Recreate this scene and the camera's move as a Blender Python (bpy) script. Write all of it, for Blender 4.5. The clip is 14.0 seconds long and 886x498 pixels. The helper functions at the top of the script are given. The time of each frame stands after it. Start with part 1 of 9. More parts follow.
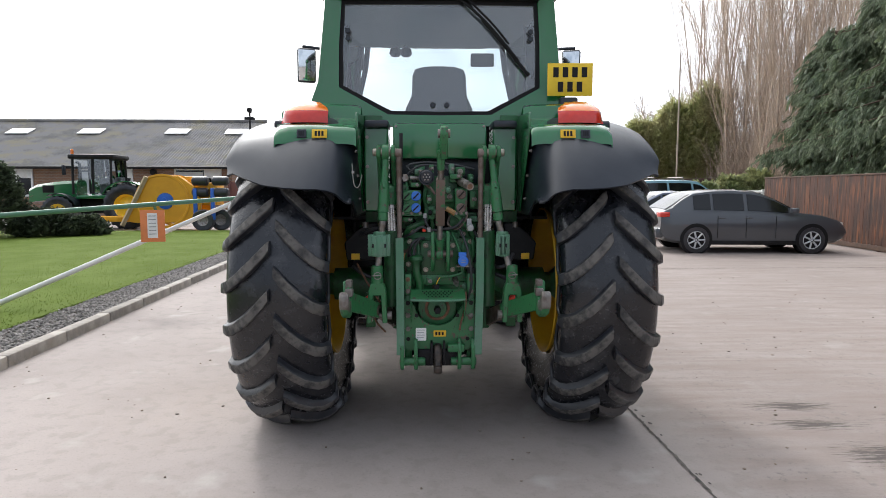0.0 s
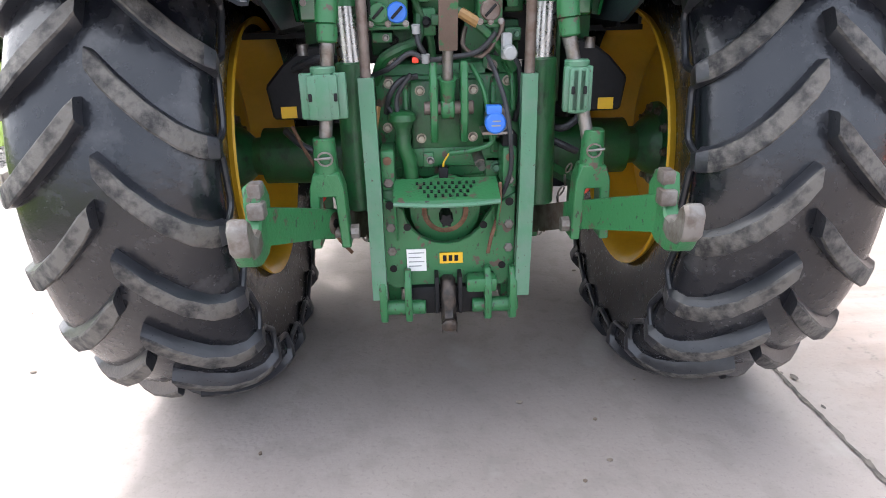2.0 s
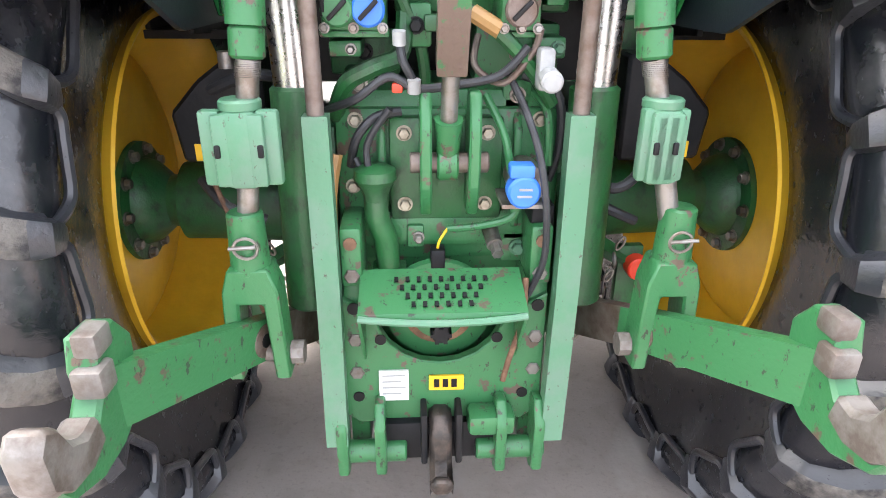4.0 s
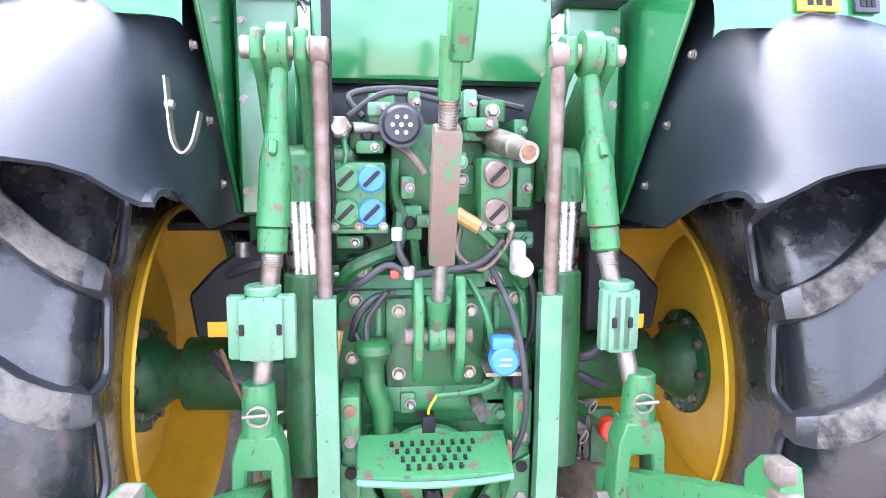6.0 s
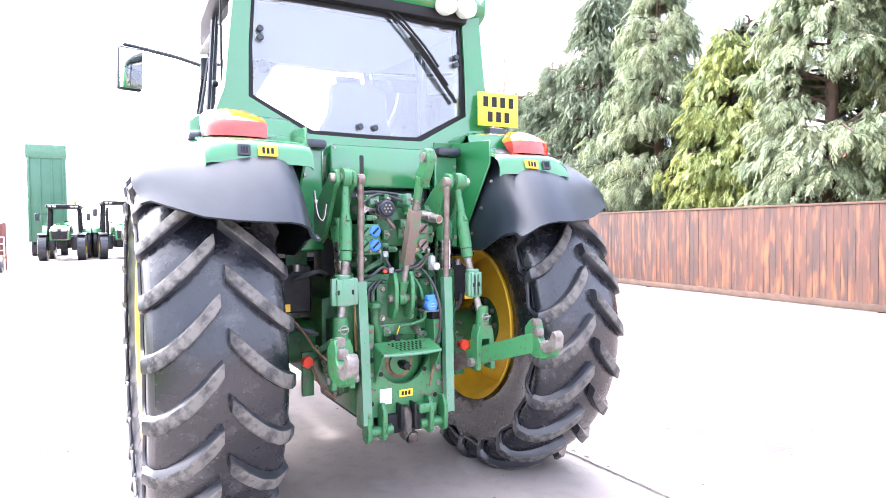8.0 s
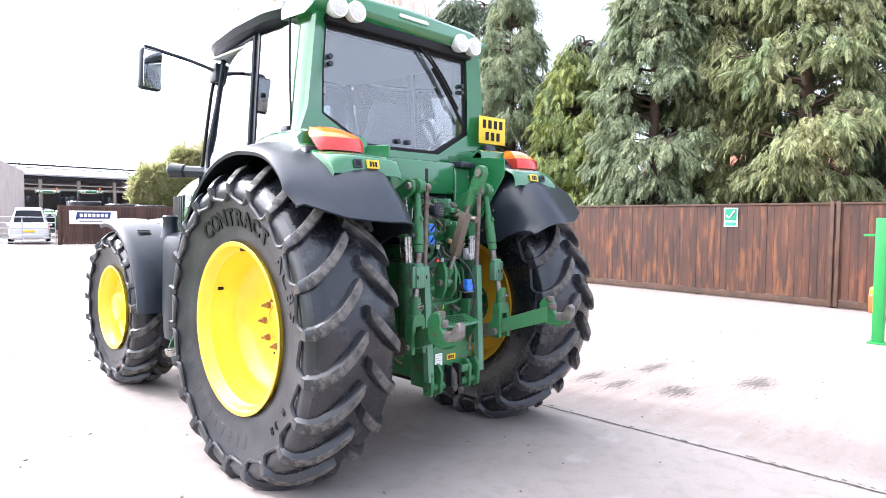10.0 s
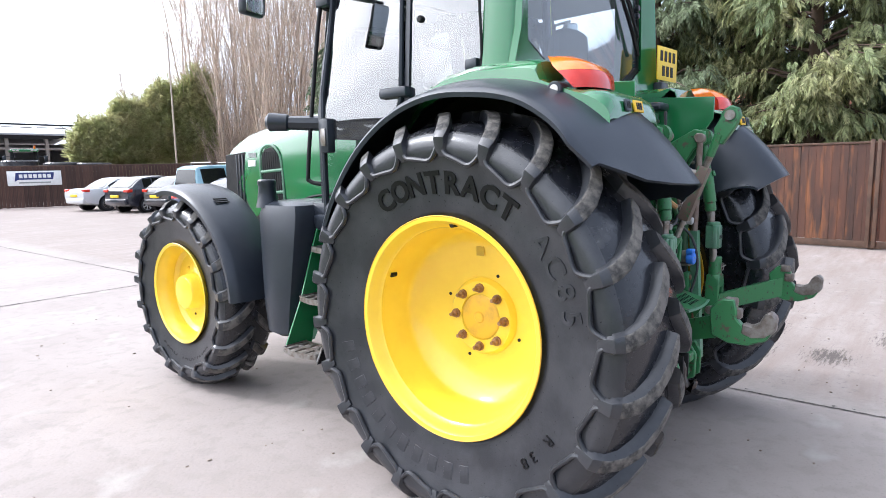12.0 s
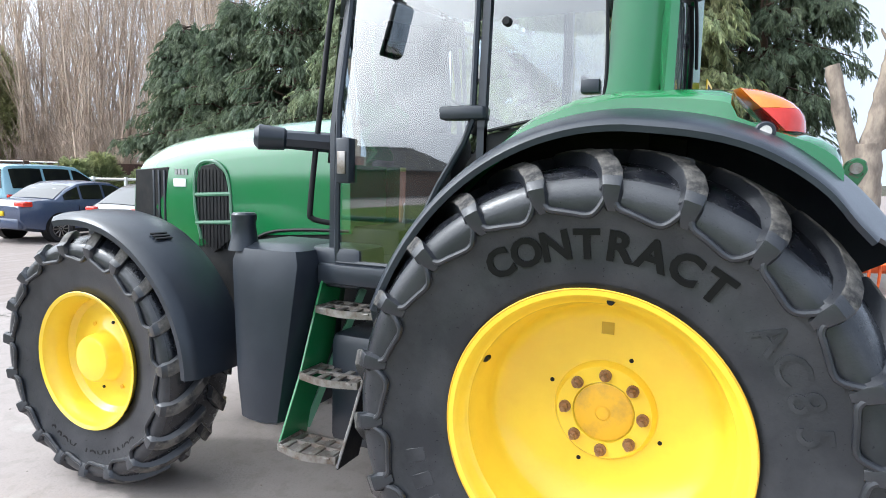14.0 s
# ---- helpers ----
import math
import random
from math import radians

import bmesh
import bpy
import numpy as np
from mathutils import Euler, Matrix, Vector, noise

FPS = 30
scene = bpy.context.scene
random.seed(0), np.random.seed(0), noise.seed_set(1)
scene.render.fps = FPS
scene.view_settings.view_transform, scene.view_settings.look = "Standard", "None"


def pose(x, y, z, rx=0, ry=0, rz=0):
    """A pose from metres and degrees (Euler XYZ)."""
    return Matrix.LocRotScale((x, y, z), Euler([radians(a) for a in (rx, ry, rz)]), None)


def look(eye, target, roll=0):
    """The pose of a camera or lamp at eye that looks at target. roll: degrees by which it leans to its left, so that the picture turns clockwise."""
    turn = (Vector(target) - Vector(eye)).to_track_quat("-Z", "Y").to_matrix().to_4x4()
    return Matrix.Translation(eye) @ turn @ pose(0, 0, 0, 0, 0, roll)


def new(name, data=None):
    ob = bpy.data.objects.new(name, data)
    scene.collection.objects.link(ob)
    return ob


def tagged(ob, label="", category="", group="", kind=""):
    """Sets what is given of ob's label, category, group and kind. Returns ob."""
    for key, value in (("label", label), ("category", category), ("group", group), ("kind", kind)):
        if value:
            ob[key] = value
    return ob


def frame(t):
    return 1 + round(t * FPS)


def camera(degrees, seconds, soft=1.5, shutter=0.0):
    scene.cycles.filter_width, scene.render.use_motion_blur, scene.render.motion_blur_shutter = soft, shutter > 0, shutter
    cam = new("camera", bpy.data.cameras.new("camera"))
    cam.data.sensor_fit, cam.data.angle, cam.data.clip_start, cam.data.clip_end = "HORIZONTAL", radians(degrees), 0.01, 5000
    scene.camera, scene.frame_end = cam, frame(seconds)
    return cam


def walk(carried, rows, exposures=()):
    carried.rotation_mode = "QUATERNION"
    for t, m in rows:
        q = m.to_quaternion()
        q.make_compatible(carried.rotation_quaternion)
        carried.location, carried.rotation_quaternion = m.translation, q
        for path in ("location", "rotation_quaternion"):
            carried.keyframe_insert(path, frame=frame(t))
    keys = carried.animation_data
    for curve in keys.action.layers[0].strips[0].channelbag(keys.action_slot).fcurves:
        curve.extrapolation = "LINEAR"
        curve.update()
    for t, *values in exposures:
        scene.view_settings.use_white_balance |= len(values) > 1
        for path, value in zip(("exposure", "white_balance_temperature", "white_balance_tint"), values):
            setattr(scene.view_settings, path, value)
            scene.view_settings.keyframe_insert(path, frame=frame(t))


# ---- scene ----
cam = camera(70.9, 14.0, soft=0.9, shutter=0.0)
PATH = [
    (0, (-0.113, -4.211, 1.483), (-0.048, -2.221, 1.29), -0.0),
    (0.5, (-0.155, -3.914, 1.446), (-0.133, -1.945, 1.098), -1.4),
    (1, (-0.167, -3.42, 1.44), (-0.087, -1.475, 0.978), 0.3),
    (1.5, (-0.104, -2.937, 1.426), (-0.011, -1.026, 0.845), -0.1),
    (2, (-0.099, -2.438, 1.415), (-0.039, -0.588, 0.657), -1.4),
    (2.2, (-0.076, -2.252, 1.398), (-0.051, -0.413, 0.613), -0.5),
    (4.3, (-0.087, -1.698, 1.438), (0.023, 0.131, 0.635), 0.5),
    (4.5, (-0.085, -1.703, 1.457), (0.014, 0.16, 0.738), 0.7),
    (5, (-0.071, -1.708, 1.484), (0.036, 0.236, 1.027), 0.4),
    (5.5, (-0.06, -1.714, 1.49), (0.018, 0.247, 1.104), 0.2),
    (6, (-0.137, -1.863, 1.48), (0.067, 0.106, 1.196), 0.4),
    (6.5, (-0.402, -2.212, 1.462), (0.116, -0.29, 1.267), -0.4),
    (7, (-0.657, -2.636, 1.487), (-0.054, -0.733, 1.364), -1.1),
    (7.5, (-0.992, -3.003, 1.472), (-0.166, -1.185, 1.357), -1.1),
    (8, (-1.36, -3.38, 1.446), (-0.379, -1.638, 1.382), -0.5),
    (8.2, (-1.427, -3.511, 1.398), (-0.444, -1.771, 1.33), -2.1),
    (10.3, (-2.944, -3.198, 1.503), (-1.501, -1.817, 1.409), 0.4),
    (10.5, (-2.983, -3.034, 1.493), (-1.543, -1.649, 1.398), -0.3),
    (11, (-3.113, -2.532, 1.504), (-1.644, -1.179, 1.398), 0.2),
    (11.5, (-3.216, -2.127, 1.544), (-1.671, -0.861, 1.444), 0.8),
    (12, (-3.169, -1.694, 1.564), (-1.651, -0.419, 1.303), -1.2),
    (12.5, (-3.178, -1.437, 1.608), (-1.549, -0.307, 1.348), -1.1),
    (13, (-3.186, -1.12, 1.636), (-1.462, -0.125, 1.44), -0.7),
    (13.5, (-3.139, -0.78, 1.677), (-1.375, 0.142, 1.487), -1.5),
    (14, (-3.107, -0.356, 1.689), (-1.299, 0.469, 1.466), 1.5),
]
walk(cam, [(t, look(eye, target, roll)) for t, eye, target, roll in PATH],
     [(0.0, 0.0, 6400, 11), (0.5, 0.27, 6400, 11), (1.0, 0.64, 6350, 11), (1.5, 1.05, 6350, 12), (2.0, 1.42, 6400, 13), (4.5, 2.65, 6800, 15), (5.0, 2.91, 6300, 20), (5.5, 2.96, 6100, 21), (6.0, 3.06, 6050, 21), (6.5, 3.24, 6000, 23),
      (7.0, 3.16, 6050, 23), (7.5, 2.78, 6100, 22), (8.0, 2.48, 6100, 21), (10.5, 1.12, 6050, 15), (11.0, 0.93, 6000, 14), (12.0, 0.64, 5950, 13), (12.5, 0.5, 5950, 10), (14.0, 0.5, 5900, 8)])

# ---- light ----
world = bpy.data.worlds.new("world")
scene.world = world
world.use_nodes = True
wn, wl = world.node_tree.nodes, world.node_tree.links
sky = wn.new("ShaderNodeTexSky")
sky.sky_type, sky.sun_disc = "NISHITA", False
sky.sun_elevation, sky.sun_rotation = radians(42), radians(-28)
sky.air_density, sky.dust_density = 1.0, 2.5
cloud = wn.new("ShaderNodeTexNoise")
cloud.inputs["Scale"].default_value, cloud.inputs["Detail"].default_value = 2.2, 6.0
cloud_ramp = wn.new("ShaderNodeValToRGB")
cloud_ramp.color_ramp.elements[0].position, cloud_ramp.color_ramp.elements[1].position = 0.3, 0.5
cloud_ramp.color_ramp.elements[0].color = (0.3, 0.3, 0.3, 1)
cloud_mix = wn.new("ShaderNodeMixRGB")
# thin cloud glows brighter towards the sun
sky_way, sun_dot, glow_pow, glow_ramp = wn.new("ShaderNodeTexCoord"), wn.new("ShaderNodeVectorMath"), wn.new("ShaderNodeMath"), wn.new("ShaderNodeMixRGB")
sun_dot.operation, glow_pow.operation = "DOT_PRODUCT", "POWER"
sun_dot.inputs[1].default_value = Vector((-4.7, 8.8, 9.0)).normalized()
glow_pow.inputs[1].default_value = 2.8
glow_pow.use_clamp = True
glow_ramp.inputs[1].default_value, glow_ramp.inputs[2].default_value = (7.1, 7.9, 9.3, 1), (46.0, 45.5, 44.5, 1)
sun_max = wn.new("ShaderNodeMath")
sun_max.operation = "MAXIMUM"
sun_max.inputs[1].default_value = 0.0
wl.new(sky_way.outputs["Generated"], sun_dot.inputs[0])
wl.new(sun_dot.outputs["Value"], sun_max.inputs[0])
wl.new(sun_max.outputs[0], glow_pow.inputs[0])
wl.new(glow_pow.outputs[0], glow_ramp.inputs[0])
wl.new(glow_ramp.outputs[0], cloud_mix.inputs[2])
wl.new(cloud.outputs["Fac"], cloud_ramp.inputs["Fac"])
wl.new(cloud_ramp.outputs["Color"], cloud_mix.inputs[0])
wl.new(sky.outputs[0], cloud_mix.inputs[1])
wl.new(cloud_mix.outputs[0], wn["Background"].inputs[0])
wn["Background"].inputs[1].default_value = 0.1
sun_data = bpy.data.lights.new("sun", "SUN")
sun_data.energy, sun_data.angle, sun_data.color = 1.7, radians(6), (1.0, 0.98, 0.955)
sun = new("sun", sun_data)
sun.matrix_world = look((-4.7, 8.8, 9.0), (0, 0, 0))


# ---- materials ----
def material(name, color, rough=0.5, metal=0.0, second=None, scale=6.0, amount=0.5, bump=0.0, bump_scale=60.0, spread=(0.42, 0.62),
             coat=0.0, vary=0.0, island=False, stretch=None, emit=0.0, placed=False, spec=0.5):
    """A paint, plastic, wood or stone: base colour mixed with a second one by noise at two sizes, with fine relief."""
    m = bpy.data.materials.new(name)
    m.use_nodes = True
    n, l = m.node_tree.nodes, m.node_tree.links
    b = n["Principled BSDF"]
    b.inputs["Roughness"].default_value, b.inputs["Metallic"].default_value = rough, metal
    b.inputs["Coat Weight"].default_value = coat
    b.inputs["Specular IOR Level"].default_value = spec
    b.inputs["Coat Roughness"].default_value = 0.12
    if emit:
        b.inputs["Emission Color"].default_value = (*color, 1)
        b.inputs["Emission Strength"].default_value = emit
    tc = n.new("ShaderNodeTexCoord")
    mp = n.new("ShaderNodeMapping")
    if placed:
        # grain runs on through neighbouring pieces
        l.new(n.new("ShaderNodeNewGeometry").outputs["Position"], mp.inputs["Vector"])
    else:
        l.new(tc.outputs["Object"], mp.inputs["Vector"])
    if stretch:
        mp.inputs["Scale"].default_value = stretch
    second = second or tuple(c * 0.75 for c in color)
    big = n.new("ShaderNodeTexNoise")
    big.inputs["Scale"].default_value, big.inputs["Detail"].default_value = scale, 7.0
    big.inputs["Roughness"].default_value = 0.62
    l.new(mp.outputs[0], big.inputs["Vector"])
    ramp = n.new("ShaderNodeMapRange")
    ramp.inputs["From Min"].default_value, ramp.inputs["From Max"].default_value = spread
    ramp.inputs["To Max"].default_value = amount
    l.new(big.outputs["Fac"], ramp.inputs["Value"])
    mix = n.new("ShaderNodeMixRGB")
    mix.inputs[1].default_value, mix.inputs[2].default_value = (*color, 1), (*second, 1)
    l.new(ramp.outputs[0], mix.inputs[0])
    last = mix.outputs[0]
    if vary:
        hs = n.new("ShaderNodeHueSaturation")
        mr = n.new("ShaderNodeMapRange")
        mr.inputs["To Min"].default_value, mr.inputs["To Max"].default_value = 1 - vary, 1 + vary
        if island:
            g = n.new("ShaderNodeNewGeometry")
            l.new(g.outputs["Random Per Island"], mr.inputs["Value"])
        else:
            g = n.new("ShaderNodeObjectInfo")
            l.new(g.outputs["Random"], mr.inputs["Value"])
        l.new(mr.outputs[0], hs.inputs["Value"])
        l.new(last, hs.inputs["Color"])
        last = hs.outputs[0]
    l.new(last, b.inputs["Base Color"])
    rr = n.new("ShaderNodeMapRange")
    rr.inputs["To Min"].default_value, rr.inputs["To Max"].default_value = max(0.03, rough - 0.08), min(1, rough + 0.1)
    fine = n.new("ShaderNodeTexNoise")
    fine.inputs["Scale"].default_value, fine.inputs["Detail"].default_value = bump_scale, 4.0
    l.new(mp.outputs[0], fine.inputs["Vector"])
    l.new(fine.outputs["Fac"], rr.inputs["Value"])
    l.new(rr.outputs[0], b.inputs["Roughness"])
    if bump:
        bp = n.new("ShaderNodeBump")
        bp.inputs["Strength"].default_value, bp.inputs["Distance"].default_value = bump, 0.01
        l.new(fine.outputs["Fac"], bp.inputs["Height"])
        l.new(bp.outputs[0], b.inputs["Normal"])
    return m


def glass_material(name, tint, gloss=1.45, haze=0.0):
    m = bpy.data.materials.new(name)
    m.use_nodes = True
    n, l = m.node_tree.nodes, m.node_tree.links
    n.remove(n["Principled BSDF"])
    tr, gl, fr, mx = n.new("ShaderNodeBsdfTransparent"), n.new("ShaderNodeBsdfGlossy"), n.new("ShaderNodeFresnel"), n.new("ShaderNodeMixShader")
    tr.inputs[0].default_value = (*tint, 1)
    gl.inputs["Roughness"].default_value = 0.02
    fr.inputs["IOR"].default_value = gloss
    l.new(fr.outputs[0], mx.inputs[0])
    l.new(tr.outputs[0], mx.inputs[1])
    l.new(gl.outputs[0], mx.inputs[2])
    last = mx.outputs[0]
    if haze:
        df, mz = n.new("ShaderNodeBsdfDiffuse"), n.new("ShaderNodeMixShader")
        df.inputs[0].default_value = (0.50, 0.56, 0.58, 1)
        # wiped dust, thicker in patches; its pale blue also imitates reflected cloudy sky
        nz, rp = n.new("ShaderNodeTexNoise"), n.new("ShaderNodeMapRange")
        nz.inputs["Scale"].default_value, nz.inputs["Detail"].default_value = 2.2, 4.0
        rp.inputs["From Min"].default_value, rp.inputs["From Max"].default_value = 0.35, 0.7
        rp.inputs["To Min"].default_value, rp.inputs["To Max"].default_value = haze * 0.35, haze * 1.7
        tco = n.new("ShaderNodeTexCoord")
        l.new(tco.outputs["Object"], nz.inputs["Vector"])
        l.new(nz.outputs["Fac"], rp.inputs["Value"])
        l.new(rp.outputs[0], mz.inputs[0])
        l.new(last, mz.inputs[1])
        l.new(df.outputs[0], mz.inputs[2])
        last = mz.outputs[0]
    l.new(last, n["Material Output"].inputs[0])
    return m


GREEN = material("green_paint", (0.012, 0.15, 0.043), 0.2, second=(0.02, 0.145, 0.052), scale=3, amount=0.7, bump=0.005, coat=1.0)


def soiled(m, dirt, scale, edges, amount, tall=1.0):
    """Adds small chips, drips or oily specks of one colour over a paint."""
    n, l = m.node_tree.nodes, m.node_tree.links
    b = n["Principled BSDF"]
    src = b.inputs["Base Color"].links[0].from_socket
    tc, mp, nz, rp, mx = n.new("ShaderNodeTexCoord"), n.new("ShaderNodeMapping"), n.new("ShaderNodeTexNoise"), n.new("ShaderNodeMapRange"), n.new("ShaderNodeMixRGB")
    mp.inputs["Scale"].default_value = (1, 1, tall)
    nz.inputs["Scale"].default_value, nz.inputs["Detail"].default_value, nz.inputs["Roughness"].default_value = scale, 5.0, 0.7
    rp.inputs["From Min"].default_value, rp.inputs["From Max"].default_value = edges
    rp.inputs["To Max"].default_value = amount
    mx.inputs[2].default_value = (*dirt, 1)
    l.new(tc.outputs["Object"], mp.inputs["Vector"])
    l.new(mp.outputs[0], nz.inputs["Vector"])
    l.new(nz.outputs["Fac"], rp.inputs["Value"])
    l.new(rp.outputs[0], mx.inputs[0])
    l.new(src, mx.inputs[1])
    l.new(mx.outputs[0], b.inputs["Base Color"])
    return m


GREEN_DULL = material("dusty_green_paint", (0.016, 0.11, 0.032), 0.4, second=(0.035, 0.075, 0.04), scale=9, amount=0.8, bump=0.14, bump_scale=90, spread=(0.45, 0.68))
GREEN_WORN = material("worn_green_paint", (0.03, 0.15, 0.054), 0.36, second=(0.10, 0.066, 0.05), scale=24, amount=1.0, bump=0.1, bump_scale=110, spread=(0.60, 0.63))
GREEN_PALE = material("pale_green_paint", (0.07, 0.195, 0.11), 0.38, second=(0.11, 0.195, 0.14), scale=10, amount=0.8, bump=0.1)
soiled(GREEN_DULL, (0.018, 0.02, 0.016), 16, (0.52, 0.66), 0.75, 0.6)
soiled(GREEN_WORN, (0.03, 0.024, 0.02), 62, (0.60, 0.64), 0.9, 0.5)
soiled(GREEN_PALE, (0.05, 0.04, 0.03), 75, (0.64, 0.67), 0.85, 0.6)
YELLOW = material("yellow_paint", (0.88, 0.62, 0.04), 0.32, second=(0.80, 0.52, 0.03), scale=4, amount=0.5, bump=0.03, coat=0.5)
YELLOW_OCHRE = material("dusty_ochre_paint", (0.78, 0.46, 0.03), 0.4, second=(0.62, 0.34, 0.02), scale=6, amount=0.7, bump=0.08, spread=(0.42, 0.66))
YELLOW_DIRTY = material("dusty_yellow_paint", (0.74, 0.42, 0.02), 0.5, second=(0.35, 0.22, 0.06), scale=9, amount=0.6, bump=0.1, spread=(0.5, 0.7))
PLASTIC = material("black_plastic", (0.014, 0.018, 0.026), 0.32, second=(0.024, 0.029, 0.038), scale=5, amount=0.6, bump=0.06, bump_scale=260, spec=0.5)
# dark parts; the same near-black also paints the shade behind the valves
DARK = material("dark_metal_and_bay_shade", (0.009, 0.0095, 0.011), 0.5, second=(0.025, 0.023, 0.022), scale=8, amount=0.6, bump=0.1, spec=0.22)
RUBBER = material("tyre_rubber", (0.015, 0.0165, 0.021), 0.3, second=(0.04, 0.041, 0.046), scale=5, amount=0.75, bump=0.1, bump_scale=120, spec=0.6)
RUBBER_BLOTCHY = material("scuffed_tread_rubber", (0.008, 0.009, 0.0125), 0.24, second=(0.05, 0.05, 0.053), scale=7, amount=0.85, bump=0.16, bump_scale=45, spread=(0.52, 0.68), spec=0.6)
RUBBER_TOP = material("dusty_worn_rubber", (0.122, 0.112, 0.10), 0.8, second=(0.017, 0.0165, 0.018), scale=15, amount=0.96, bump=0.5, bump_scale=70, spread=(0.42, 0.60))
LETTERING = material("moulded_lettering", (0.005, 0.005, 0.006), 0.32, spec=0.25)
SILVER = material("silver_wheel_trim", (0.6, 0.61, 0.62), 0.35, 0.3, second=(0.45, 0.46, 0.47), scale=12)
HOSE = material("black_hose_rubber", (0.02, 0.021, 0.024), 0.5, second=(0.05, 0.05, 0.055), scale=30, amount=0.5)
STEEL = material("bare_steel", (0.3, 0.285, 0.27), 0.45, 0.85, second=(0.17, 0.13, 0.10), scale=20, amount=0.8, bump=0.15)
BROWN_STEEL = material("brown_oxidised_steel", (0.2, 0.16, 0.14), 0.55, 0.5, second=(0.12, 0.08, 0.06), scale=18, amount=0.9, bump=0.2)
JAW_STEEL = material("worn_forged_steel", (0.2, 0.185, 0.17), 0.48, 0.35, second=(0.11, 0.085, 0.07), scale=22, amount=0.9, bump=0.2)
CHROME = material("chrome_rod", (0.52, 0.50, 0.47), 0.27, 1.0, second=(0.42, 0.40, 0.37), scale=12, amount=0.5)
ZINC = material("zinc_plated_bolt", (0.36, 0.34, 0.28), 0.42, 0.8, second=(0.2, 0.17, 0.13), scale=40, amount=0.8)
BRASS_PIPE = material("ochre_hose_sleeve", (0.4, 0.22, 0.08), 0.5, second=(0.25, 0.15, 0.06), scale=14, amount=0.6)
NUT_STEEL = material("copper_brown_nut", (0.34, 0.19, 0.10), 0.42, 0.4, second=(0.2, 0.1, 0.05), scale=30, amount=0.9, bump=0.1)
BLACK_IRON = material("oily_black_iron", (0.045, 0.04, 0.036), 0.4, 0.5, second=(0.10, 0.075, 0.06), scale=26, amount=0.8, bump=0.25)
RUST = material("rusty_iron", (0.12, 0.06, 0.035), 0.8, second=(0.25, 0.14, 0.08), scale=24, amount=0.8, bump=0.3)
BLUE = material("blue_plastic", (0.03, 0.16, 0.62), 0.4, second=(0.05, 0.2, 0.6), scale=10)
RED_CAP = material("red_plastic", (0.75, 0.05, 0.02), 0.4)
PALE_GREY = material("pale_grey_plastic", (0.36, 0.37, 0.37), 0.5, second=(0.25, 0.25, 0.25), scale=14, amount=0.8)
WHITE = material("white_plastic", (0.8, 0.8, 0.78), 0.45, second=(0.65, 0.65, 0.62), scale=8, amount=0.4)
LABEL_YELLOW = material("yellow_sticker", (0.8, 0.48, 0.02), 0.45)
PLATE_YELLOW = material("yellow_number_plate", (0.82, 0.56, 0.02), 0.35)
BLACK_PRINT = material("black_print", (0.008, 0.008, 0.009), 0.5, spec=0.25)
GREY_PRINT = material("grey_print", (0.3, 0.31, 0.3), 0.6)
LAMP_RED = material("red_lamp_lens", (0.62, 0.03, 0.015), 0.16, second=(0.5, 0.02, 0.01), scale=30, coat=0.6)
LAMP_AMBER = material("amber_lamp_lens", (0.85, 0.2, 0.015), 0.16, second=(0.75, 0.15, 0.01), scale=30, coat=0.6)
LAMP_CLEAR = material("clear_lamp_lens", (0.62, 0.6, 0.55), 0.12, second=(0.4, 0.38, 0.34), scale=60, coat=0.8)
GLASS = glass_material("cab_glass", (0.92, 0.97, 0.98), 2.75, 0.0)
REAR_GLASS = glass_material("dusty_sky_hazed_glass", (0.74, 0.84, 0.89), 2.6, 0.07)
CAR_GLASS = material("dark_car_glass", (0.006, 0.007, 0.008), 0.04)
MIRROR = material("mirror_glass", (0.8, 0.84, 0.85), 0.03, 1.0)
SEAT = material("grey_seat_fabric", (0.09, 0.105, 0.12), 0.85, second=(0.13, 0.145, 0.16), scale=40, bump=0.2)
LINER = material("pale_roof_lining", (0.62, 0.64, 0.65), 0.8, second=(0.52, 0.54, 0.55), scale=20)


# ---- mesh building ----
def merge(bm, other):
    me = bpy.data.meshes.new("piece")
    other.to_mesh(me)
    other.free()
    bm.from_mesh(me)
    bpy.data.meshes.remove(me)


def finish(name, bm, mats, smooth=True, angle=38):
    me = bpy.data.meshes.new(name)
    bmesh.ops.recalc_face_normals(bm, faces=bm.faces)
    bm.to_mesh(me)
    bm.free()
    for m in (mats if isinstance(mats, (list, tuple)) else [mats]):
        me.materials.append(m)
    if smooth:
        me.polygons.foreach_set("use_smooth", [True] * len(me.polygons))
        me.set_sharp_from_angle(angle=radians(angle))
    return me


def part(name, bm, mats, parent, label=""):
    ob = new(name, finish(name, bm, mats))
    ob.parent = parent
    return tagged(ob, label)


def thing(name, label, category, group="", kind="", m=None):
    ob = new(name)
    ob.empty_display_size = 0.2
    if m is not None:
        ob.matrix_basis = m
    return tagged(ob, label, category, group, kind)


def solid(name, bm, mats, label="", category="", group="", kind="", m=None):
    ob = new(name, finish(name, bm, mats))
    if m is not None:
        ob.matrix_basis = m
    return tagged(ob, label, category, group, kind)


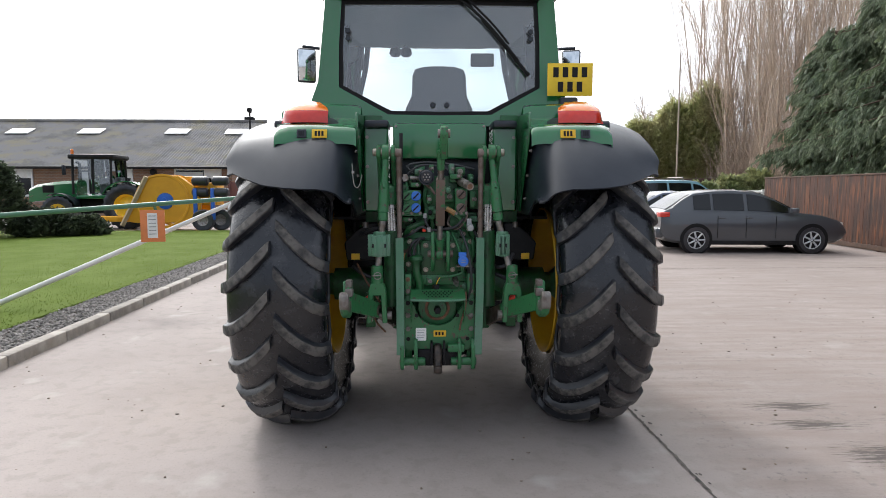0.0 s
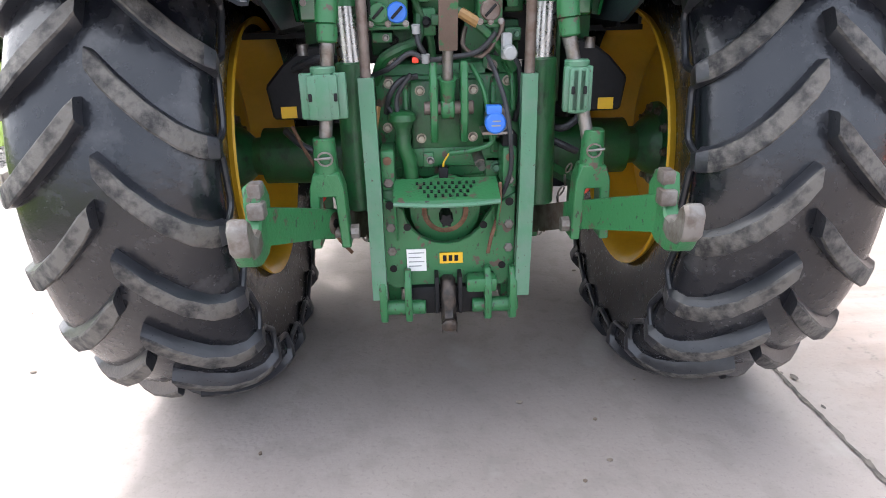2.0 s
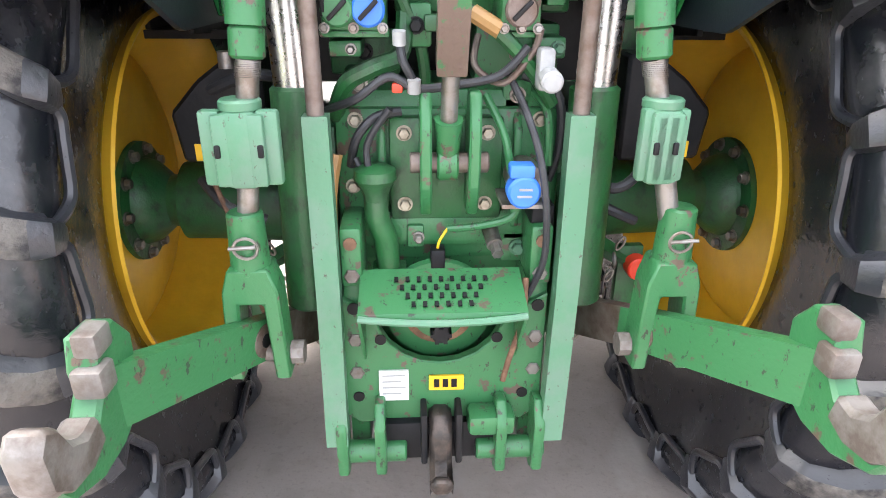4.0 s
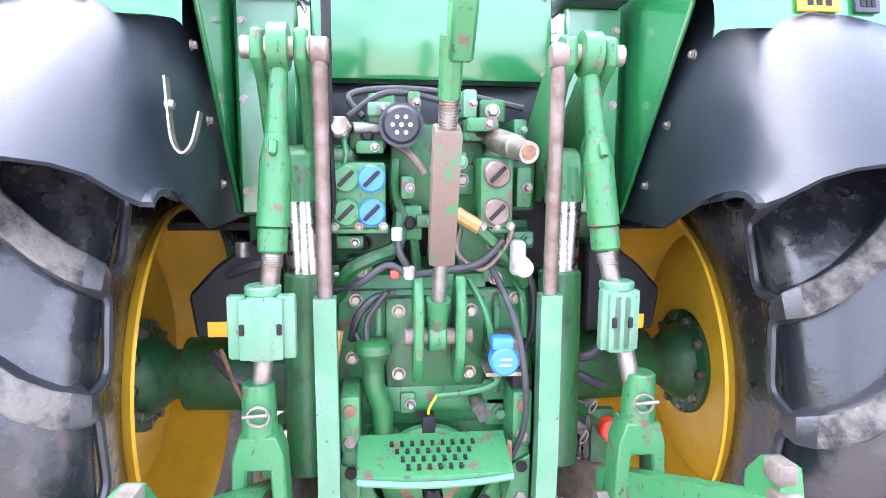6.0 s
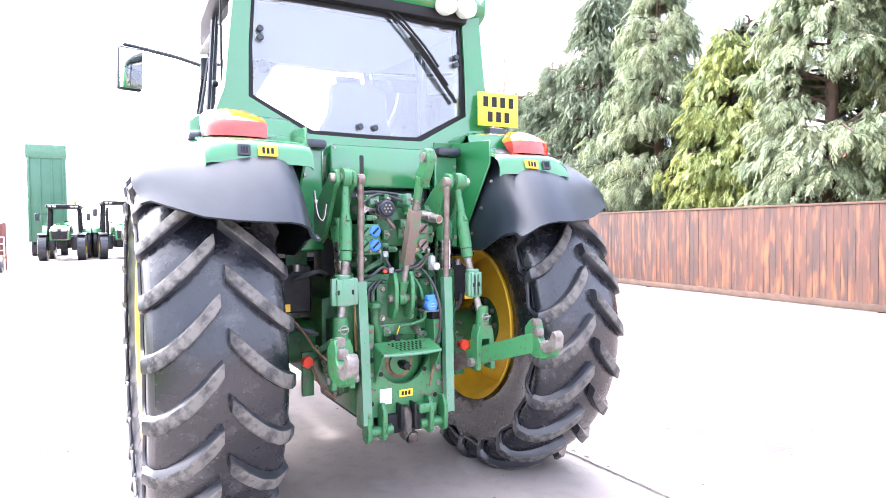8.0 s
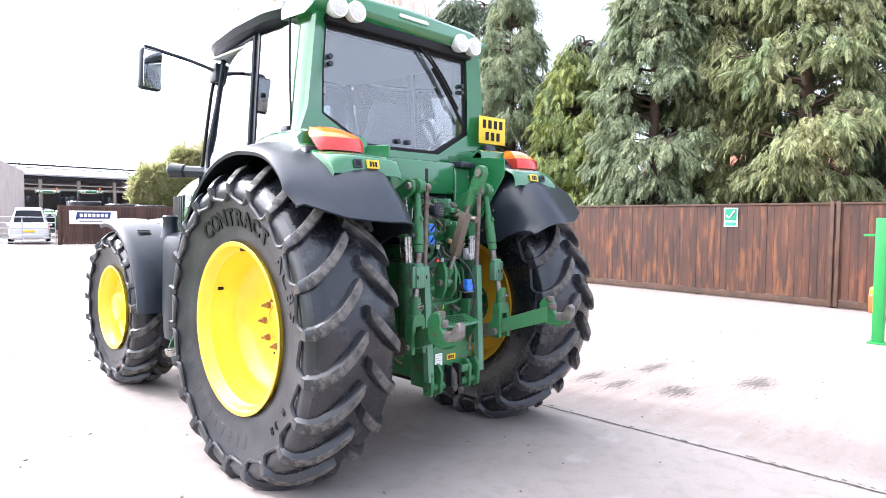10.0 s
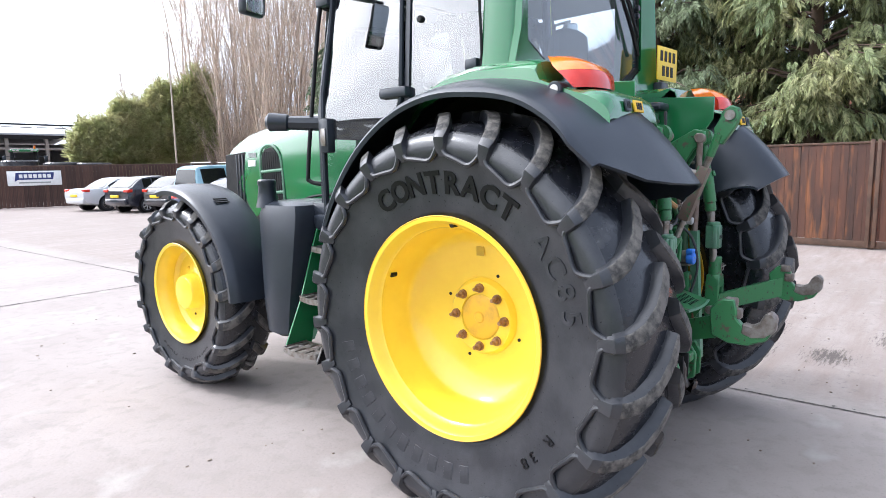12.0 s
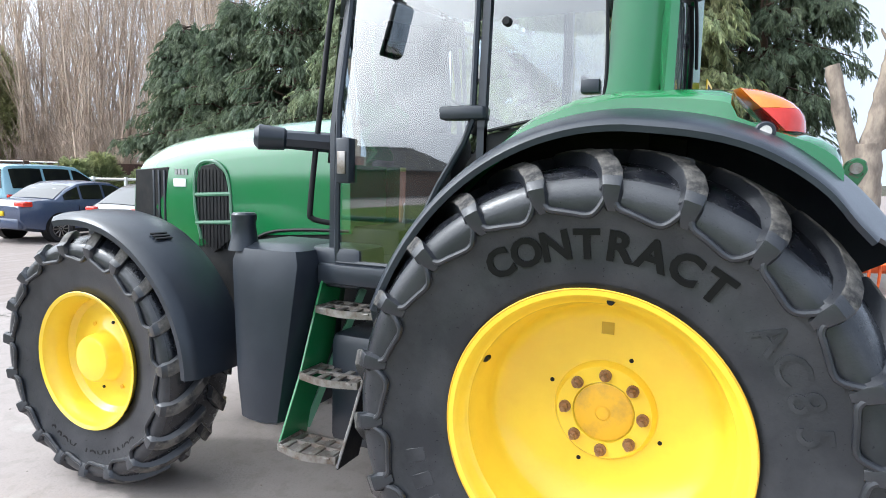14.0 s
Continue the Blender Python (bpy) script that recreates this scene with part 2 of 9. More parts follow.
def block(bm, x0, x1, y0, y1, z0, z1, bevel=0.0, m=None, seg=2):
    t = bmesh.new()
    bmesh.ops.create_cube(t, size=1, matrix=Matrix.Translation(((x0 + x1) / 2, (y0 + y1) / 2, (z0 + z1) / 2)) @ Matrix.Diagonal((x1 - x0, y1 - y0, z1 - z0, 1)))
    if bevel:
        bmesh.ops.bevel(t, geom=t.edges[:], offset=bevel, segments=seg, affect="EDGES", profile=0.5)
    if m is not None:
        bmesh.ops.transform(t, matrix=m, verts=t.verts)
    merge(bm, t)


def prism(bm, pts, axis, a, b, bevel=0.0):
    """A plate: a flat outline pushed from a to b along axis x, y or z; pts are the other two coordinates in order."""
    def full(p, v):
        return {"x": (v, p[0], p[1]), "y": (p[0], v, p[1]), "z": (p[0], p[1], v)}[axis]
    t = bmesh.new()
    lo = [t.verts.new(full(p, a)) for p in pts]
    hi = [t.verts.new(full(p, b)) for p in pts]
    t.faces.new(lo)
    t.faces.new(hi[::-1])
    n = len(pts)
    for i in range(n):
        t.faces.new((lo[i], lo[(i + 1) % n], hi[(i + 1) % n], hi[i]))
    bmesh.ops.recalc_face_normals(t, faces=t.faces)
    if bevel:
        bmesh.ops.bevel(t, geom=t.edges[:], offset=bevel, segments=1, affect="EDGES")
    merge(bm, t)


def ring(p, way, r, n, turn=0.0, up=None):
    q = Vector(way).normalized()
    up = Vector(up) if up else (Vector((0, 0, 1)) if abs(q.z) < 0.9 else Vector((0, 1, 0)))
    u = up.cross(q).normalized()
    v = q.cross(u)
    return [Vector(p) + r * (math.cos(2 * math.pi * k / n + turn) * u + math.sin(2 * math.pi * k / n + turn) * v) for k in range(n)]


def rod(bm, p, q, r, r2=None, n=16, bevel=0.0, turn=0.0):
    """A round bar from p to q; n=6 gives a hexagon."""
    p, q = Vector(p), Vector(q)
    r2 = r if r2 is None else r2
    way = q - p
    rows = []
    if bevel:
        e = way.normalized() * bevel
        rows = [(p, r - bevel), (p + e, r), (q - e, r2), (q, r2 - bevel)]
    else:
        rows = [(p, r), (q, r2)]
    t = bmesh.new()
    loops = [[t.verts.new(c) for c in ring(a, way, max(rr, 1e-4), n, turn)] for a, rr in rows]
    for A, B in zip(loops, loops[1:]):
        for i in range(n):
            t.faces.new((A[i], A[(i + 1) % n], B[(i + 1) % n], B[i]))
    t.faces.new(loops[0][::-1])
    t.faces.new(loops[-1])
    merge(bm, t)


def smooth_path(pts, steps=6):
    """A rounded way through points."""
    P = [Vector(p) for p in pts]
    out = []
    for i in range(len(P) - 1):
        a, b, c, d = P[max(i - 1, 0)], P[i], P[i + 1], P[min(i + 2, len(P) - 1)]
        for k in range(steps):
            s = k / steps
            out.append(0.5 * ((2 * b) + (c - a) * s + (2 * a - 5 * b + 4 * c - d) * s * s + (3 * b - a - 3 * c + d) * s ** 3))
    out.append(P[-1])
    return out


def tube(bm, pts, r, n=10, steps=6, r_end=None, straight=False):
    """A hose, bent bar or wire through points."""
    P = [Vector(p) for p in pts] if straight else smooth_path(pts, steps)
    t = bmesh.new()
    loops = []
    up = None
    for i, p in enumerate(P):
        way = (P[min(i + 1, len(P) - 1)] - P[max(i - 1, 0)]).normalized()
        if up is None:
            up = Vector((0, 0, 1)) if abs(way.z) < 0.9 else Vector((0, 1, 0))
        u = up.cross(way).normalized()
        up = way.cross(u)
        rr = r if r_end is None else r + (r_end - r) * i / (len(P) - 1)
        loops.append([t.verts.new(p + rr * (math.cos(2 * math.pi * k / n) * u + math.sin(2 * math.pi * k / n) * up)) for k in range(n)])
    for A, B in zip(loops, loops[1:]):
        for i in range(n):
            t.faces.new((A[i], A[(i + 1) % n], B[(i + 1) % n], B[i]))
    t.faces.new(loops[0][::-1])
    t.faces.new(loops[-1])
    merge(bm, t)


def lathe(bm, profile, centre=(0, 0, 0), n=64, axis="x", closed=False, mat=0):
    """A turned shape: profile rows of (along the axis, radius)."""
    t = bmesh.new()
    cx, cy, cz = centre
    loops = []
    for a, r in profile:
        row = []
        for k in range(n):
            c, s = math.cos(2 * math.pi * k / n) * r, math.sin(2 * math.pi * k / n) * r
            row.append(t.verts.new({"x": (cx + a, cy + c, cz + s), "y": (cx + c, cy + a, cz + s), "z": (cx + c, cy + s, cz + a)}[axis]))
        loops.append(row)
    pairs = list(zip(loops, loops[1:])) + ([(loops[-1], loops[0])] if closed else [])
    for A, B in pairs:
        for i in range(n):
            t.faces.new((A[i], A[(i + 1) % n], B[(i + 1) % n], B[i])).material_index = mat
    merge(bm, t)


def loft(bm, sections, close=False, cap=False, thick=0.0):
    """A skin over rows of points."""
    t = bmesh.new()
    loops = [[t.verts.new(p) for p in s] for s in sections]
    for A, B in zip(loops, loops[1:]):
        n = len(A)
        for i in range(n if close else n - 1):
            t.faces.new((A[i], A[(i + 1) % n], B[(i + 1) % n], B[i]))
    if cap:
        t.faces.new(loops[0][::-1])
        t.faces.new(loops[-1])
    bmesh.ops.recalc_face_normals(t, faces=t.faces)
    if thick:
        bmesh.ops.solidify(t, geom=t.faces[:], thickness=thick)
    merge(bm, t)


def bolt(name, p, way, r, h, parent, mat=ZINC):
    bm = bmesh.new()
    p, w = Vector(p), Vector(way).normalized()
    rod(bm, p, p + w * h * 0.25, r * 1.35, n=16)
    rod(bm, p + w * h * 0.2, p + w * h, r, n=6, bevel=h * 0.12)
    return part(name, bm, mat, parent)


def letter_mesh(text, size, depth, mat, bold=0.0):
    """Raised writing in the built-in font, in the x-y plane, centred."""
    cu = bpy.data.curves.new("writing", "FONT")
    cu.body, cu.size, cu.extrude, cu.align_x, cu.align_y, cu.resolution_u = text, size, depth, "CENTER", "CENTER", 3
    cu.offset = bold
    ob = new("writing", cu)
    me = bpy.data.meshes.new_from_object(ob.evaluated_get(bpy.context.evaluated_depsgraph_get()))
    bpy.data.objects.remove(ob)
    me.materials.clear()
    me.materials.append(mat)
    return me


def lettering(name, text, size, depth, mat, m, parent, label="", bold=0.0):
    ob = new(name, letter_mesh(text, size, depth, mat, bold))
    ob.parent = parent
    ob.matrix_basis = m
    return tagged(ob, label)


# ---- ground ----
def ground_material():
    m = material("pale_concrete", (0.318, 0.276, 0.254), 0.85, second=(0.228, 0.194, 0.177), scale=0.55, amount=0.75, bump=0.2, bump_scale=45, spread=(0.38, 0.66))
    n, l = m.node_tree.nodes, m.node_tree.links
    b = n["Principled BSDF"]
    old = b.inputs["Base Color"].links[0].from_socket
    tc = n.new("ShaderNodeTexCoord")
    prev = old
    for scale, lo, hi, col, amt in ((9.0, 0.52, 0.62, (0.21, 0.19, 0.17, 1), 0.35), (60.0, 0.58, 0.66, (0.17, 0.15, 0.137, 1), 0.28), (170.0, 0.56, 0.66, (0.2, 0.18, 0.165, 1), 0.28), (2.2, 0.60, 0.70, (0.41, 0.38, 0.35, 1), 0.5)):
        nz, mr, mx = n.new("ShaderNodeTexNoise"), n.new("ShaderNodeMapRange"), n.new("ShaderNodeMixRGB")
        nz.inputs["Scale"].default_value, nz.inputs["Detail"].default_value = scale, 5.0
        mr.inputs["From Min"].default_value, mr.inputs["From Max"].default_value, mr.inputs["To Max"].default_value = lo, hi, amt
        mx.inputs[2].default_value = col
        l.new(tc.outputs["Object"], nz.inputs["Vector"])
        l.new(nz.outputs["Fac"], mr.inputs["Value"])
        l.new(mr.outputs[0], mx.inputs[0])
        l.new(prev, mx.inputs[1])
        prev = mx.outputs[0]
    # the slab beyond the joint is more pitted and scuffed
    sep, edge, patch, pr, pit, qr, mu, mu2, mx = (n.new("ShaderNodeSeparateXYZ"), n.new("ShaderNodeMapRange"), n.new("ShaderNodeTexNoise"), n.new("ShaderNodeMapRange"), n.new("ShaderNodeTexNoise"),
                                                  n.new("ShaderNodeMapRange"), n.new("ShaderNodeMath"), n.new("ShaderNodeMath"), n.new("ShaderNodeMixRGB"))
    edge.inputs["From Min"].default_value, edge.inputs["From Max"].default_value = 1.34, 1.7
    patch.inputs["Scale"].default_value, patch.inputs["Detail"].default_value = 1.6, 3.0
    pr.inputs["From Min"].default_value, pr.inputs["From Max"].default_value = 0.42, 0.6
    pit.inputs["Scale"].default_value, pit.inputs["Detail"].default_value, pit.inputs["Roughness"].default_value = 17.0, 6.0, 0.75
    qr.inputs["From Min"].default_value, qr.inputs["From Max"].default_value, qr.inputs["To Max"].default_value = 0.56, 0.63, 0.75
    mu.operation = mu2.operation = "MULTIPLY"
    mx.inputs[2].default_value = (0.15, 0.135, 0.122, 1)
    l.new(tc.outputs["Object"], sep.inputs[0])
    l.new(sep.outputs["X"], edge.inputs["Value"])
    for nz, mr in ((patch, pr), (pit, qr)):
        l.new(tc.outputs["Object"], nz.inputs["Vector"])
        l.new(nz.outputs["Fac"], mr.inputs["Value"])
    l.new(edge.outputs[0], mu.inputs[0])
    l.new(pr.outputs[0], mu.inputs[1])
    l.new(mu.outputs[0], mu2.inputs[0])
    l.new(qr.outputs[0], mu2.inputs[1])
    l.new(mu2.outputs[0], mx.inputs[0])
    # that slab is also browner, with long faint drag streaks
    tone, strk, smap, sr, sm = n.new("ShaderNodeMixRGB"), n.new("ShaderNodeTexNoise"), n.new("ShaderNodeMapping"), n.new("ShaderNodeMapRange"), n.new("ShaderNodeMath")
    smap.inputs["Scale"].default_value = (0.7, 5.0, 1.0)
    smap.inputs["Rotation"].default_value = (0, 0, radians(-14))
    strk.inputs["Scale"].default_value, strk.inputs["Detail"].default_value, strk.inputs["Roughness"].default_value = 1.3, 6.0, 0.65
    sr.inputs["From Min"].default_value, sr.inputs["From Max"].default_value, sr.inputs["To Min"].default_value, sr.inputs["To Max"].default_value = 0.4, 0.68, 0.3, 0.95
    sm.operation = "MULTIPLY"
    tone.inputs[2].default_value = (0.212, 0.168, 0.146, 1)
    l.new(tc.outputs["Object"], smap.inputs["Vector"])
    l.new(smap.outputs[0], strk.inputs["Vector"])
    l.new(strk.outputs["Fac"], sr.inputs["Value"])
    l.new(sr.outputs[0], sm.inputs[0])
    l.new(edge.outputs[0], sm.inputs[1])
    l.new(sm.outputs[0], tone.inputs[0])
    l.new(prev, tone.inputs[1])
    l.new(tone.outputs[0], mx.inputs[1])
    last = mx.outputs[0]
    # old oil and mud soaked in beside the right rear wheel
    spot = n.new("ShaderNodeTexNoise")
    spot.inputs["Scale"].default_value, spot.inputs["Detail"].default_value, spot.inputs["Roughness"].default_value = 9.0, 7.0, 0.7
    l.new(smap.outputs[0], spot.inputs["Vector"])
    for x, y, rx, ry in ((2.4, -0.15, 0.5, 0.16), (2.35, -0.48, 0.5, 0.16), (2.5, -0.95, 0.45, 0.3), (3.3, -1.35, 0.6, 0.3), (3.2, -0.4, 0.6, 0.18)):
        pm, ln, fall, ad, th, mixer = n.new("ShaderNodeMapping"), n.new("ShaderNodeVectorMath"), n.new("ShaderNodeMapRange"), n.new("ShaderNodeMath"), n.new("ShaderNodeMapRange"), n.new("ShaderNodeMixRGB")
        pm.inputs["Location"].default_value, pm.inputs["Scale"].default_value = (-x / rx, -y / ry, 0), (1 / rx, 1 / ry, 1)
        ln.operation, ad.operation = "LENGTH", "ADD"
        fall.inputs["From Max"].default_value, fall.inputs["To Min"].default_value, fall.inputs["To Max"].default_value = 1.25, 0.25, -0.25
        th.inputs["From Min"].default_value, th.inputs["From Max"].default_value, th.inputs["To Max"].default_value = 0.52, 0.68, 0.85
        mixer.inputs[2].default_value = (0.055, 0.044, 0.037, 1)
        l.new(tc.outputs["Object"], pm.inputs["Vector"])
        l.new(pm.outputs[0], ln.inputs[0])
        l.new(ln.outputs["Value"], fall.inputs["Value"])
        l.new(fall.outputs[0], ad.inputs[0])
        l.new(spot.outputs["Fac"], ad.inputs[1])
        l.new(ad.outputs[0], th.inputs["Value"])
        l.new(th.outputs[0], mixer.inputs[0])
        l.new(last, mixer.inputs[1])
        last = mixer.outputs[0]
    l.new(last, b.inputs["Base Color"])
    return m


bm = bmesh.new()
CX, JY = 1.33, 7.17
xs = [-900, -60, -20, -3.9, CX - 0.012, CX + 0.012, 10.5, 40, 900]
ys = [-900, -40, -5, JY - 0.012, JY + 0.012, 40, 900]
grid = [[bm.verts.new((x, y, 0)) for x in xs] for y in ys]
for j in range(len(ys) - 1):
    for i in range(len(xs) - 1):
        bm.faces.new((grid[j][i], grid[j][i + 1], grid[j + 1][i + 1], grid[j + 1][i]))
ground = solid("ground", bm, ground_material(), "pale worn concrete yard", "ground", kind="structure")

JOINT = material("dark_joint_filler", (0.045, 0.04, 0.036), 0.95, second=(0.15, 0.13, 0.11), scale=22, amount=0.8, bump=0.3)


def ragged_strip(bm, p, q, width, step, rng, z=0.004, wobble=0.006):
    p, q = Vector(p), Vector(q)
    n = max(2, int((q - p).length / step))
    side_v = Vector((-(q - p).y, (q - p).x)).normalized()
    rows = []
    for i in range(n + 1):
        c = p + (q - p) * (i / n) + side_v * rng.uniform(-wobble, wobble)
        w = width * rng.uniform(0.5, 1.4)
        rows.append([(c.x - side_v.x * w, c.y - side_v.y * w, z), (c.x + side_v.x * w, c.y + side_v.y * w, z)])
    loft(bm, rows)


rng = random.Random(11)
bm = bmesh.new()
ragged_strip(bm, (1.42, -10), (1.165, 7.17), 0.009, 0.028, rng, wobble=0.0045)
for k in range(70):
    y = rng.uniform(-4, 1.5)
    c = Vector((1.299 - 0.0148 * y + rng.choice((-1, 1)) * rng.uniform(0.006, 0.016), y, 0.0045 + 0.00002 * k))
    q = rng.uniform(0.003, 0.013)
    t = [bm.verts.new(c + Vector((q * rng.uniform(0.7, 1.2) * math.cos(a), 1.7 * q * rng.uniform(0.8, 1.2) * math.sin(a), 0))) for a in [i * math.pi / 4 for i in range(8)]]
    bm.faces.new(t)
solid("slab_joint", bm, JOINT, "cracked dark joint between concrete slabs", "joint", kind="structure")
bm = bmesh.new()
ragged_strip(bm, (-3.7, 7.17), (10.3, 7.17), 0.012, 0.08, rng)
ragged_strip(bm, (1.165, 7.17), (0.8, 34), 0.010, 0.2, rng)
ragged_strip(bm, (-3.6, -7.0), (10.2, -7.0), 0.012, 0.1, rng)
solid("slab_joint", bm, JOINT, "dark joint between concrete slabs", "joint", kind="structure")


DEBRIS = material("dry_mud_crumb", (0.16, 0.12, 0.09), 0.9, second=(0.34, 0.3, 0.26), scale=5, vary=0.4, island=True)
bm = bmesh.new()
for k in range(420):
    x, y = rng.uniform(-4, 6), rng.uniform(-6, 6)
    r = rng.uniform(0.003, 0.011)
    t = bmesh.new()
    bmesh.ops.create_icosphere(t, subdivisions=1, radius=r, matrix=Matrix.Translation((x, y, r * 0.4)) @ Matrix.Diagonal((rng.uniform(0.7, 1.8), 1, 0.6, 1)))
    merge(bm, t)
solid("mud_crumbs", bm, DEBRIS, "scattered crumbs of dry mud on concrete", "debris", kind="stuff")

# ---- kerb, gravel bed and lawn ----
def kerb_x(y):
    """The yard's left edge along the drive."""
    return -3.54 - 0.033 * (y - 0.4)


LAWN = material("mown_grass_soil", (0.085, 0.125, 0.018), 0.95, spec=0.08, second=(0.115, 0.155, 0.035), scale=1.1, amount=0.8, bump=0.3, bump_scale=40)
bm = bmesh.new()
pts = [(kerb_x(y) - 0.75, y) for y in (-12, 0, 8, 17.2)]
prism(bm, pts + [(-45, 17.2), (-45, -12)], "z", -0.05, 0.07)
solid("lawn", bm, LAWN, "mown green lawn beside the yard", "lawn", kind="structure")
bm = bmesh.new()
prism(bm, [(kerb_x(y) - 0.13, y) for y in (-12, 0, 8, 17.2)] + [(kerb_x(y) - 0.75, y) for y in (17.2, 8, 0, -12)], "z", -0.05, 0.05)
solid("gravel_bed", bm, material("gravel_soil", (0.11, 0.10, 0.09), 0.95, second=(0.22, 0.2, 0.18), scale=30, bump=0.6), "strip of dark gravel along the kerb", "gravel", kind="structure")
KERB = material("concrete_kerb", (0.34, 0.31, 0.27), 0.9, second=(0.2, 0.18, 0.16), scale=6, amount=0.7, bump=0.3, vary=0.1)
kerb = thing("kerb", "grey concrete kerb edging the lawn", "kerb", kind="structure")
bm = bmesh.new()
block(bm, -0.065, 0.065, -0.447, 0.447, -0.05, 0.10, 0.014)
kerb_mesh = finish("kerb_stone", bm, KERB)
for k in range(30):
    y = -9.5 + 0.91 * k
    ob = new("kerb_stone", kerb_mesh)
    ob.parent = kerb
    ob.matrix_basis = pose(kerb_x(y) - 0.065, y, rng.uniform(-0.004, 0.004), 0, 0, 1.9 + rng.uniform(-0.4, 0.4))


def scatter_mesh(name, base_v, base_f, mats4, material_, label, category, kind="stuff"):
    """One mesh of many copies of a small shape, laid by an array of matrices."""
    V, F = np.array(base_v, float), np.array(base_f, int)
    n = len(mats4)
    allv = np.einsum("nij,vj->nvi", mats4[:, :3, :3], V) + mats4[:, None, :3, 3]
    faces = (F[None] + (np.arange(n) * len(V))[:, None, None]).reshape(-1, F.shape[1])
    me = bpy.data.meshes.new(name)
    me.vertices.add(n * len(V))
    me.vertices.foreach_set("co", allv.reshape(-1))
    me.loops.add(faces.size)
    me.loops.foreach_set("vertex_index", faces.reshape(-1))
    me.polygons.add(len(faces))
    me.polygons.foreach_set("loop_start", np.arange(0, faces.size, F.shape[1]))
    me.update(calc_edges=True)
    me.validate()
    me.materials.append(material_)
    return tagged(new(name, me), label, category, kind=kind)


def turns(n, gen, tilt, sizes, places, along=None):
    """Matrices with random turn about z, a tilt, a size and a place."""
    a = gen.uniform(0, 2 * np.pi, n) if along is None else along
    t = gen.normal(0, tilt, n)
    ca, sa, ct, st = np.cos(a), np.sin(a), np.cos(t), np.sin(t)
    m = np.zeros((n, 4, 4))
    m[:, 0, 0], m[:, 0, 1], m[:, 0, 2] = ca, -sa * ct, sa * st
    m[:, 1, 0], m[:, 1, 1], m[:, 1, 2] = sa, ca * ct, -ca * st
    m[:, 2, 1], m[:, 2, 2] = st, ct
    m[:, :3, :3] *= np.asarray(sizes)[:, None, None]
    m[:, :3, 3] = places
    m[:, 3, 3] = 1
    return m


GEN = np.random.default_rng(5)
GRASS = material("grass_blades", (0.085, 0.13, 0.016), 0.95, second=(0.115, 0.155, 0.024), scale=0.9, amount=0.8, spec=0.08, vary=0.18, island=True)
n = 60000
gy = GEN.uniform(0.0, 1, n) ** 1.4 * 17.2 - 0.6
gx = -3.54 - 0.033 * (gy - 0.4) - 0.74 - GEN.uniform(0, 1, n) ** 1.3 * (2.5 + 0.75 * (gy + 4))
scatter_mesh("grass", [(-0.005, 0, 0), (0.005, 0, 0), (0.003, 0.008, 0.014), (-0.002, 0.02, 0.024)], [(0, 1, 2), (0, 2, 3)], turns(n, GEN, 0.35, GEN.uniform(0.4, 0.85, n), np.stack([gx, gy, np.full(n, 0.068)], 1)), GRASS, "short mown lawn grass", "grass")
GRAVEL = material("gravel_stones", (0.2, 0.185, 0.17), 0.9, second=(0.10, 0.095, 0.09), scale=12, vary=0.5, island=True, bump=0.2)
n = 9500
gy = GEN.uniform(-1.5, 13, n)
gx = -3.54 - 0.033 * (gy - 0.4) - 0.13 - GEN.uniform(0, 0.62, n)
octa_v = [(0.02, 0, 0), (-0.018, 0.003, 0), (0, 0.016, 0.002), (0.002, -0.017, 0), (0, 0, 0.013), (0, 0, -0.012)]
octa_f = [(0, 2, 4), (2, 1, 4), (1, 3, 4), (3, 0, 4), (2, 0, 5), (1, 2, 5), (3, 1, 5), (0, 3, 5)]
scatter_mesh("gravel", octa_v, octa_f, turns(n, GEN, 0.6, GEN.uniform(0.6, 1.6, n), np.stack([gx, gy, np.full(n, 0.056)], 1)), GRAVEL, "loose grey gravel along the kerb", "gravel")
# ---- the tractor ----
TRACTOR = thing("tractor", "green farm tractor with yellow wheels and black mudguards on concrete", "tractor")


def polar(s, u, r, a):
    return (s * u, r * math.cos(a), r * math.sin(a))


def tyre_mesh(bm, s, R, rr, w, lug_h):
    """The carcass of a radial farm tyre about the x axis, u counted outwards."""
    Rb = R - lug_h
    mid = (Rb + rr) / 2 - 0.03
    fall = R / 0.942
    half = [(0.350 * w, rr - 0.01), (0.366 * w, rr + 0.012), (0.382 * w, rr + 0.035), (0.394 * w, mid - 0.06), (0.410 * w, mid), (0.431 * w, R - 0.238 * fall), (0.452 * w, R - 0.195 * fall),
            (0.464 * w, R - 0.160 * fall), (0.452 * w, R - 0.130 * fall), (0.42 * w, R - 0.104 * fall), (0.36 * w, R - 0.080 * fall), (0.27 * w, R - 0.062 * fall), (0.14 * w, Rb + 0.002)]
    prof = [(s * u, r) for u, r in half] + [(0, Rb + 0.008)] + [(-s * u, r) for u, r in half[::-1]]
    lathe(bm, prof, n=96)
    # the tread and inner side take a darker, glossier rubber with pale blotches
    for f in bm.faces:
        c = f.calc_center_median()
        if s * c.x < 0 or (c.y ** 2 + c.z ** 2) ** 0.5 > R - 0.1 * fall:
            f.material_index = 1


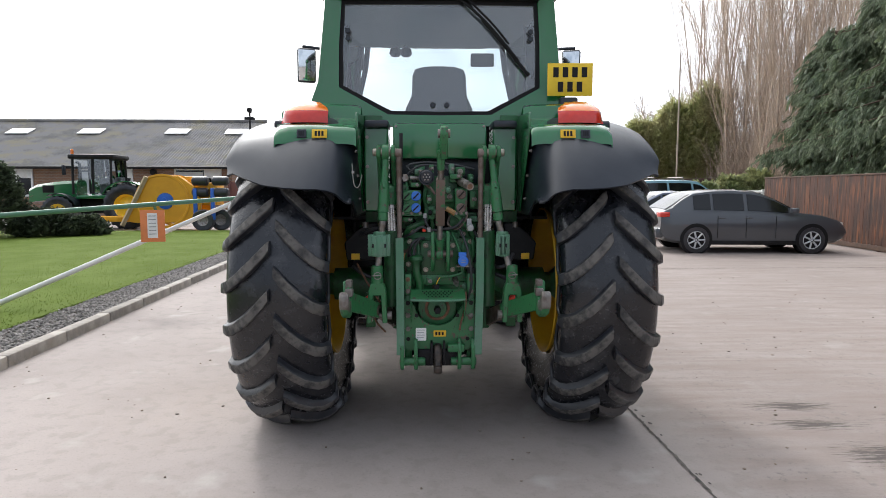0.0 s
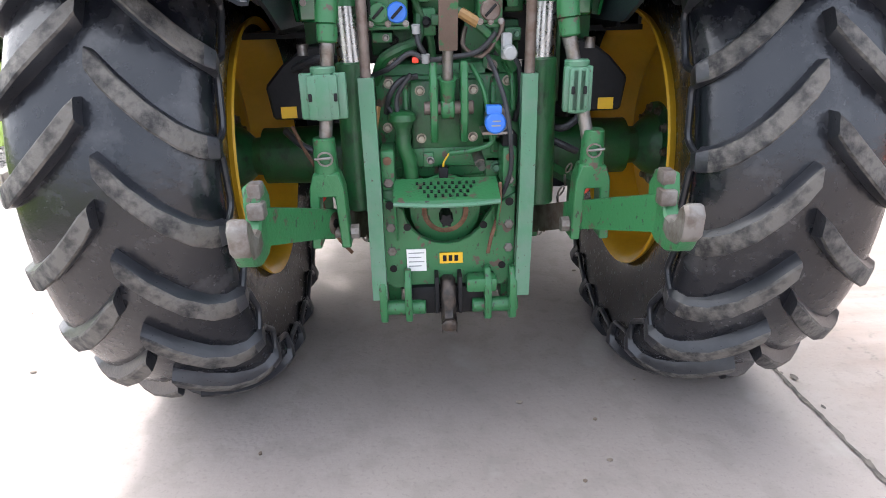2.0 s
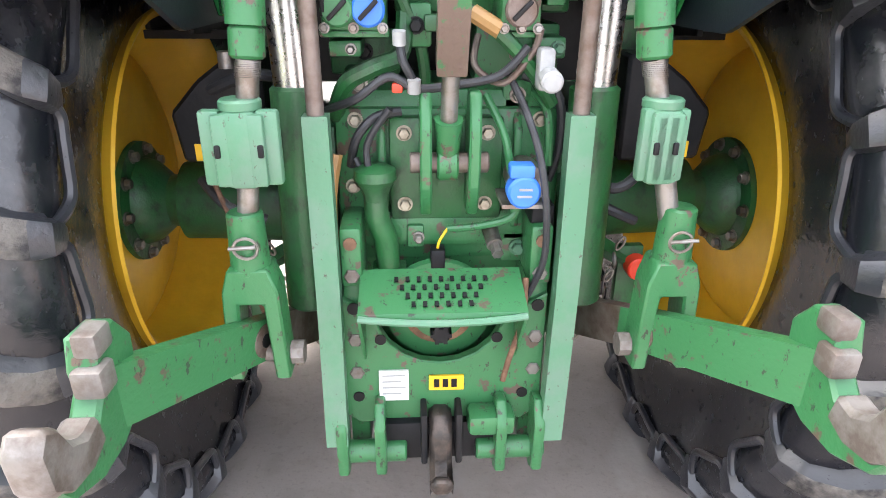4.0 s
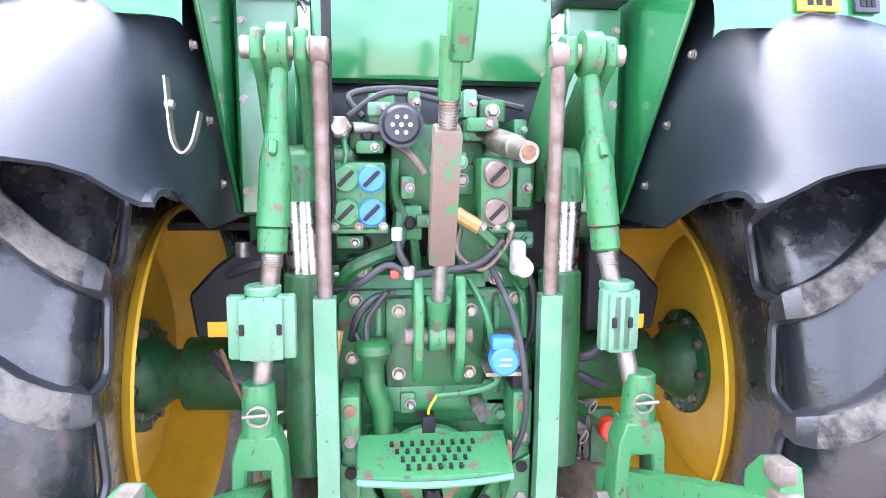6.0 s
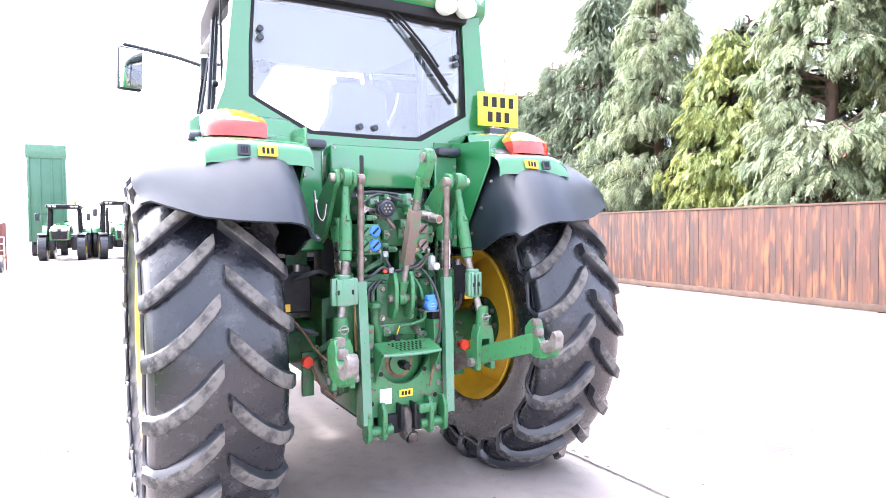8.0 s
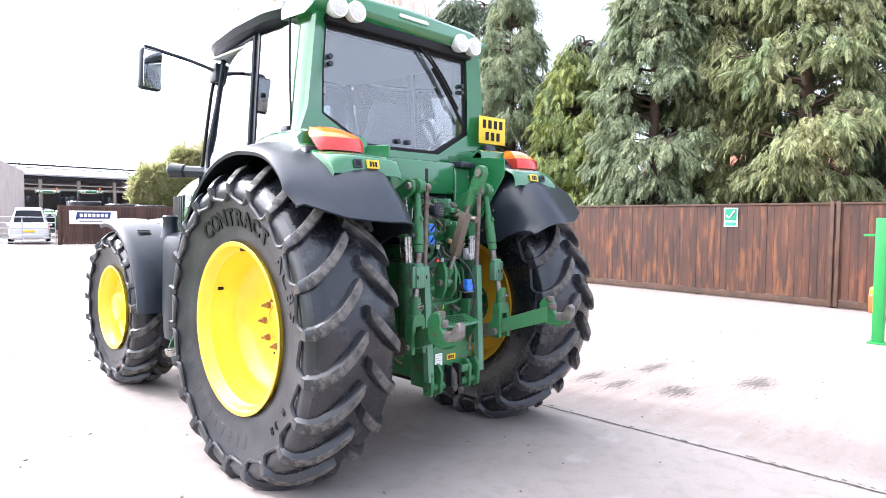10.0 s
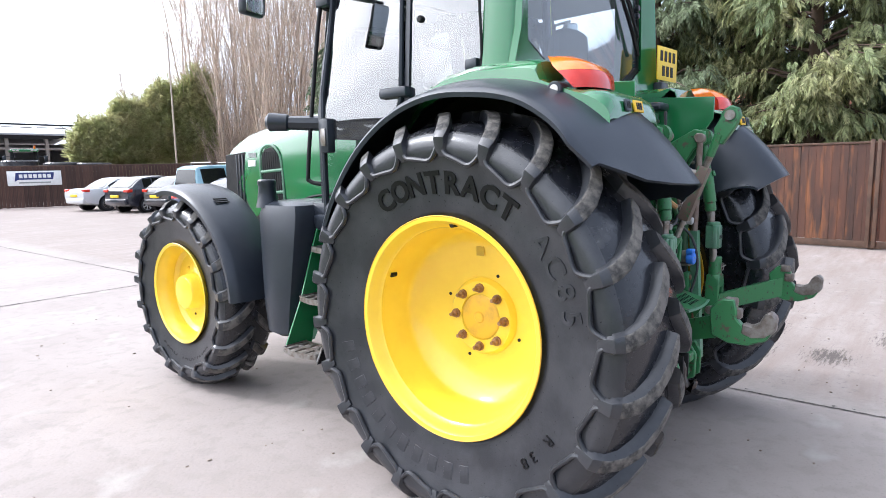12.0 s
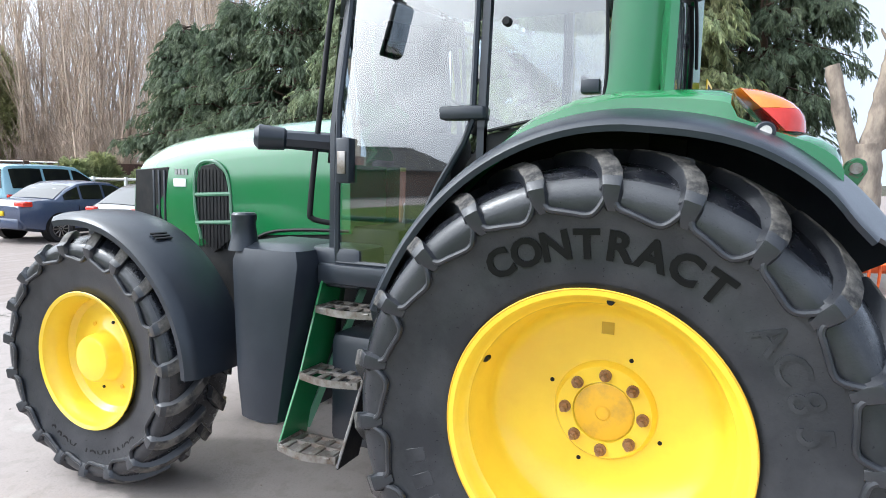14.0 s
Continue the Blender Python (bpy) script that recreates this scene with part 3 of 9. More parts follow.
def tread_bars(wheel, s, R, w, lugs, lug_h, start):
    """Slanting tread bars with the scalloped ridge at their foot, one object each, all of a side on one mesh."""
    Rb = R - lug_h
    step = 2 * math.pi / lugs
    sweep = 0.415 * w / R
    for side in (-1, 1):
        bm = bmesh.new()
        rows = []
        for f in (0.05, 0.15, 0.32, 0.55, 0.78, 0.92, 1.0):
            u = 0.462 * w * f
            high = lug_h + 0.012 - 0.016 * f ** 3
            r = R - 0.092 * R / 0.942 * f ** 3.5 - high
            lean = sweep * (1 - (1 - max(f, 0)) ** 1.35) + (sweep * 1.3 * f if f < 0 else 0)
            rows.append((u, r, lean, 0.0, 1.0, high, 0.046 - 0.004 * f, (0.026 if f < 0.1 else 0.034) - 0.004 * f))
        fall = R / 0.942
        rows.append((0.461 * w, R - 0.140 * fall, sweep * 1.015, 0.75, 0.65, 0.030, 0.038, 0.026))
        rows.append((0.463 * w, R - 0.170 * fall, sweep * 1.02, 0.95, 0.3, 0.016, 0.034, 0.022))
        rows.append((0.456 * w, R - 0.20 * fall, sweep * 1.03, 1.0, 0.0, 0.005, 0.02, 0.010))
        t = bmesh.new()
        loops = []
        for u, r, a, nu, nr, h, hb, ht in rows:
            loops.append([t.verts.new(polar(s, side * (u + nu * hh), r + nr * hh, a + off / R)) for off, hh in ((-hb, 0), (-ht - 0.004, h * 0.9), (-ht + 0.004, h), (ht - 0.004, h), (ht + 0.004, h * 0.9), (hb, 0))])
        for i, (A, B) in enumerate(zip(loops, loops[1:])):
            for k in range(5):
                f = t.faces.new((A[k], A[k + 1], B[k + 1], B[k]))
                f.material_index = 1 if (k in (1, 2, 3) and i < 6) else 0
        for c in (loops[0], loops[-1]):
            t.faces.new(c)
        merge(bm, t)
        # rounded ridge that swings from this bar's end to the next one's
        dip = ((0.03, 0.02), (0.06, 0.05), (0.13, 0.082), (0.3, 0.094), (0.5, 0.104), (0.66, 0.110), (0.78, 0.104), (0.88, 0.078), (0.945, 0.045), (0.975, 0.018))
        way = []
        for f, d in dip:
            d = d * R / 0.942
            way.append(polar(s, side * (0.452 * w + 0.016 * w * math.sin(min(1.0, d / 0.075) * 1.7)), 0.8875 * R - d, sweep + step * f))
        tube(bm, way, 0.0105, n=8, steps=3)
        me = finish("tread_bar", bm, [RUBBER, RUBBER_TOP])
        for i in range(lugs):
            ob = new("tread_bar", me)
            ob.parent = wheel
            ob.matrix_basis = Matrix.Rotation(i * step + radians(start[0 if side > 0 else 1]), 4, "X")


def sidewall_frame(s, u, r, a):
    out, rad = Vector((s, 0, 0)), Vector((0, math.cos(a), math.sin(a)))
    out, rad = (out - 0.17 * rad).normalized(), (rad + 0.17 * out).normalized()
    m = Matrix((rad.cross(out), rad, out)).transposed().to_4x4()
    m.translation = Vector(polar(s, u, r, a))
    return m


def sidewall_text(parent, s, u, r, text, size, a_mid, spacing, bold=0.0, mat=None):
    """Moulded letters round a sidewall; a_mid is the angle of the middle, from the front over the top."""
    for k, ch in enumerate(text):
        if ch != " ":
            off = (k - (len(text) - 1) / 2) * spacing / r
            lettering("letter", ch, size, 0.004, mat or LETTERING, sidewall_frame(s, u, r, a_mid + (off if s < 0 else -off)), parent, "", bold)


def sidewall_bars(parent, s, u, r, count, wide, tall, a_mid):
    bm = bmesh.new()
    block(bm, -wide * 0.36, wide * 0.36, -tall / 2, tall / 2, -0.002, 0.003, 0.001, seg=1)
    me = finish("maker_mark", bm, RUBBER)
    for k in range(count):
        ob = new("maker_mark", me)
        ob.parent = parent
        ob.matrix_basis = sidewall_frame(s, u, r, a_mid + (k - (count - 1) / 2) * wide * 1.35 / r)


def rear_wheel(s):
    # u counted outwards from the tyre's middle
    w, R, rr = 0.59, 0.942, 0.485
    mid_x = 0.922 if s < 0 else 0.93
    bm = bmesh.new()
    prof = [(0.205, rr - 0.012), (0.228, rr - 0.004), (0.236, rr + 0.006), (0.240, rr + 0.004), (0.238, rr - 0.012), (0.222, rr - 0.024), (0.19, rr - 0.03), (0.175, rr - 0.045), (0.11, rr - 0.052), (0.085, rr - 0.064),
            (0.03, rr - 0.07), (-0.012, rr - 0.09), (-0.045, 0.33), (-0.062, 0.24), (-0.066, 0.185), (-0.049, 0.178), (-0.037, 0.168), (-0.035, 0.112), (-0.045, 0.107),
            (-0.039, 0.098), (-0.033, 0.06), (-0.035, 0.03), (-0.027, 0.026), (-0.027, 0.0005)]
    inner = [(-0.082, 0.0005), (-0.082, 0.25), (-0.07, 0.345), (-0.04, rr - 0.085), (-0.075, rr - 0.07), (-0.10, rr - 0.05), (-0.19, rr - 0.04), (-0.225, rr - 0.02), (-0.24, rr + 0.004), (-0.232, rr + 0.006), (-0.2, rr - 0.012)]
    lathe(bm, [(s * u, r) for u, r in prof], n=96)
    wheel = part("rear_wheel", bm, YELLOW, TRACTOR, "yellow steel wheel rim with studs round the hub")
    wheel.matrix_basis = pose(s * mid_x, 0.005 if s < 0 else -0.02, 0.866)
    bm = bmesh.new()
    lathe(bm, [(s * u, r) for u, r in inner], n=96)
    part("inner_rim", bm, YELLOW_OCHRE, wheel, "dusty ochre inner side of the rim")
    bm = bmesh.new()
    tyre_mesh(bm, s, R, rr, w, 0.052)
    part("tyre", bm, [RUBBER, RUBBER_BLOTCHY], wheel, "black radial tyre casing")
    # turn of the outer and the inner row of bars
    tread_bars(wheel, s, R, w, 22, 0.052, (12.3, 4.6) if s < 0 else (1.3, 9.5))
    for k in range(8):
        a = 2 * math.pi * (k + 0.02) / 8
        bm = bmesh.new()
        p = Vector(polar(s, -0.037, 0.1385, a))
        o = Vector((s, 0, 0))
        rod(bm, p, p + o * 0.012, 0.022, n=16)
        rod(bm, p + o * 0.01, p + o * 0.032, 0.0165, n=6, bevel=0.003)
        rod(bm, p + o * 0.03, p + o * 0.05, 0.009, n=10)
        part("wheel_nut", bm, NUT_STEEL, wheel, "rusty wheel nut")
        bm = bmesh.new()
        p = Vector(polar(s, -0.066, 0.215, a + 0.39))
        rod(bm, p, p + o * 0.006, 0.008, n=10)
        if k % 2 == 0:
            part("hole", bm, BLACK_PRINT, wheel)
        else:
            bm.free()
    bm = bmesh.new()
    lathe(bm, [(s * -0.037, 0.104), (s * -0.034, 0.094), (s * -0.0285, 0.06), (s * -0.0285, 0.028), (s * -0.023, 0.022), (s * -0.023, 0.0005)], n=40)
    part("hub_cap", bm, YELLOW_DIRTY, wheel, "rust-stained hub centre")
    bm = bmesh.new()
    lathe(bm, [(s * 0.2385, rr + 0.003), (s * 0.2415, rr + 0.0075), (s * 0.238, rr + 0.011)], n=96)
    part("rim_edge", bm, YELLOW_DIRTY, wheel, "scuffed rim edge")
    for a, r, u in ((1.67, rr - 0.028, 0.2), (0.45, rr - 0.05, 0.13)):
        bm = bmesh.new()
        p = Vector(polar(s, u, r, a))
        rod(bm, p - Vector((s * 0.012, 0, 0)), p + Vector((s * 0.02, 0, 0)), 0.012, n=10)
        part("valve_hole", bm, BLACK_PRINT, wheel)
    bm = bmesh.new()
    block(bm, -0.022, 0.022, -0.022, 0.022, 0, 0.001)
    tag = part("stamp", bm, material("stamp_paint", (0.55, 0.36, 0.02), 0.5), wheel)
    tag.matrix_basis = Matrix.Translation((s * -0.044, 0.0, 0.31)) @ (pose(0, 0, 0, 90, 0, -90) if s < 0 else pose(0, 0, 0, 90, 0, 90))
    u = 0.4065 * w
    sidewall_text(wheel, s, u, 0.63, "CONTRACT     ", 0.132, radians(60 + 6 * 9.0), 0.099, 0.0045)
    sidewall_text(wheel, s, u, 0.634, "         AC85", 0.132, radians(60 + 6 * 9.0), 0.099, 0.001, RUBBER)
    sidewall_text(wheel, s, u, 0.64, "R 38", 0.065, radians(222), 0.055)
    sidewall_bars(wheel, s, u, 0.65, 11, 0.07, 0.09, radians(302))
    # green axle flange and trumpet housing on the inner side
    bm = bmesh.new()
    f = mid_x - 0.922
    lathe(bm, [(s * a, r) for a, r in ((0.30, 0.125), (0.34, 0.128), (0.52, 0.112), (0.66, 0.108), (0.705, 0.108), (0.71, 0.075), (0.745 + f, 0.072), (0.765 + f, 0.09), (0.79 + f, 0.112), (0.818 + f, 0.122), (0.823 + f, 0.165), (0.838 + f, 0.166), (0.843 + f, 0.16), (0.843 + f, 0.01))], centre=(0, 0, 0.84), n=48)
    axle = part("axle_housing", bm, GREEN_DULL, TRACTOR, "dark green cast axle housing")
    for k in range(10):
        a = 2 * math.pi * k / 10
        bolt("axle_bolt", (s * (0.823 + f), 0.145 * math.cos(a), 0.84 + 0.145 * math.sin(a)), (-s, 0, 0), 0.014, 0.02, axle, STEEL)


def front_wheel(s):
    w, R, rr = 0.455, 0.70, 0.365
    bm = bmesh.new()
    prof = [(0.165, rr - 0.01), (0.18, rr - 0.002), (0.19, rr + 0.006), (0.193, rr + 0.002), (0.185, rr - 0.016), (0.15, rr - 0.026), (0.13, rr - 0.04), (0.06, rr - 0.048), (0.035, rr - 0.075),
            (0.03, 0.23), (0.045, 0.19), (0.055, 0.15), (0.06, 0.14), (0.07, 0.132), (0.135, 0.126), (0.152, 0.116), (0.158, 0.095), (0.162, 0.0005)]
    inner = [(-0.0, 0.0005), (0.0, 0.2), (0.0, rr - 0.07), (-0.06, rr - 0.05), (-0.15, rr - 0.03), (-0.185, rr - 0.01), (-0.19, rr + 0.006), (-0.16, rr - 0.01)]
    lathe(bm, [(s * u, r) for u, r in prof + inner], n=80)
    wheel = part("front_wheel", bm, YELLOW, TRACTOR, "yellow steel wheel rim with a domed hub")
    wheel.matrix_basis = pose(s * 0.805, 2.66, 0.69)
    bm = bmesh.new()
    tyre_mesh(bm, s, R, rr, w, 0.040)
    part("tyre", bm, [RUBBER, RUBBER_BLOTCHY], wheel, "black radial tyre casing")
    tread_bars(wheel, s, R, w, 19, 0.040, (8.3, 17.8))
    o = Vector((s, 0, 0))
    for k in range(8):
        a = 2 * math.pi * (k + 0.3) / 8
        p = Vector(polar(s, 0.04, 0.19, a))
        bm = bmesh.new()
        rod(bm, p, p + o * 0.012, 0.012 if k % 2 else 0.009, n=8)
        part("wheel_nut" if k % 2 else "hole", bm, YELLOW_DIRTY if k % 2 else BLACK_PRINT, wheel)
    u = 0.412 * w
    sidewall_text(wheel, s, u, 0.505, "CONTRACT AC85", 0.08, radians(265), 0.057, 0.0015)
    sidewall_bars(wheel, s, u, 0.505, 11, 0.042, 0.052, radians(100))


for side in (-1, 1):
    rear_wheel(side)
    front_wheel(side)


def smoothstep(a, b, x):
    x = min(1, max(0, (x - a) / (b - a)))
    return x * x * (3 - 2 * x)


def guard_radius(d):
    """Radius of the rear mudguard's outer lip by the angle in degrees from the front over the top."""
    return 0.925 + 0.115 * smoothstep(20, 95, d) + 0.02 * smoothstep(95, 115, d) - 0.035 * smoothstep(114, 146, d)


def rear_mudguard(s):
    bm = bmesh.new()
    rows = []
    for i in range(61):
        d = 22 + (120 - 22) * i / 36 if i <= 36 else 120 + (146 - 120) * (i - 36) / 24
        a, r = radians(d), guard_radius(d)
        k = smoothstep(95, 138, d)
        tail = smoothstep(130, 146, d) ** 2
        low = 0.455 / math.sin(a) + 0.03 * smoothstep(141, 146, d) if d > 60 else r - 0.2
        low = min(low, r - 0.2)
        low += (r - 0.06 - low) * smoothstep(133, 147, d)
        sec = [(1.155 + 0.065 * k - 0.03 * tail, r - 0.062 + 0.01 * k), (1.16 + 0.065 * k - 0.03 * tail, r - 0.042 + 0.004 * k), (1.152 + 0.06 * k - 0.03 * tail, r - 0.03), (1.13 + 0.05 * k - 0.02 * tail, r - 0.016 - 0.006 * k),
               (1.07 + 0.025 * k - 0.015 * tail, r + 0.004 - 0.008 * k), (1.0 - 0.02 * tail, r + 0.022 - 0.012 * k), (0.86, r + 0.042 + 0.002 * k), (0.76, r + 0.042 + 0.02 * k), (0.67, r + 0.04 + 0.027 * k), (0.615, r + 0.028 + 0.024 * k), (0.575, r + 0.004 + 0.018 * k),
               (0.545, r - 0.04), (0.524, r - 0.10), (0.512, max(low, r - 0.2)), (0.506, (low + max(low, r - 0.2)) / 2), (0.506, low)]
        row = []
        for x, q in sec:
            q = max(q, low) if x < 0.6 else q
            # the outer corner of the tail is drawn back to a round end
            b = a - radians(10) * smoothstep(122, 146, d) * min(1, max(0, (x - 0.66) / 0.5)) ** 2.2
            row.append((s * x, q * math.cos(b), 0.87 + q * math.sin(b)))
        rows.append(row)
    loft(bm, rows, thick=0.012)
    guard = part("rear_mudguard", bm, PLASTIC, TRACTOR, "matt black plastic mudguard")
    bm = bmesh.new()
    prism(bm, [(-0.235, 1.34), (-0.56, 1.80), (-0.56, 1.92), (-0.10, 1.95), (-0.10, 1.34)], "x", s * 0.484, s * 0.496, 0.003)
    plate = part("inner_panel", bm, GREEN, guard, "green inner mudguard panel")
    bm = bmesh.new()
    block(bm, min(s * 0.37, s * 0.484), max(s * 0.37, s * 0.484), -0.15, -0.138, 1.05, 1.95, 0.003)
    part("closing_plate", bm, GREEN_DULL, guard, "dark green closing plate")
    for y, z in ((-0.30, 1.42), (-0.40, 1.56), (-0.50, 1.70)):
        bolt("panel_screw", (s * 0.503, y - 0.05, z), (-s, 0, 0), 0.008, 0.012, plate, STEEL)
    bm = bmesh.new()
    prism(bm, [(0.86, 1.30), (0.7, 1.58), (0.45, 1.8), (0.1, 1.9), (-0.2, 1.86), (-0.2, 1.3), (0.1, 1.28), (0.5, 1.2), (0.8, 1.1)], "x", s * 0.56, s * 0.575, 0.003)
    part("wheel_arch_liner", bm, DARK, guard, "dark wheel arch liner")
    # green upper panel with the rear lamp pod
    bm = bmesh.new()
    rows = []
    crown = ((0.74, 0.004), (0.66, 0.015), (0.55, 0.035), (0.42, 0.052), (0.3, 0.06), (0.15, 0.066), (0.0, 0.07), (-0.12, 0.074), (-0.22, 0.082), (-0.31, 0.09), (-0.34, 0.084), (-0.362, 0.014), (-0.45, 0.006), (-0.52, 0.03), (-0.56, 0.056), (-0.60, 0.074), (-0.632, 0.082), (-0.648, 0.066), (-0.655, 0.04), (-0.657, 0.015))
    for y, h in crown:
        r = guard_radius(math.degrees(math.acos(y / 1.05))) + 0.03
        zg = 0.87 + math.sqrt(r * r - y * y)
        zt = zg + h
        fold = 1.0 if y > -0.3 else 0.2
        xo = 0.945 + 0.025 * math.exp(-((y + 0.4) / 0.2) ** 2) - 0.2 * smoothstep(0.2, 0.74, y)
        xi = min(0.76, xo - 0.13)
        sec = [(xo, zg - 0.035), (xo - 0.004, zg + h * 0.5), (xo - 0.03, zg + h * 0.82), (xo - 0.09, zt), (xi, zt + 0.004), (min(0.62, xi - 0.06), zt), (0.54, zt - 0.01 * fold), (0.50, zt - 0.035 * fold), (0.488, zt - 0.08 * fold), (0.486, zt - (0.25 if y > -0.1 else 0.1 if y > -0.3 else 0.02))]
        rows.append([(s * x, y, z) for x, z in sec])
    loft(bm, rows, thick=0.01)
    top = part("upper_panel", bm, GREEN, guard, "glossy green upper mudguard panel")
    # lamps
    bm = bmesh.new()
    red = bmesh.new()

    def between(z, table):
        for (z0, a), (z1, b) in zip(table, table[1:]):
            if z <= z1:
                return a + (b - a) * (z - z0) / (z1 - z0)
        return table[-1][1]
    front = ((1.855, -0.50), (1.90, -0.45), (1.935, -0.405), (1.98, -0.36))
    back = ((1.855, -0.565), (1.90, -0.56), (1.932, -0.535), (1.962, -0.48), (1.98, -0.42))
    for b_, zs in ((red, (1.858, 1.87, 1.89, 1.905, 1.918)), (bm, (1.919, 1.938, 1.955, 1.968, 1.977))):
        rows = []
        for z in zs:
            f, k = between(z, front), between(z, back)
            q = 0.07 * smoothstep(1.925, 1.985, z)
            zz = 1.862 + (z - 1.858) * 1.16
            rows.append([(s * x, y, zz) for x, y in ((0.66 + q, k + 0.03), (0.70 + q, k + 0.004), (0.79, k), (0.85 - q * 0.3, k + 0.008), (0.90 - q * 0.6, k + 0.03), (0.925 - q * 0.6, max(k + 0.07, (k + f) / 2)), (0.935 - q * 0.5, f), (0.85, f + 0.02), (0.68 + q, f + 0.02))])
        loft(b_, rows, close=True, cap=True)
    part("red_lens", red, LAMP_RED, guard, "red tail lamp lens")
    part("amber_lens", bm, LAMP_AMBER, guard, "amber indicator lens")
    bm = bmesh.new()
    rod(bm, (s * 0.90, -0.43, 1.858), (s * 0.985, -0.44, 1.857), 0.03, n=20, bevel=0.004)
    lamp = part("side_lamp", bm, PLASTIC, guard, "small round side lamp")
    # vent and sticker on the back of the pod
    for x, wide, m_, nm in ((0.79, 0.052, PLASTIC, "vent"), (0.69, 0.085, LABEL_YELLOW, "warning_sticker")):
        bm = bmesh.new()
        block(bm, s * x - wide / 2, s * x + wide / 2, -0.004, 0.004, -0.024, 0.024, 0.002)
        o = part(nm, bm, m_, guard)
        o.matrix_basis = pose(0, -0.657, 1.79, -12, 0, 0)
        bm = bmesh.new()
        for k in range(3):
            block(bm, s * x - wide * 0.3 + k * wide * 0.22, s * x - wide * 0.16 + k * wide * 0.22, -0.006, -0.004, -0.014, 0.014)
        o = part("sticker_print" if nm != "vent" else "vent_slot", bm, BLACK_PRINT if nm != "vent" else DARK, guard)
        o.matrix_basis = pose(0, -0.657, 1.79, -12, 0, 0)
    bm = bmesh.new()
    rod(bm, (s * 0.984, -0.44, 1.857), (s * 0.99, -0.441, 1.857), 0.017, n=16)
    part("lens", bm, LAMP_CLEAR, guard)
    if s > 0:
        guard.matrix_basis = pose(0.015, -0.035, 0)


def front_mudguard(s):
    bm = bmesh.new()
    rows = []
    for i in range(25):
        d = 78 + (178 - 78) * i / 24
        a, r = radians(d), 0.762 + 0.012 * smoothstep(130, 172, d)
        sec = [(1.03, r - 0.045), (1.035, r - 0.015), (1.02, r + 0.008), (0.975, r + 0.024), (0.845, r + 0.032), (0.715, r + 0.026), (0.655, r + 0.008), (0.64, r - 0.03)]
        rows.append([(s * x, 2.66 + q * math.cos(a), 0.69 + q * math.sin(a)) for x, q in sec])
    loft(bm, rows, thick=0.01)
    guard = part("front_mudguard", bm, PLASTIC, TRACTOR, "matt black plastic mudguard")
    bm = bmesh.new()
    for k in range(3):
        block(bm, s * 0.855 - 0.05, s * 0.855 + 0.05, -0.028 + k * 0.022, -0.016 + k * 0.022, -0.002, 0.006, 0.002)
    o = part("moulded_mark", bm, DARK, guard)
    o.matrix_basis = pose(0, 2.66 + 0.798 * math.cos(radians(122)), 0.69 + 0.798 * math.sin(radians(122)), 32, 0, 0)
    bm = bmesh.new()
    rod(bm, (s * 0.65, 2.66, 1.2), (s * 0.65, 2.66, 0.8), 0.02)
    rod(bm, (s * 0.65, 2.52, 1.44), (s * 0.6, 2.65, 0.8), 0.018)
    part("bracket", bm, DARK, guard)


for side in (-1, 1):
    rear_mudguard(side)
    front_mudguard(side)


# cab
def cab_x(z):
    """Half width of the cab by height."""
    return 0.755 - 0.055 * (z - 1.9) / 0.8


def side_x(y, z):
    """Half width of the cab's glazed sides, which draw in towards the windscreen."""
    return cab_x(max(z, 1.95)) - 0.014 - 0.10 * (max(0.0, y - 0.5) / 0.8) ** 2 * smoothstep(1.85, 2.7, z)


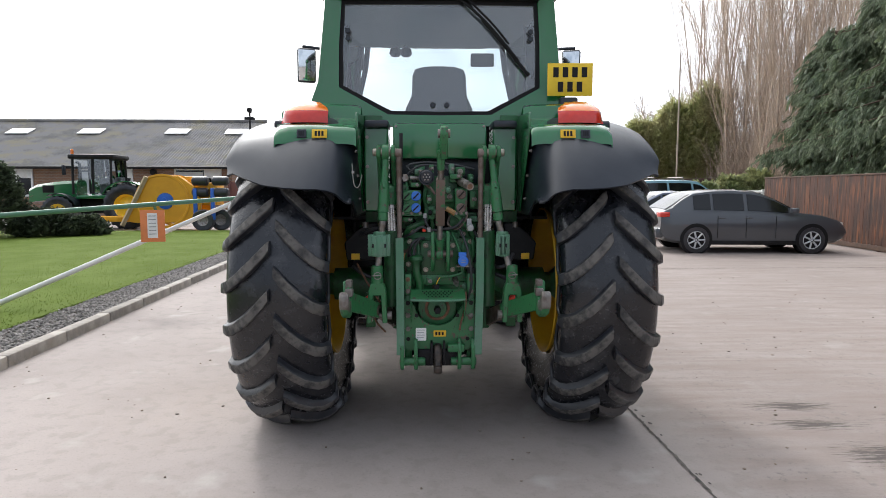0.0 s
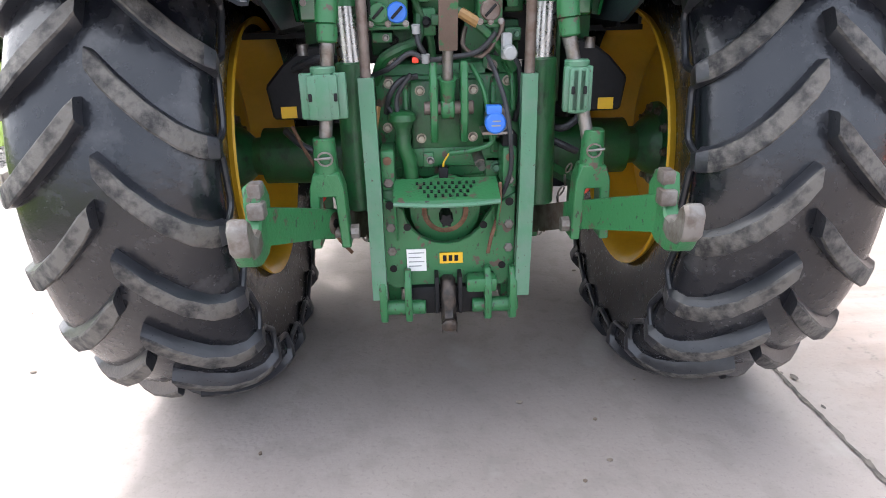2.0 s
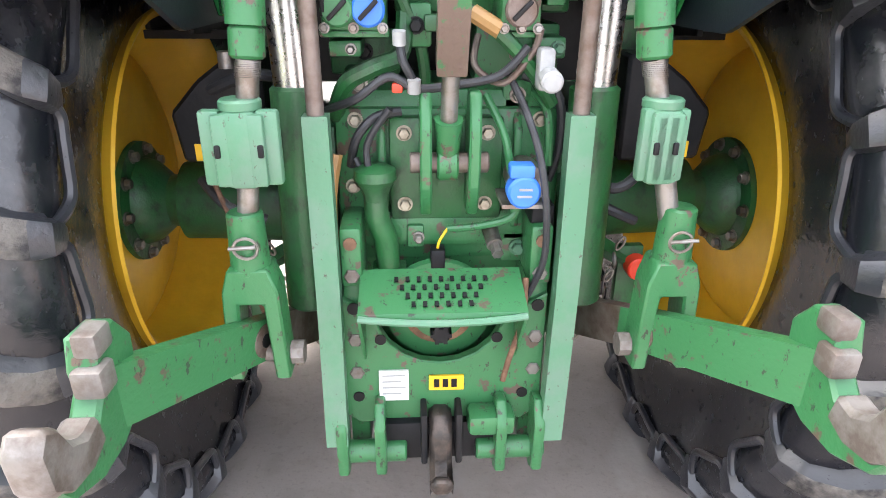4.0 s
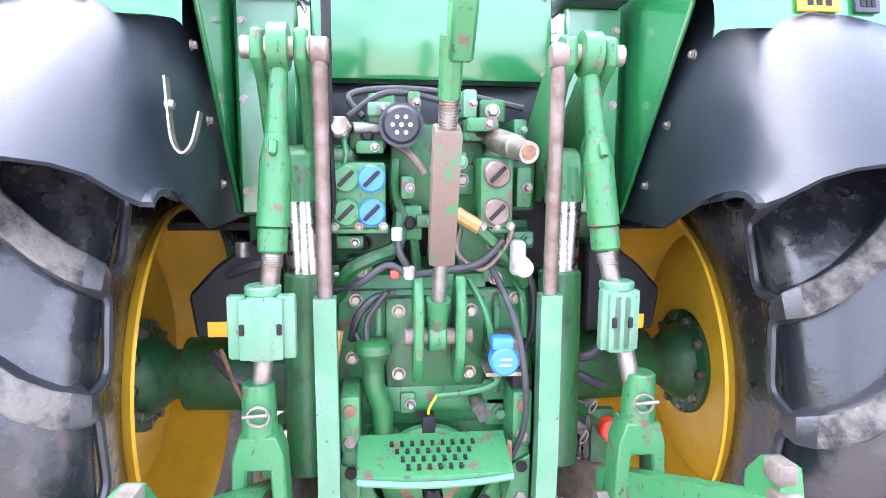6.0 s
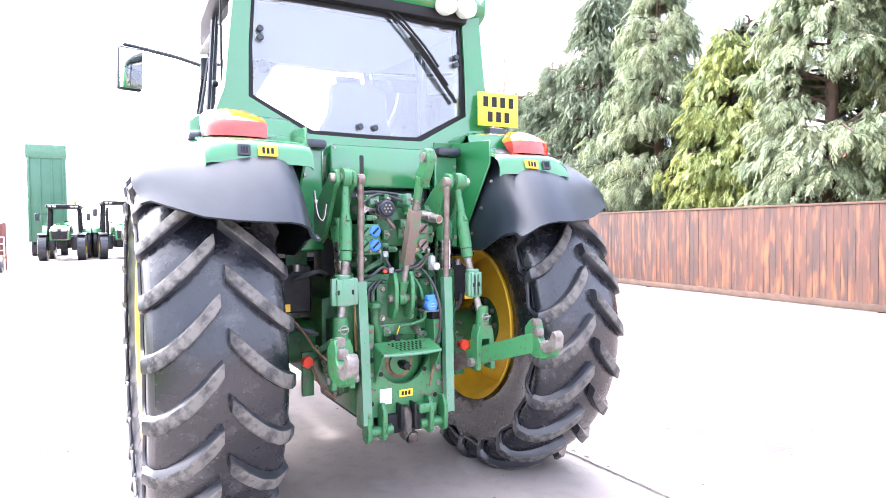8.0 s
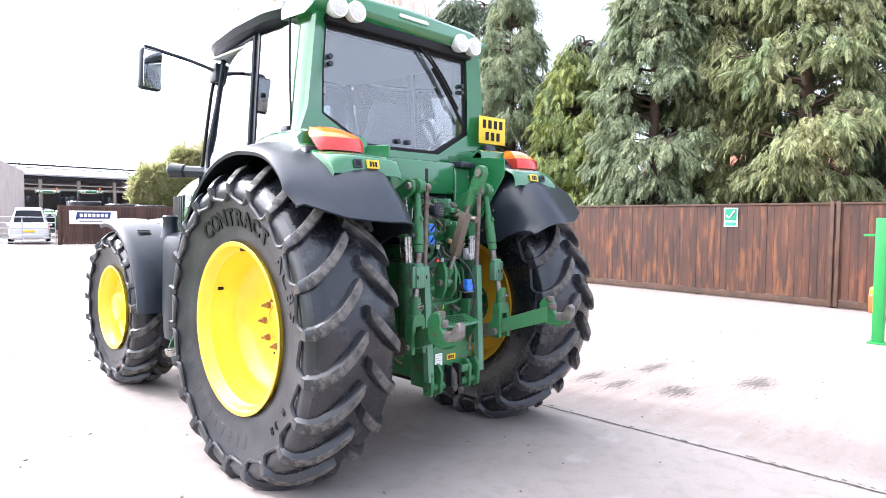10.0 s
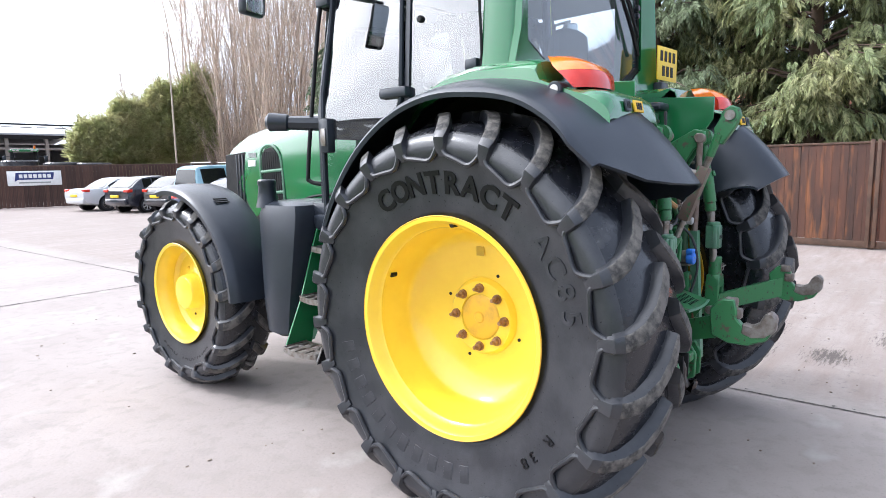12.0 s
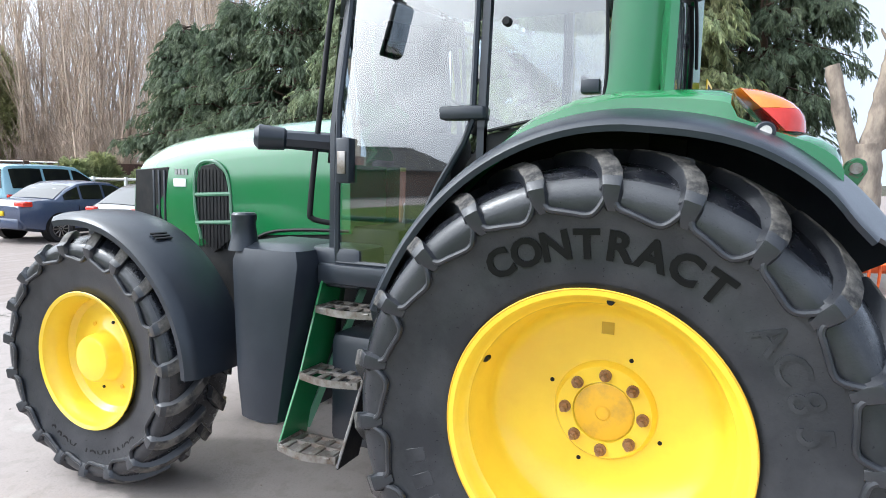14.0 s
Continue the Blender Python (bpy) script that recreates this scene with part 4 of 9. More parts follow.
def cab():
    # rear wall with the six-sided window opening
    yb = -0.10
    outer = [(-0.72, 2.78), (0, 2.78), (0.72, 2.78), (0.785, 2.16), (0.865, 1.93), (0.33, 1.88), (0, 1.88), (-0.33, 1.88), (-0.865, 1.93), (-0.785, 2.16)]
    hole = [(-0.635, 2.685), (0, 2.685), (0.635, 2.685), (0.655, 2.4), (0.655, 2.13), (0.335, 1.955), (0, 1.95), (-0.335, 1.955), (-0.655, 2.13), (-0.655, 2.4)]
    frame_in = [(-0.605, 2.655), (0, 2.655), (0.605, 2.655), (0.622, 2.4), (0.622, 2.145), (0.315, 1.985), (0, 1.98), (-0.315, 1.985), (-0.622, 2.145), (-0.622, 2.4)]

    def plate(pts_a, pts_b, ya, thick, proud=0.0):
        bm = bmesh.new()
        A, B = [(x, ya + (0.03 - proud) * abs(x), z) for x, z in pts_a], [(x, ya + 0.03 * abs(x), z) for x, z in pts_b]
        loft(bm, [A + [A[0]], B + [B[0]]], thick=thick)
        return bm
    body = part("cab_rear_wall", plate(outer, hole, yb, 0.03, 0.065), GREEN, TRACTOR, "glossy green cab rear wall")
    window = part("rear_window_frame", plate(hole, frame_in, yb - 0.012, 0.03), BLACK_PRINT, TRACTOR, "black rear window surround")
    bm = bmesh.new()
    t = bm
    vs = [t.verts.new((x, yb - 0.002 + 0.03 * abs(x), z)) for x, z in frame_in]
    c = t.verts.new((0, yb - 0.012, 2.3))
    for i in range(len(vs)):
        t.faces.new((vs[i], vs[(i + 1) % len(vs)], c))
    part("rear_window_pane", bm, REAR_GLASS, window, "clear rear window glass").visible_shadow = False
    for s in (-1, 1):
        for z in (2.44, 2.485):
            bm = bmesh.new()
            rod(bm, (s * 0.585, yb - 0.02, z), (s * 0.585, yb + 0.01, z), 0.017, n=16, bevel=0.004)
            part("hinge_cap", bm, PLASTIC, window)
        bm = bmesh.new()
        rod(bm, (s * 0.045 + 0.0, yb - 0.03, 2.02), (s * 0.045, yb + 0.01, 2.02), 0.018, n=16, bevel=0.004)
        part("catch_cap", bm, PLASTIC, window)
    # wiper
    bm = bmesh.new()
    tube(bm, [(0.12, yb - 0.03, 2.69), (0.3, yb - 0.045, 2.53), (0.5, yb - 0.05, 2.30)], 0.009, n=8)
    tube(bm, [(0.16, yb - 0.03, 2.70), (0.34, yb - 0.045, 2.52), (0.44, yb - 0.05, 2.40)], 0.007, n=8)
    wiper = part("wiper", bm, BLACK_PRINT, window, "black rear wiper")
    bm = bmesh.new()
    tube(bm, [(0.27, yb - 0.02, 2.56), (0.42, yb - 0.025, 2.39), (0.575, yb - 0.02, 2.21)], 0.012, n=6)
    part("wiper_blade", bm, BLACK_PRINT, window)
    # corner posts
    for s in (-1, 1):
        bm = bmesh.new()
        rows = []
        for z in (1.9, 2.1, 2.35, 2.6, 2.78):
            x = cab_x(z)
            rows.append([(s * (x - 0.075), yb - 0.002, z), (s * (x - 0.025), yb + 0.002, z), (s * x, yb + 0.035, z), (s * x, yb + 0.19 - 0.03 * (z - 1.9), z), (s * (x - 0.05), yb + 0.19 - 0.03 * (z - 1.9), z), (s * (x - 0.075), yb + 0.05, z)])
        loft(bm, rows, close=True, cap=True)
        part("cab_corner_post", bm, GREEN, TRACTOR, "glossy green rear cab post")
        # black door posts
        for y0, y1, za, nm in ((0.556, 0.588, 1.9, "door_post"), (1.272, 1.297, 1.27, "windscreen_post")):
            bm = bmesh.new()
            loft(bm, [[(s * (side_x(y0, z) + 0.004), y0, z), (s * (side_x(y1, z) + 0.004), y1, z), (s * (side_x(y1, z) - 0.035), y1, z), (s * (side_x(y0, z) - 0.035), y0, z)] for z in (za, 1.6, 1.9, 2.2, 2.5, 2.74)], close=True, cap=True)
            part(nm, bm, PLASTIC, TRACTOR, "slim black cab post")
        # side pane behind the door
        bm = bmesh.new()
        x = side_x
        loft(bm, [[(s * x(0.09, 1.96), 0.09, 1.96), (s * x(0.3, 1.93), 0.3, 1.93), (s * x(0.545, 1.88), 0.545, 1.88)], [(s * x(0.08, 2.72), 0.08, 2.72), (s * x(0.3, 2.72), 0.3, 2.72), (s * x(0.545, 2.72), 0.545, 2.72)]])
        part("side_pane", bm, GLASS, TRACTOR, "tinted side window").visible_shadow = False
        bm = bmesh.new()
        q = x(0.3, 2.0) + 0.008
        tube(bm, [(s * q, 0.09, 2.72), (s * q, 0.095, 2.4), (s * q, 0.1, 1.97), (s * q, 0.3, 1.935), (s * q, 0.54, 1.885)], 0.007, n=6)
        part("side_pane_seal", bm, BLACK_PRINT, TRACTOR)
        # lower side panel between the floor and the side window
        bm = bmesh.new()
        prism(bm, [(-0.08, 1.3), (-0.08, 1.955), (0.3, 1.925), (0.55, 1.875), (0.6, 1.82), (0.72, 1.62), (0.82, 1.42), (0.88, 1.3)], "x", s * 0.70, s * 0.715, 0.003)
        part("cab_side_panel", bm, DARK, TRACTOR, "dark lower cab side panel")
        # door: frame and pane
        bm = bmesh.new()
        edge = [(1.25, 1.30), (1.25, 1.6), (1.25, 2.0), (1.25, 2.35), (1.245, 2.72), (0.61, 2.72), (0.605, 1.93), (0.64, 1.84), (0.75, 1.66), (0.85, 1.46), (0.935, 1.30)]
        tube(bm, [(s * (side_x(y, z) + 0.012), y, z) for y, z in edge + [edge[0]]], 0.014, n=6, straight=True)
        door = part("cab_door", bm, PLASTIC, TRACTOR, "glazed cab door with a thin black frame")
        bm = bmesh.new()
        near_e = [(1.25, 1.30), (1.25, 1.46), (1.25, 1.66), (1.25, 1.84), (1.25, 1.93), (1.25, 2.35), (1.245, 2.72)]
        far_e = [(0.935, 1.30), (0.85, 1.46), (0.75, 1.66), (0.64, 1.84), (0.605, 1.93), (0.607, 2.35), (0.61, 2.72)]
        loft(bm, [[(s * (side_x(b[0] + (a[0] - b[0]) * f, a[1]) + 0.004), b[0] + (a[0] - b[0]) * f, a[1]) for f in (0, 0.2, 0.4, 0.6, 0.8, 1)] for a, b in zip(near_e, far_e)])
        part("door_pane", bm, GLASS, door, "clear door glass").visible_shadow = False
        bm = bmesh.new()
        block(bm, s * 0.75 - 0.03, s * 0.75 + 0.03, 1.17, 1.245, 1.66, 1.86, 0.012)
        part("door_handle", bm, PLASTIC, door, "black door handle housing")
        bm = bmesh.new()
        block(bm, s * 0.783 - 0.006, s * 0.783 + 0.006, 1.185, 1.228, 1.70, 1.80, 0.004)
        part("latch", bm, STEEL, door)
        bm = bmesh.new()
        block(bm, s * 0.745 - 0.03, s * 0.745 + 0.03, 0.55, 0.745, 1.93, 1.985, 0.012)
        part("hinge_cover", bm, PLASTIC, door)
        bm = bmesh.new()
        rod(bm, (s * 0.69, 0.485, 2.31), (s * 0.728, 0.485, 2.31), 0.018, n=14, bevel=0.005)
        part("door_knob", bm, BLACK_PRINT, door)
        bm = bmesh.new()
        block(bm, s * 0.738 - 0.02, s * 0.738 + 0.02, 0.105, 0.175, 2.02, 2.07, 0.006)
        part("window_catch", bm, PLASTIC, TRACTOR)
        # sill under the door
        bm = bmesh.new()
        block(bm, s * 0.72 - 0.06, s * 0.72 + 0.06, 0.9, 1.34, 1.20, 1.295, 0.015)
        part("door_sill", bm, PLASTIC, TRACTOR)
        # grab rail
        bm = bmesh.new()
        q = 0.722
        tube(bm, [(s * 0.60, 1.29, 2.50), (s * 0.63, 1.32, 2.517), (s * 0.655, 1.345, 2.49), (s * q, 1.37, 1.95), (s * 0.762, 1.388, 1.56), (s * 0.757, 1.38, 1.495), (s * 0.72, 1.30, 1.475)], 0.013, n=10, steps=8)
        part("grab_rail", bm, BLACK_PRINT, TRACTOR, "bent black grab rail")
        # lamp arm ahead of the door
        bm = bmesh.new()
        rod(bm, (s * 0.66, 1.30, 1.84), (s * 0.815, 1.50, 1.85), 0.046, 0.042, n=8, bevel=0.012)
        arm = part("lamp_arm", bm, PLASTIC, TRACTOR, "black front lamp arm")
        bm = bmesh.new()
        rod(bm, (s * 0.80, 1.478, 1.85), (s * 0.895, 1.598, 1.858), 0.05, 0.057, n=20, bevel=0.022)
        part("indicator_housing", bm, PLASTIC, arm)
        # mirror
        bm = bmesh.new()
        tube(bm, [(s * 0.64, 1.29, 2.60), (s * 0.80, 1.34, 2.655), (s * 1.06, 1.36, 2.70), (s * (1.15 if s < 0 else 1.23), 1.36, 2.71)], 0.013, n=8)
        block(bm, s * 0.645 - 0.03, s * 0.645 + 0.03, 1.25, 1.36, 2.52, 2.66, 0.01)
        arm = part("mirror_arm", bm, PLASTIC, TRACTOR, "thin black mirror arm")
        bm = bmesh.new()
        block(bm, -0.08, 0.08, -0.03, 0.03, -0.145, 0.145, 0.022, seg=3)
        hs = part("mirror_housing", bm, PLASTIC, arm, "black mirror housing")
        hs.matrix_basis = pose(s * 1.115 + (0.08 if s > 0 else 0.0), 1.35, 2.545, 4, 0, -s * 14)
        bm = bmesh.new()
        block(bm, -0.07, 0.07, -0.036, -0.029, -0.13, 0.13, 0.003)
        gl = part("mirror_face", bm, MIRROR, arm, "mirror glass")
        gl.matrix_basis = pose(s * 1.115 + (0.08 if s > 0 else 0.0), 1.35, 2.545, 4, 0, -s * 14)
    # windscreen and front posts
    bm = bmesh.new()
    loft(bm, [[(x, 1.33 + 0.10 * (1 - (x / 0.75) ** 2), 1.75) for x in (-0.69, -0.4, 0, 0.4, 0.69)], [(x, 1.31 + 0.10 * (1 - (x / 0.62) ** 2), 2.72) for x in (-0.60, -0.35, 0, 0.35, 0.60)]])
    part("windscreen", bm, GLASS, TRACTOR, "clear curved windscreen").visible_shadow = False
    # roof
    bm = bmesh.new()
    rows = []
    for z, g in ((2.715, -0.03), (2.73, 0.0), (2.775, 0.02), (2.83, 0.0), (2.865, -0.07), (2.88, -0.2)):
        loop = []
        for k in range(40):
            a = 2 * math.pi * k / 40
            cx, cy = math.cos(a), math.sin(a)
            ex = abs(cx) ** 0.35 * (1 if cx >= 0 else -1)
            ey = abs(cy) ** 0.35 * (1 if cy >= 0 else -1)
            loop.append(((0.755 + g - 0.085 * smoothstep(-0.4, 1.0, ey)) * ex, 0.78 + (0.72 + g) * ey, z + 0.03 * math.cos((0.78 + 0.72 * ey - 0.4) * 1.2)))
        rows.append(loop)
    loft(bm, rows, close=True, cap=True)
    roof = part("cab_roof", bm, PLASTIC, TRACTOR, "dark rounded cab roof with a green rear section")
    bm = bmesh.new()
    rows = []
    for y, zt, zb, hw in ((0.16, 2.90, 2.72, 0.76), (0.02, 2.92, 2.71, 0.765), (-0.10, 2.91, 2.705, 0.765), (-0.17, 2.88, 2.74, 0.755), (-0.20, 2.84, 2.78, 0.74)):
        rows.append([(-hw, y, zb), (-hw, y, zb + 0.06), (-hw + 0.04, y, zt - 0.05), (-hw + 0.14, y, zt - 0.01), (0, y, zt + 0.01), (hw - 0.14, y, zt - 0.01), (hw - 0.04, y, zt - 0.05), (hw, y, zb + 0.06), (hw, y, zb), (0, y, zb)])
    loft(bm, rows, close=True, cap=True)
    part("roof_rear", bm, GREEN, roof, "glossy green roof end")
    bm = bmesh.new()
    block(bm, -0.64, 0.64, -0.16, 0.05, 2.675, 2.765, 0.02)
    part("lamp_recess", bm, BLACK_PRINT, roof, "black recess under the roof edge")
    for s in (-1, 1):
        for k in (0, 1):
            x = s * (0.60 - 0.135 * k)
            bm = bmesh.new()
            lathe(bm, [(0.08, 0.03), (0.06, 0.045), (0.0, 0.062), (-0.03, 0.064), (-0.04, 0.06), (-0.035, 0.05)], centre=(x, -0.19, 2.755), n=28, axis="y")
            lamp = part("work_lamp", bm, WHITE, roof, "round white work lamp")
            bm = bmesh.new()
            lathe(bm, [(-0.036, 0.052), (-0.042, 0.03), (-0.043, 0.0005)], centre=(x, -0.19, 2.755), n=28, axis="y")
            part("work_lamp_lens", bm, LAMP_CLEAR, roof)
    bm = bmesh.new()
    block(bm, -0.13, 0.13, -0.006, 0.006, -0.022, 0.022, 0.01)
    o = part("roof_badge", bm, WHITE, roof, "small white badge")
    o.matrix_basis = pose(0.02, -0.196, 2.83, -25, 0, 0)
    bm = bmesh.new()
    loft(bm, [[(-0.68, y, 2.70), (0, y, 2.712), (0.68, y, 2.70)] for y in (-0.07, 0.6, 1.30)], thick=0.012)
    part("roof_lining", bm, LINER, roof, "pale grey roof lining")
    # inside
    bm = bmesh.new()
    loft(bm, [[(-0.72, -0.08, 1.30), (0.72, -0.08, 1.30)], [(-0.72, 1.32, 1.28), (0.72, 1.32, 1.28)]], thick=0.02)
    part("cab_floor", bm, DARK, TRACTOR)
    bm = bmesh.new()
    rows = []
    for z, hw, y, d in ((1.72, 0.23, 0.08, 0.12), (1.9, 0.235, 0.06, 0.12), (2.02, 0.225, 0.03, 0.10), (2.10, 0.185, 0.01, 0.09), (2.16, 0.18, 0.0, 0.08), (2.23, 0.178, 0.0, 0.08), (2.27, 0.16, -0.005, 0.06), (2.285, 0.11, -0.005, 0.05)):
        rows.append([(-hw, y + d * 0.3, z), (-hw * 0.9, y, z), (0, y - 0.015, z), (hw * 0.9, y, z), (hw, y + d * 0.3, z), (hw * 0.8, y + d, z), (0, y + d * 0.8, z), (-hw * 0.8, y + d, z)])
    loft(bm, rows, close=True, cap=True)
    seat = part("driver_seat", bm, SEAT, TRACTOR, "grey fabric driver's seat")
    bm = bmesh.new()
    block(bm, -0.26, 0.26, 0.1, 0.6, 1.66, 1.78, 0.05)
    part("seat_cushion", bm, SEAT, seat)
    bm = bmesh.new()
    block(bm, -0.2, 0.2, 0.16, 0.52, 1.31, 1.66, 0.03)
    part("seat_base", bm, DARK, seat)
    bm = bmesh.new()
    block(bm, 0.32, 0.52, 0.05, 0.75, 1.31, 1.96, 0.04)
    part("side_console", bm, DARK, TRACTOR, "dark control console")
    bm = bmesh.new()
    lathe(bm, [(0.015 * math.cos(a), 0.19 + 0.015 * math.sin(a)) for a in [k * math.pi / 4 for k in range(9)]], n=36, axis="z")
    rod(bm, (-0.19, 0, 0), (0.19, 0, 0), 0.012)
    rod(bm, (0, 0, 0.02), (0, 0, -0.1), 0.03)
    o = part("steering_wheel", bm, BLACK_PRINT, TRACTOR, "black steering wheel")
    o.matrix_basis = pose(0, 0.86, 2.02, 25, 0, 0)
    bm = bmesh.new()
    block(bm, -0.15, 0.15, 0.95, 1.25, 1.30, 1.93, 0.06)
    part("dashboard", bm, DARK, TRACTOR, "dark dashboard")
    bm = bmesh.new()
    block(bm, 0.30, 0.50, 1.2, 1.24, 2.52, 2.63, 0.012)
    part("sun_visor", bm, DARK, TRACTOR)
    for x in (-0.34, -0.25):
        bm = bmesh.new()
        lathe(bm, [(0.03, 0.01), (0.0, 0.045), (-0.04, 0.05), (-0.06, 0.03), (-0.065, 0.001)], centre=(x, 1.22, 2.66), n=16, axis="z")
        part("air_vent", bm, DARK, TRACTOR)


cab()


def body():
    # bonnet
    bm = bmesh.new()
    rows = []
    for y, zt, hw, zb in ((1.42, 1.96, 0.385, 1.38), (1.7, 1.94, 0.385, 1.36), (2.0, 1.92, 0.38, 1.34), (2.3, 1.893, 0.372, 1.30), (2.6, 1.86, 0.362, 1.22), (2.9, 1.815, 0.347, 1.12), (3.08, 1.765, 0.325, 1.05), (3.14, 1.71, 0.30, 1.0)):
        half = [(hw, zb), (hw + 0.01, zb + 0.5 * (zt - zb)), (hw - 0.002, zt - 0.13), (hw - 0.025, zt - 0.06), (hw - 0.085, zt - 0.004), (hw - 0.17, zt + 0.045), (hw - 0.27, zt + 0.075)]
        rows.append([(-x, y, z) for x, z in half] + [(0, y, zt + 0.085)] + [(x, y, z) for x, z in half[::-1]])
    loft(bm, rows, close=True, cap=True)
    hood = part("bonnet", bm, GREEN, TRACTOR, "glossy green sloping bonnet")
    for s in (-1, 1):
        # louvred side vents
        bm = bmesh.new()
        prism(bm, [(2.26, 1.30), (2.28, 1.60), (2.32, 1.70), (2.40, 1.745), (2.49, 1.73), (2.53, 1.66), (2.53, 1.48), (2.49, 1.30), (2.40, 1.21)], "x", s * 0.365, s * 0.384, 0.003)
        part("side_vent", bm, DARK, hood, "black mesh bonnet vent")
        bm = bmesh.new()
        out = [(2.25, 1.28), (2.27, 1.61), (2.315, 1.715), (2.40, 1.76), (2.50, 1.745), (2.545, 1.665), (2.545, 1.47), (2.50, 1.29)]
        tube(bm, [(s * 0.384, y, z) for y, z in out], 0.011, n=6)
        for z0 in (1.57, 1.40):
            rod(bm, (s * 0.384, 2.26, z0 + 0.0), (s * 0.384, 2.54, z0 - 0.015), 0.013, n=8)
        part("vent_trim", bm, GREEN_PALE, hood, "pale green vent trim")
        bm = bmesh.new()
        for k in range(9):
            y = 2.285 + k * 0.028
            block(bm, s * 0.386 - 0.003, s * 0.386 + 0.003, y, y + 0.006, 1.24, 1.71)
        part("vent_slat", bm, BLACK_PRINT, hood)
        # bars of the nose grille, wrapping the corner
        bm = bmesh.new()
        prism(bm, [(2.79, 1.72), (3.08, 1.70), (3.10, 1.35), (3.0, 1.18), (2.83, 1.28)], "x", s * 0.325, s * 0.357, 0.004)
        part("nose_grille", bm, DARK, hood, "dark slatted nose grille")
        for k in range(6):
            y = 2.82 + k * 0.048
            bm = bmesh.new()
            block(bm, s * (0.361 - 0.045 * (k / 6) ** 2) - 0.007, s * (0.361 - 0.045 * (k / 6) ** 2) + 0.007, y - 0.008, y + 0.008, 1.24, 1.70, 0.003)
            part("grille_slat", bm, PLASTIC, hood)
        bm = bmesh.new()
        block(bm, s * 0.369 - 0.004, s * 0.369 + 0.004, 2.63, 2.735, 1.60, 1.65, 0.003)
        part("bonnet_sticker", bm, WHITE, hood, "small white sticker")
        bm = bmesh.new()
        for k in range(4):
            block(bm, s * 0.366 - 0.003, s * 0.366 + 0.003, 2.62 + k * 0.028, 2.64 + k * 0.028, 1.675, 1.71)
        part("model_mark", bm, GREY_PRINT, hood, "small raised model mark")
        bm = bmesh.new()
        tube(bm, [(s * 0.382, 1.43, 1.395), (s * 0.382, 1.75, 1.385), (s * 0.38, 2.0, 1.35), (s * 0.375, 2.2, 1.24)], 0.01, n=6)
        part("bonnet_seal", bm, BLACK_PRINT, hood)
    bm = bmesh.new()
    block(bm, -0.28, 0.28, 3.1, 3.155, 1.05, 1.68, 0.03)
    part("front_grille", bm, DARK, hood, "dark front grille")
    hood.matrix_basis = Matrix.Translation((0, 0.07, 0)) @ Matrix.Diagonal((0.70, 1, 1, 1))
    # engine and chassis
    bm = bmesh.new()
    block(bm, -0.25, 0.25, 1.2, 3.0, 0.72, 1.42, 0.03)
    part("engine_block", bm, DARK, TRACTOR, "dark engine block")
    bm = bmesh.new()
    block(bm, -0.24, 0.24, 2.2, 3.12, 0.62, 0.86, 0.02)
    block(bm, -0.26, 0.26, 3.08, 3.24, 0.6, 1.0, 0.03)
    part("front_frame", bm, GREEN_DULL, TRACTOR)
    bm = bmesh.new()
    rod(bm, (-0.62, 2.66, 0.69), (0.62, 2.66, 0.69), 0.085, n=20)
    for s in (-1, 1):
        rod(bm, (s * 0.62, 2.66, 0.53), (s * 0.62, 2.66, 0.85), 0.11, n=20, bevel=0.02)
        rod(bm, (s * 0.62, 2.66, 0.69), (s * 0.8, 2.66, 0.69), 0.15, n=20, bevel=0.02)
        rod(bm, (s * 0.62, 2.45, 0.66), (s * 0.1, 2.45, 0.68), 0.03)
    part("front_axle", bm, GREEN_DULL, TRACTOR, "green cast front axle")
    bm = bmesh.new()
    block(bm, -0.25, 0.25, -0.15, 1.3, 0.55, 1.22, 0.04)
    block(bm, -0.32, 0.32, -0.2, 0.22, 0.66, 1.10, 0.05)
    part("transmission", bm, GREEN_DULL, TRACTOR, "green cast transmission housing")
    # fuel tank and steps on each side
    for s in (-1, 1):
        bm = bmesh.new()
        rows = []
        for z, y0, y1, xo in ((0.53, 1.47, 1.63, 0.90), (0.56, 1.43, 1.675, 0.945), (0.75, 1.40, 1.70, 0.945), (1.1, 1.36, 1.735, 0.925), (1.29, 1.34, 1.75, 0.915), (1.35, 1.36, 1.735, 0.90), (1.375, 1.40, 1.70, 0.85)):
            rows.append([(s * 0.52, y0, z), (s * (xo - 0.07), y0, z), (s * (xo - 0.02), y0 + 0.02, z), (s * xo, y0 + 0.08, z), (s * xo, y1 - 0.08, z), (s * (xo - 0.02), y1 - 0.02, z), (s * (xo - 0.07), y1, z), (s * 0.52, y1, z)])
        loft(bm, rows, close=True, cap=True)
        tank = part("fuel_tank", bm, PLASTIC, TRACTOR, "moulded black plastic fuel tank")
        bm = bmesh.new()
        lathe(bm, [(-0.03, 0.075), (0.02, 0.062), (0.10, 0.052), (0.115, 0.058), (0.135, 0.058), (0.145, 0.05), (0.145, 0.001)], centre=(s * 0.845, 1.705, 1.365), n=24, axis="z")
        part("filler_neck", bm, PLASTIC, tank, "black filler neck with a cap")
        bm = bmesh.new()
        block(bm, s * 0.64 - 0.12, s * 0.64 + 0.12, 1.12, 1.40, 1.18, 1.37, 0.03)
        part("tank_shoulder", bm, PLASTIC, tank)
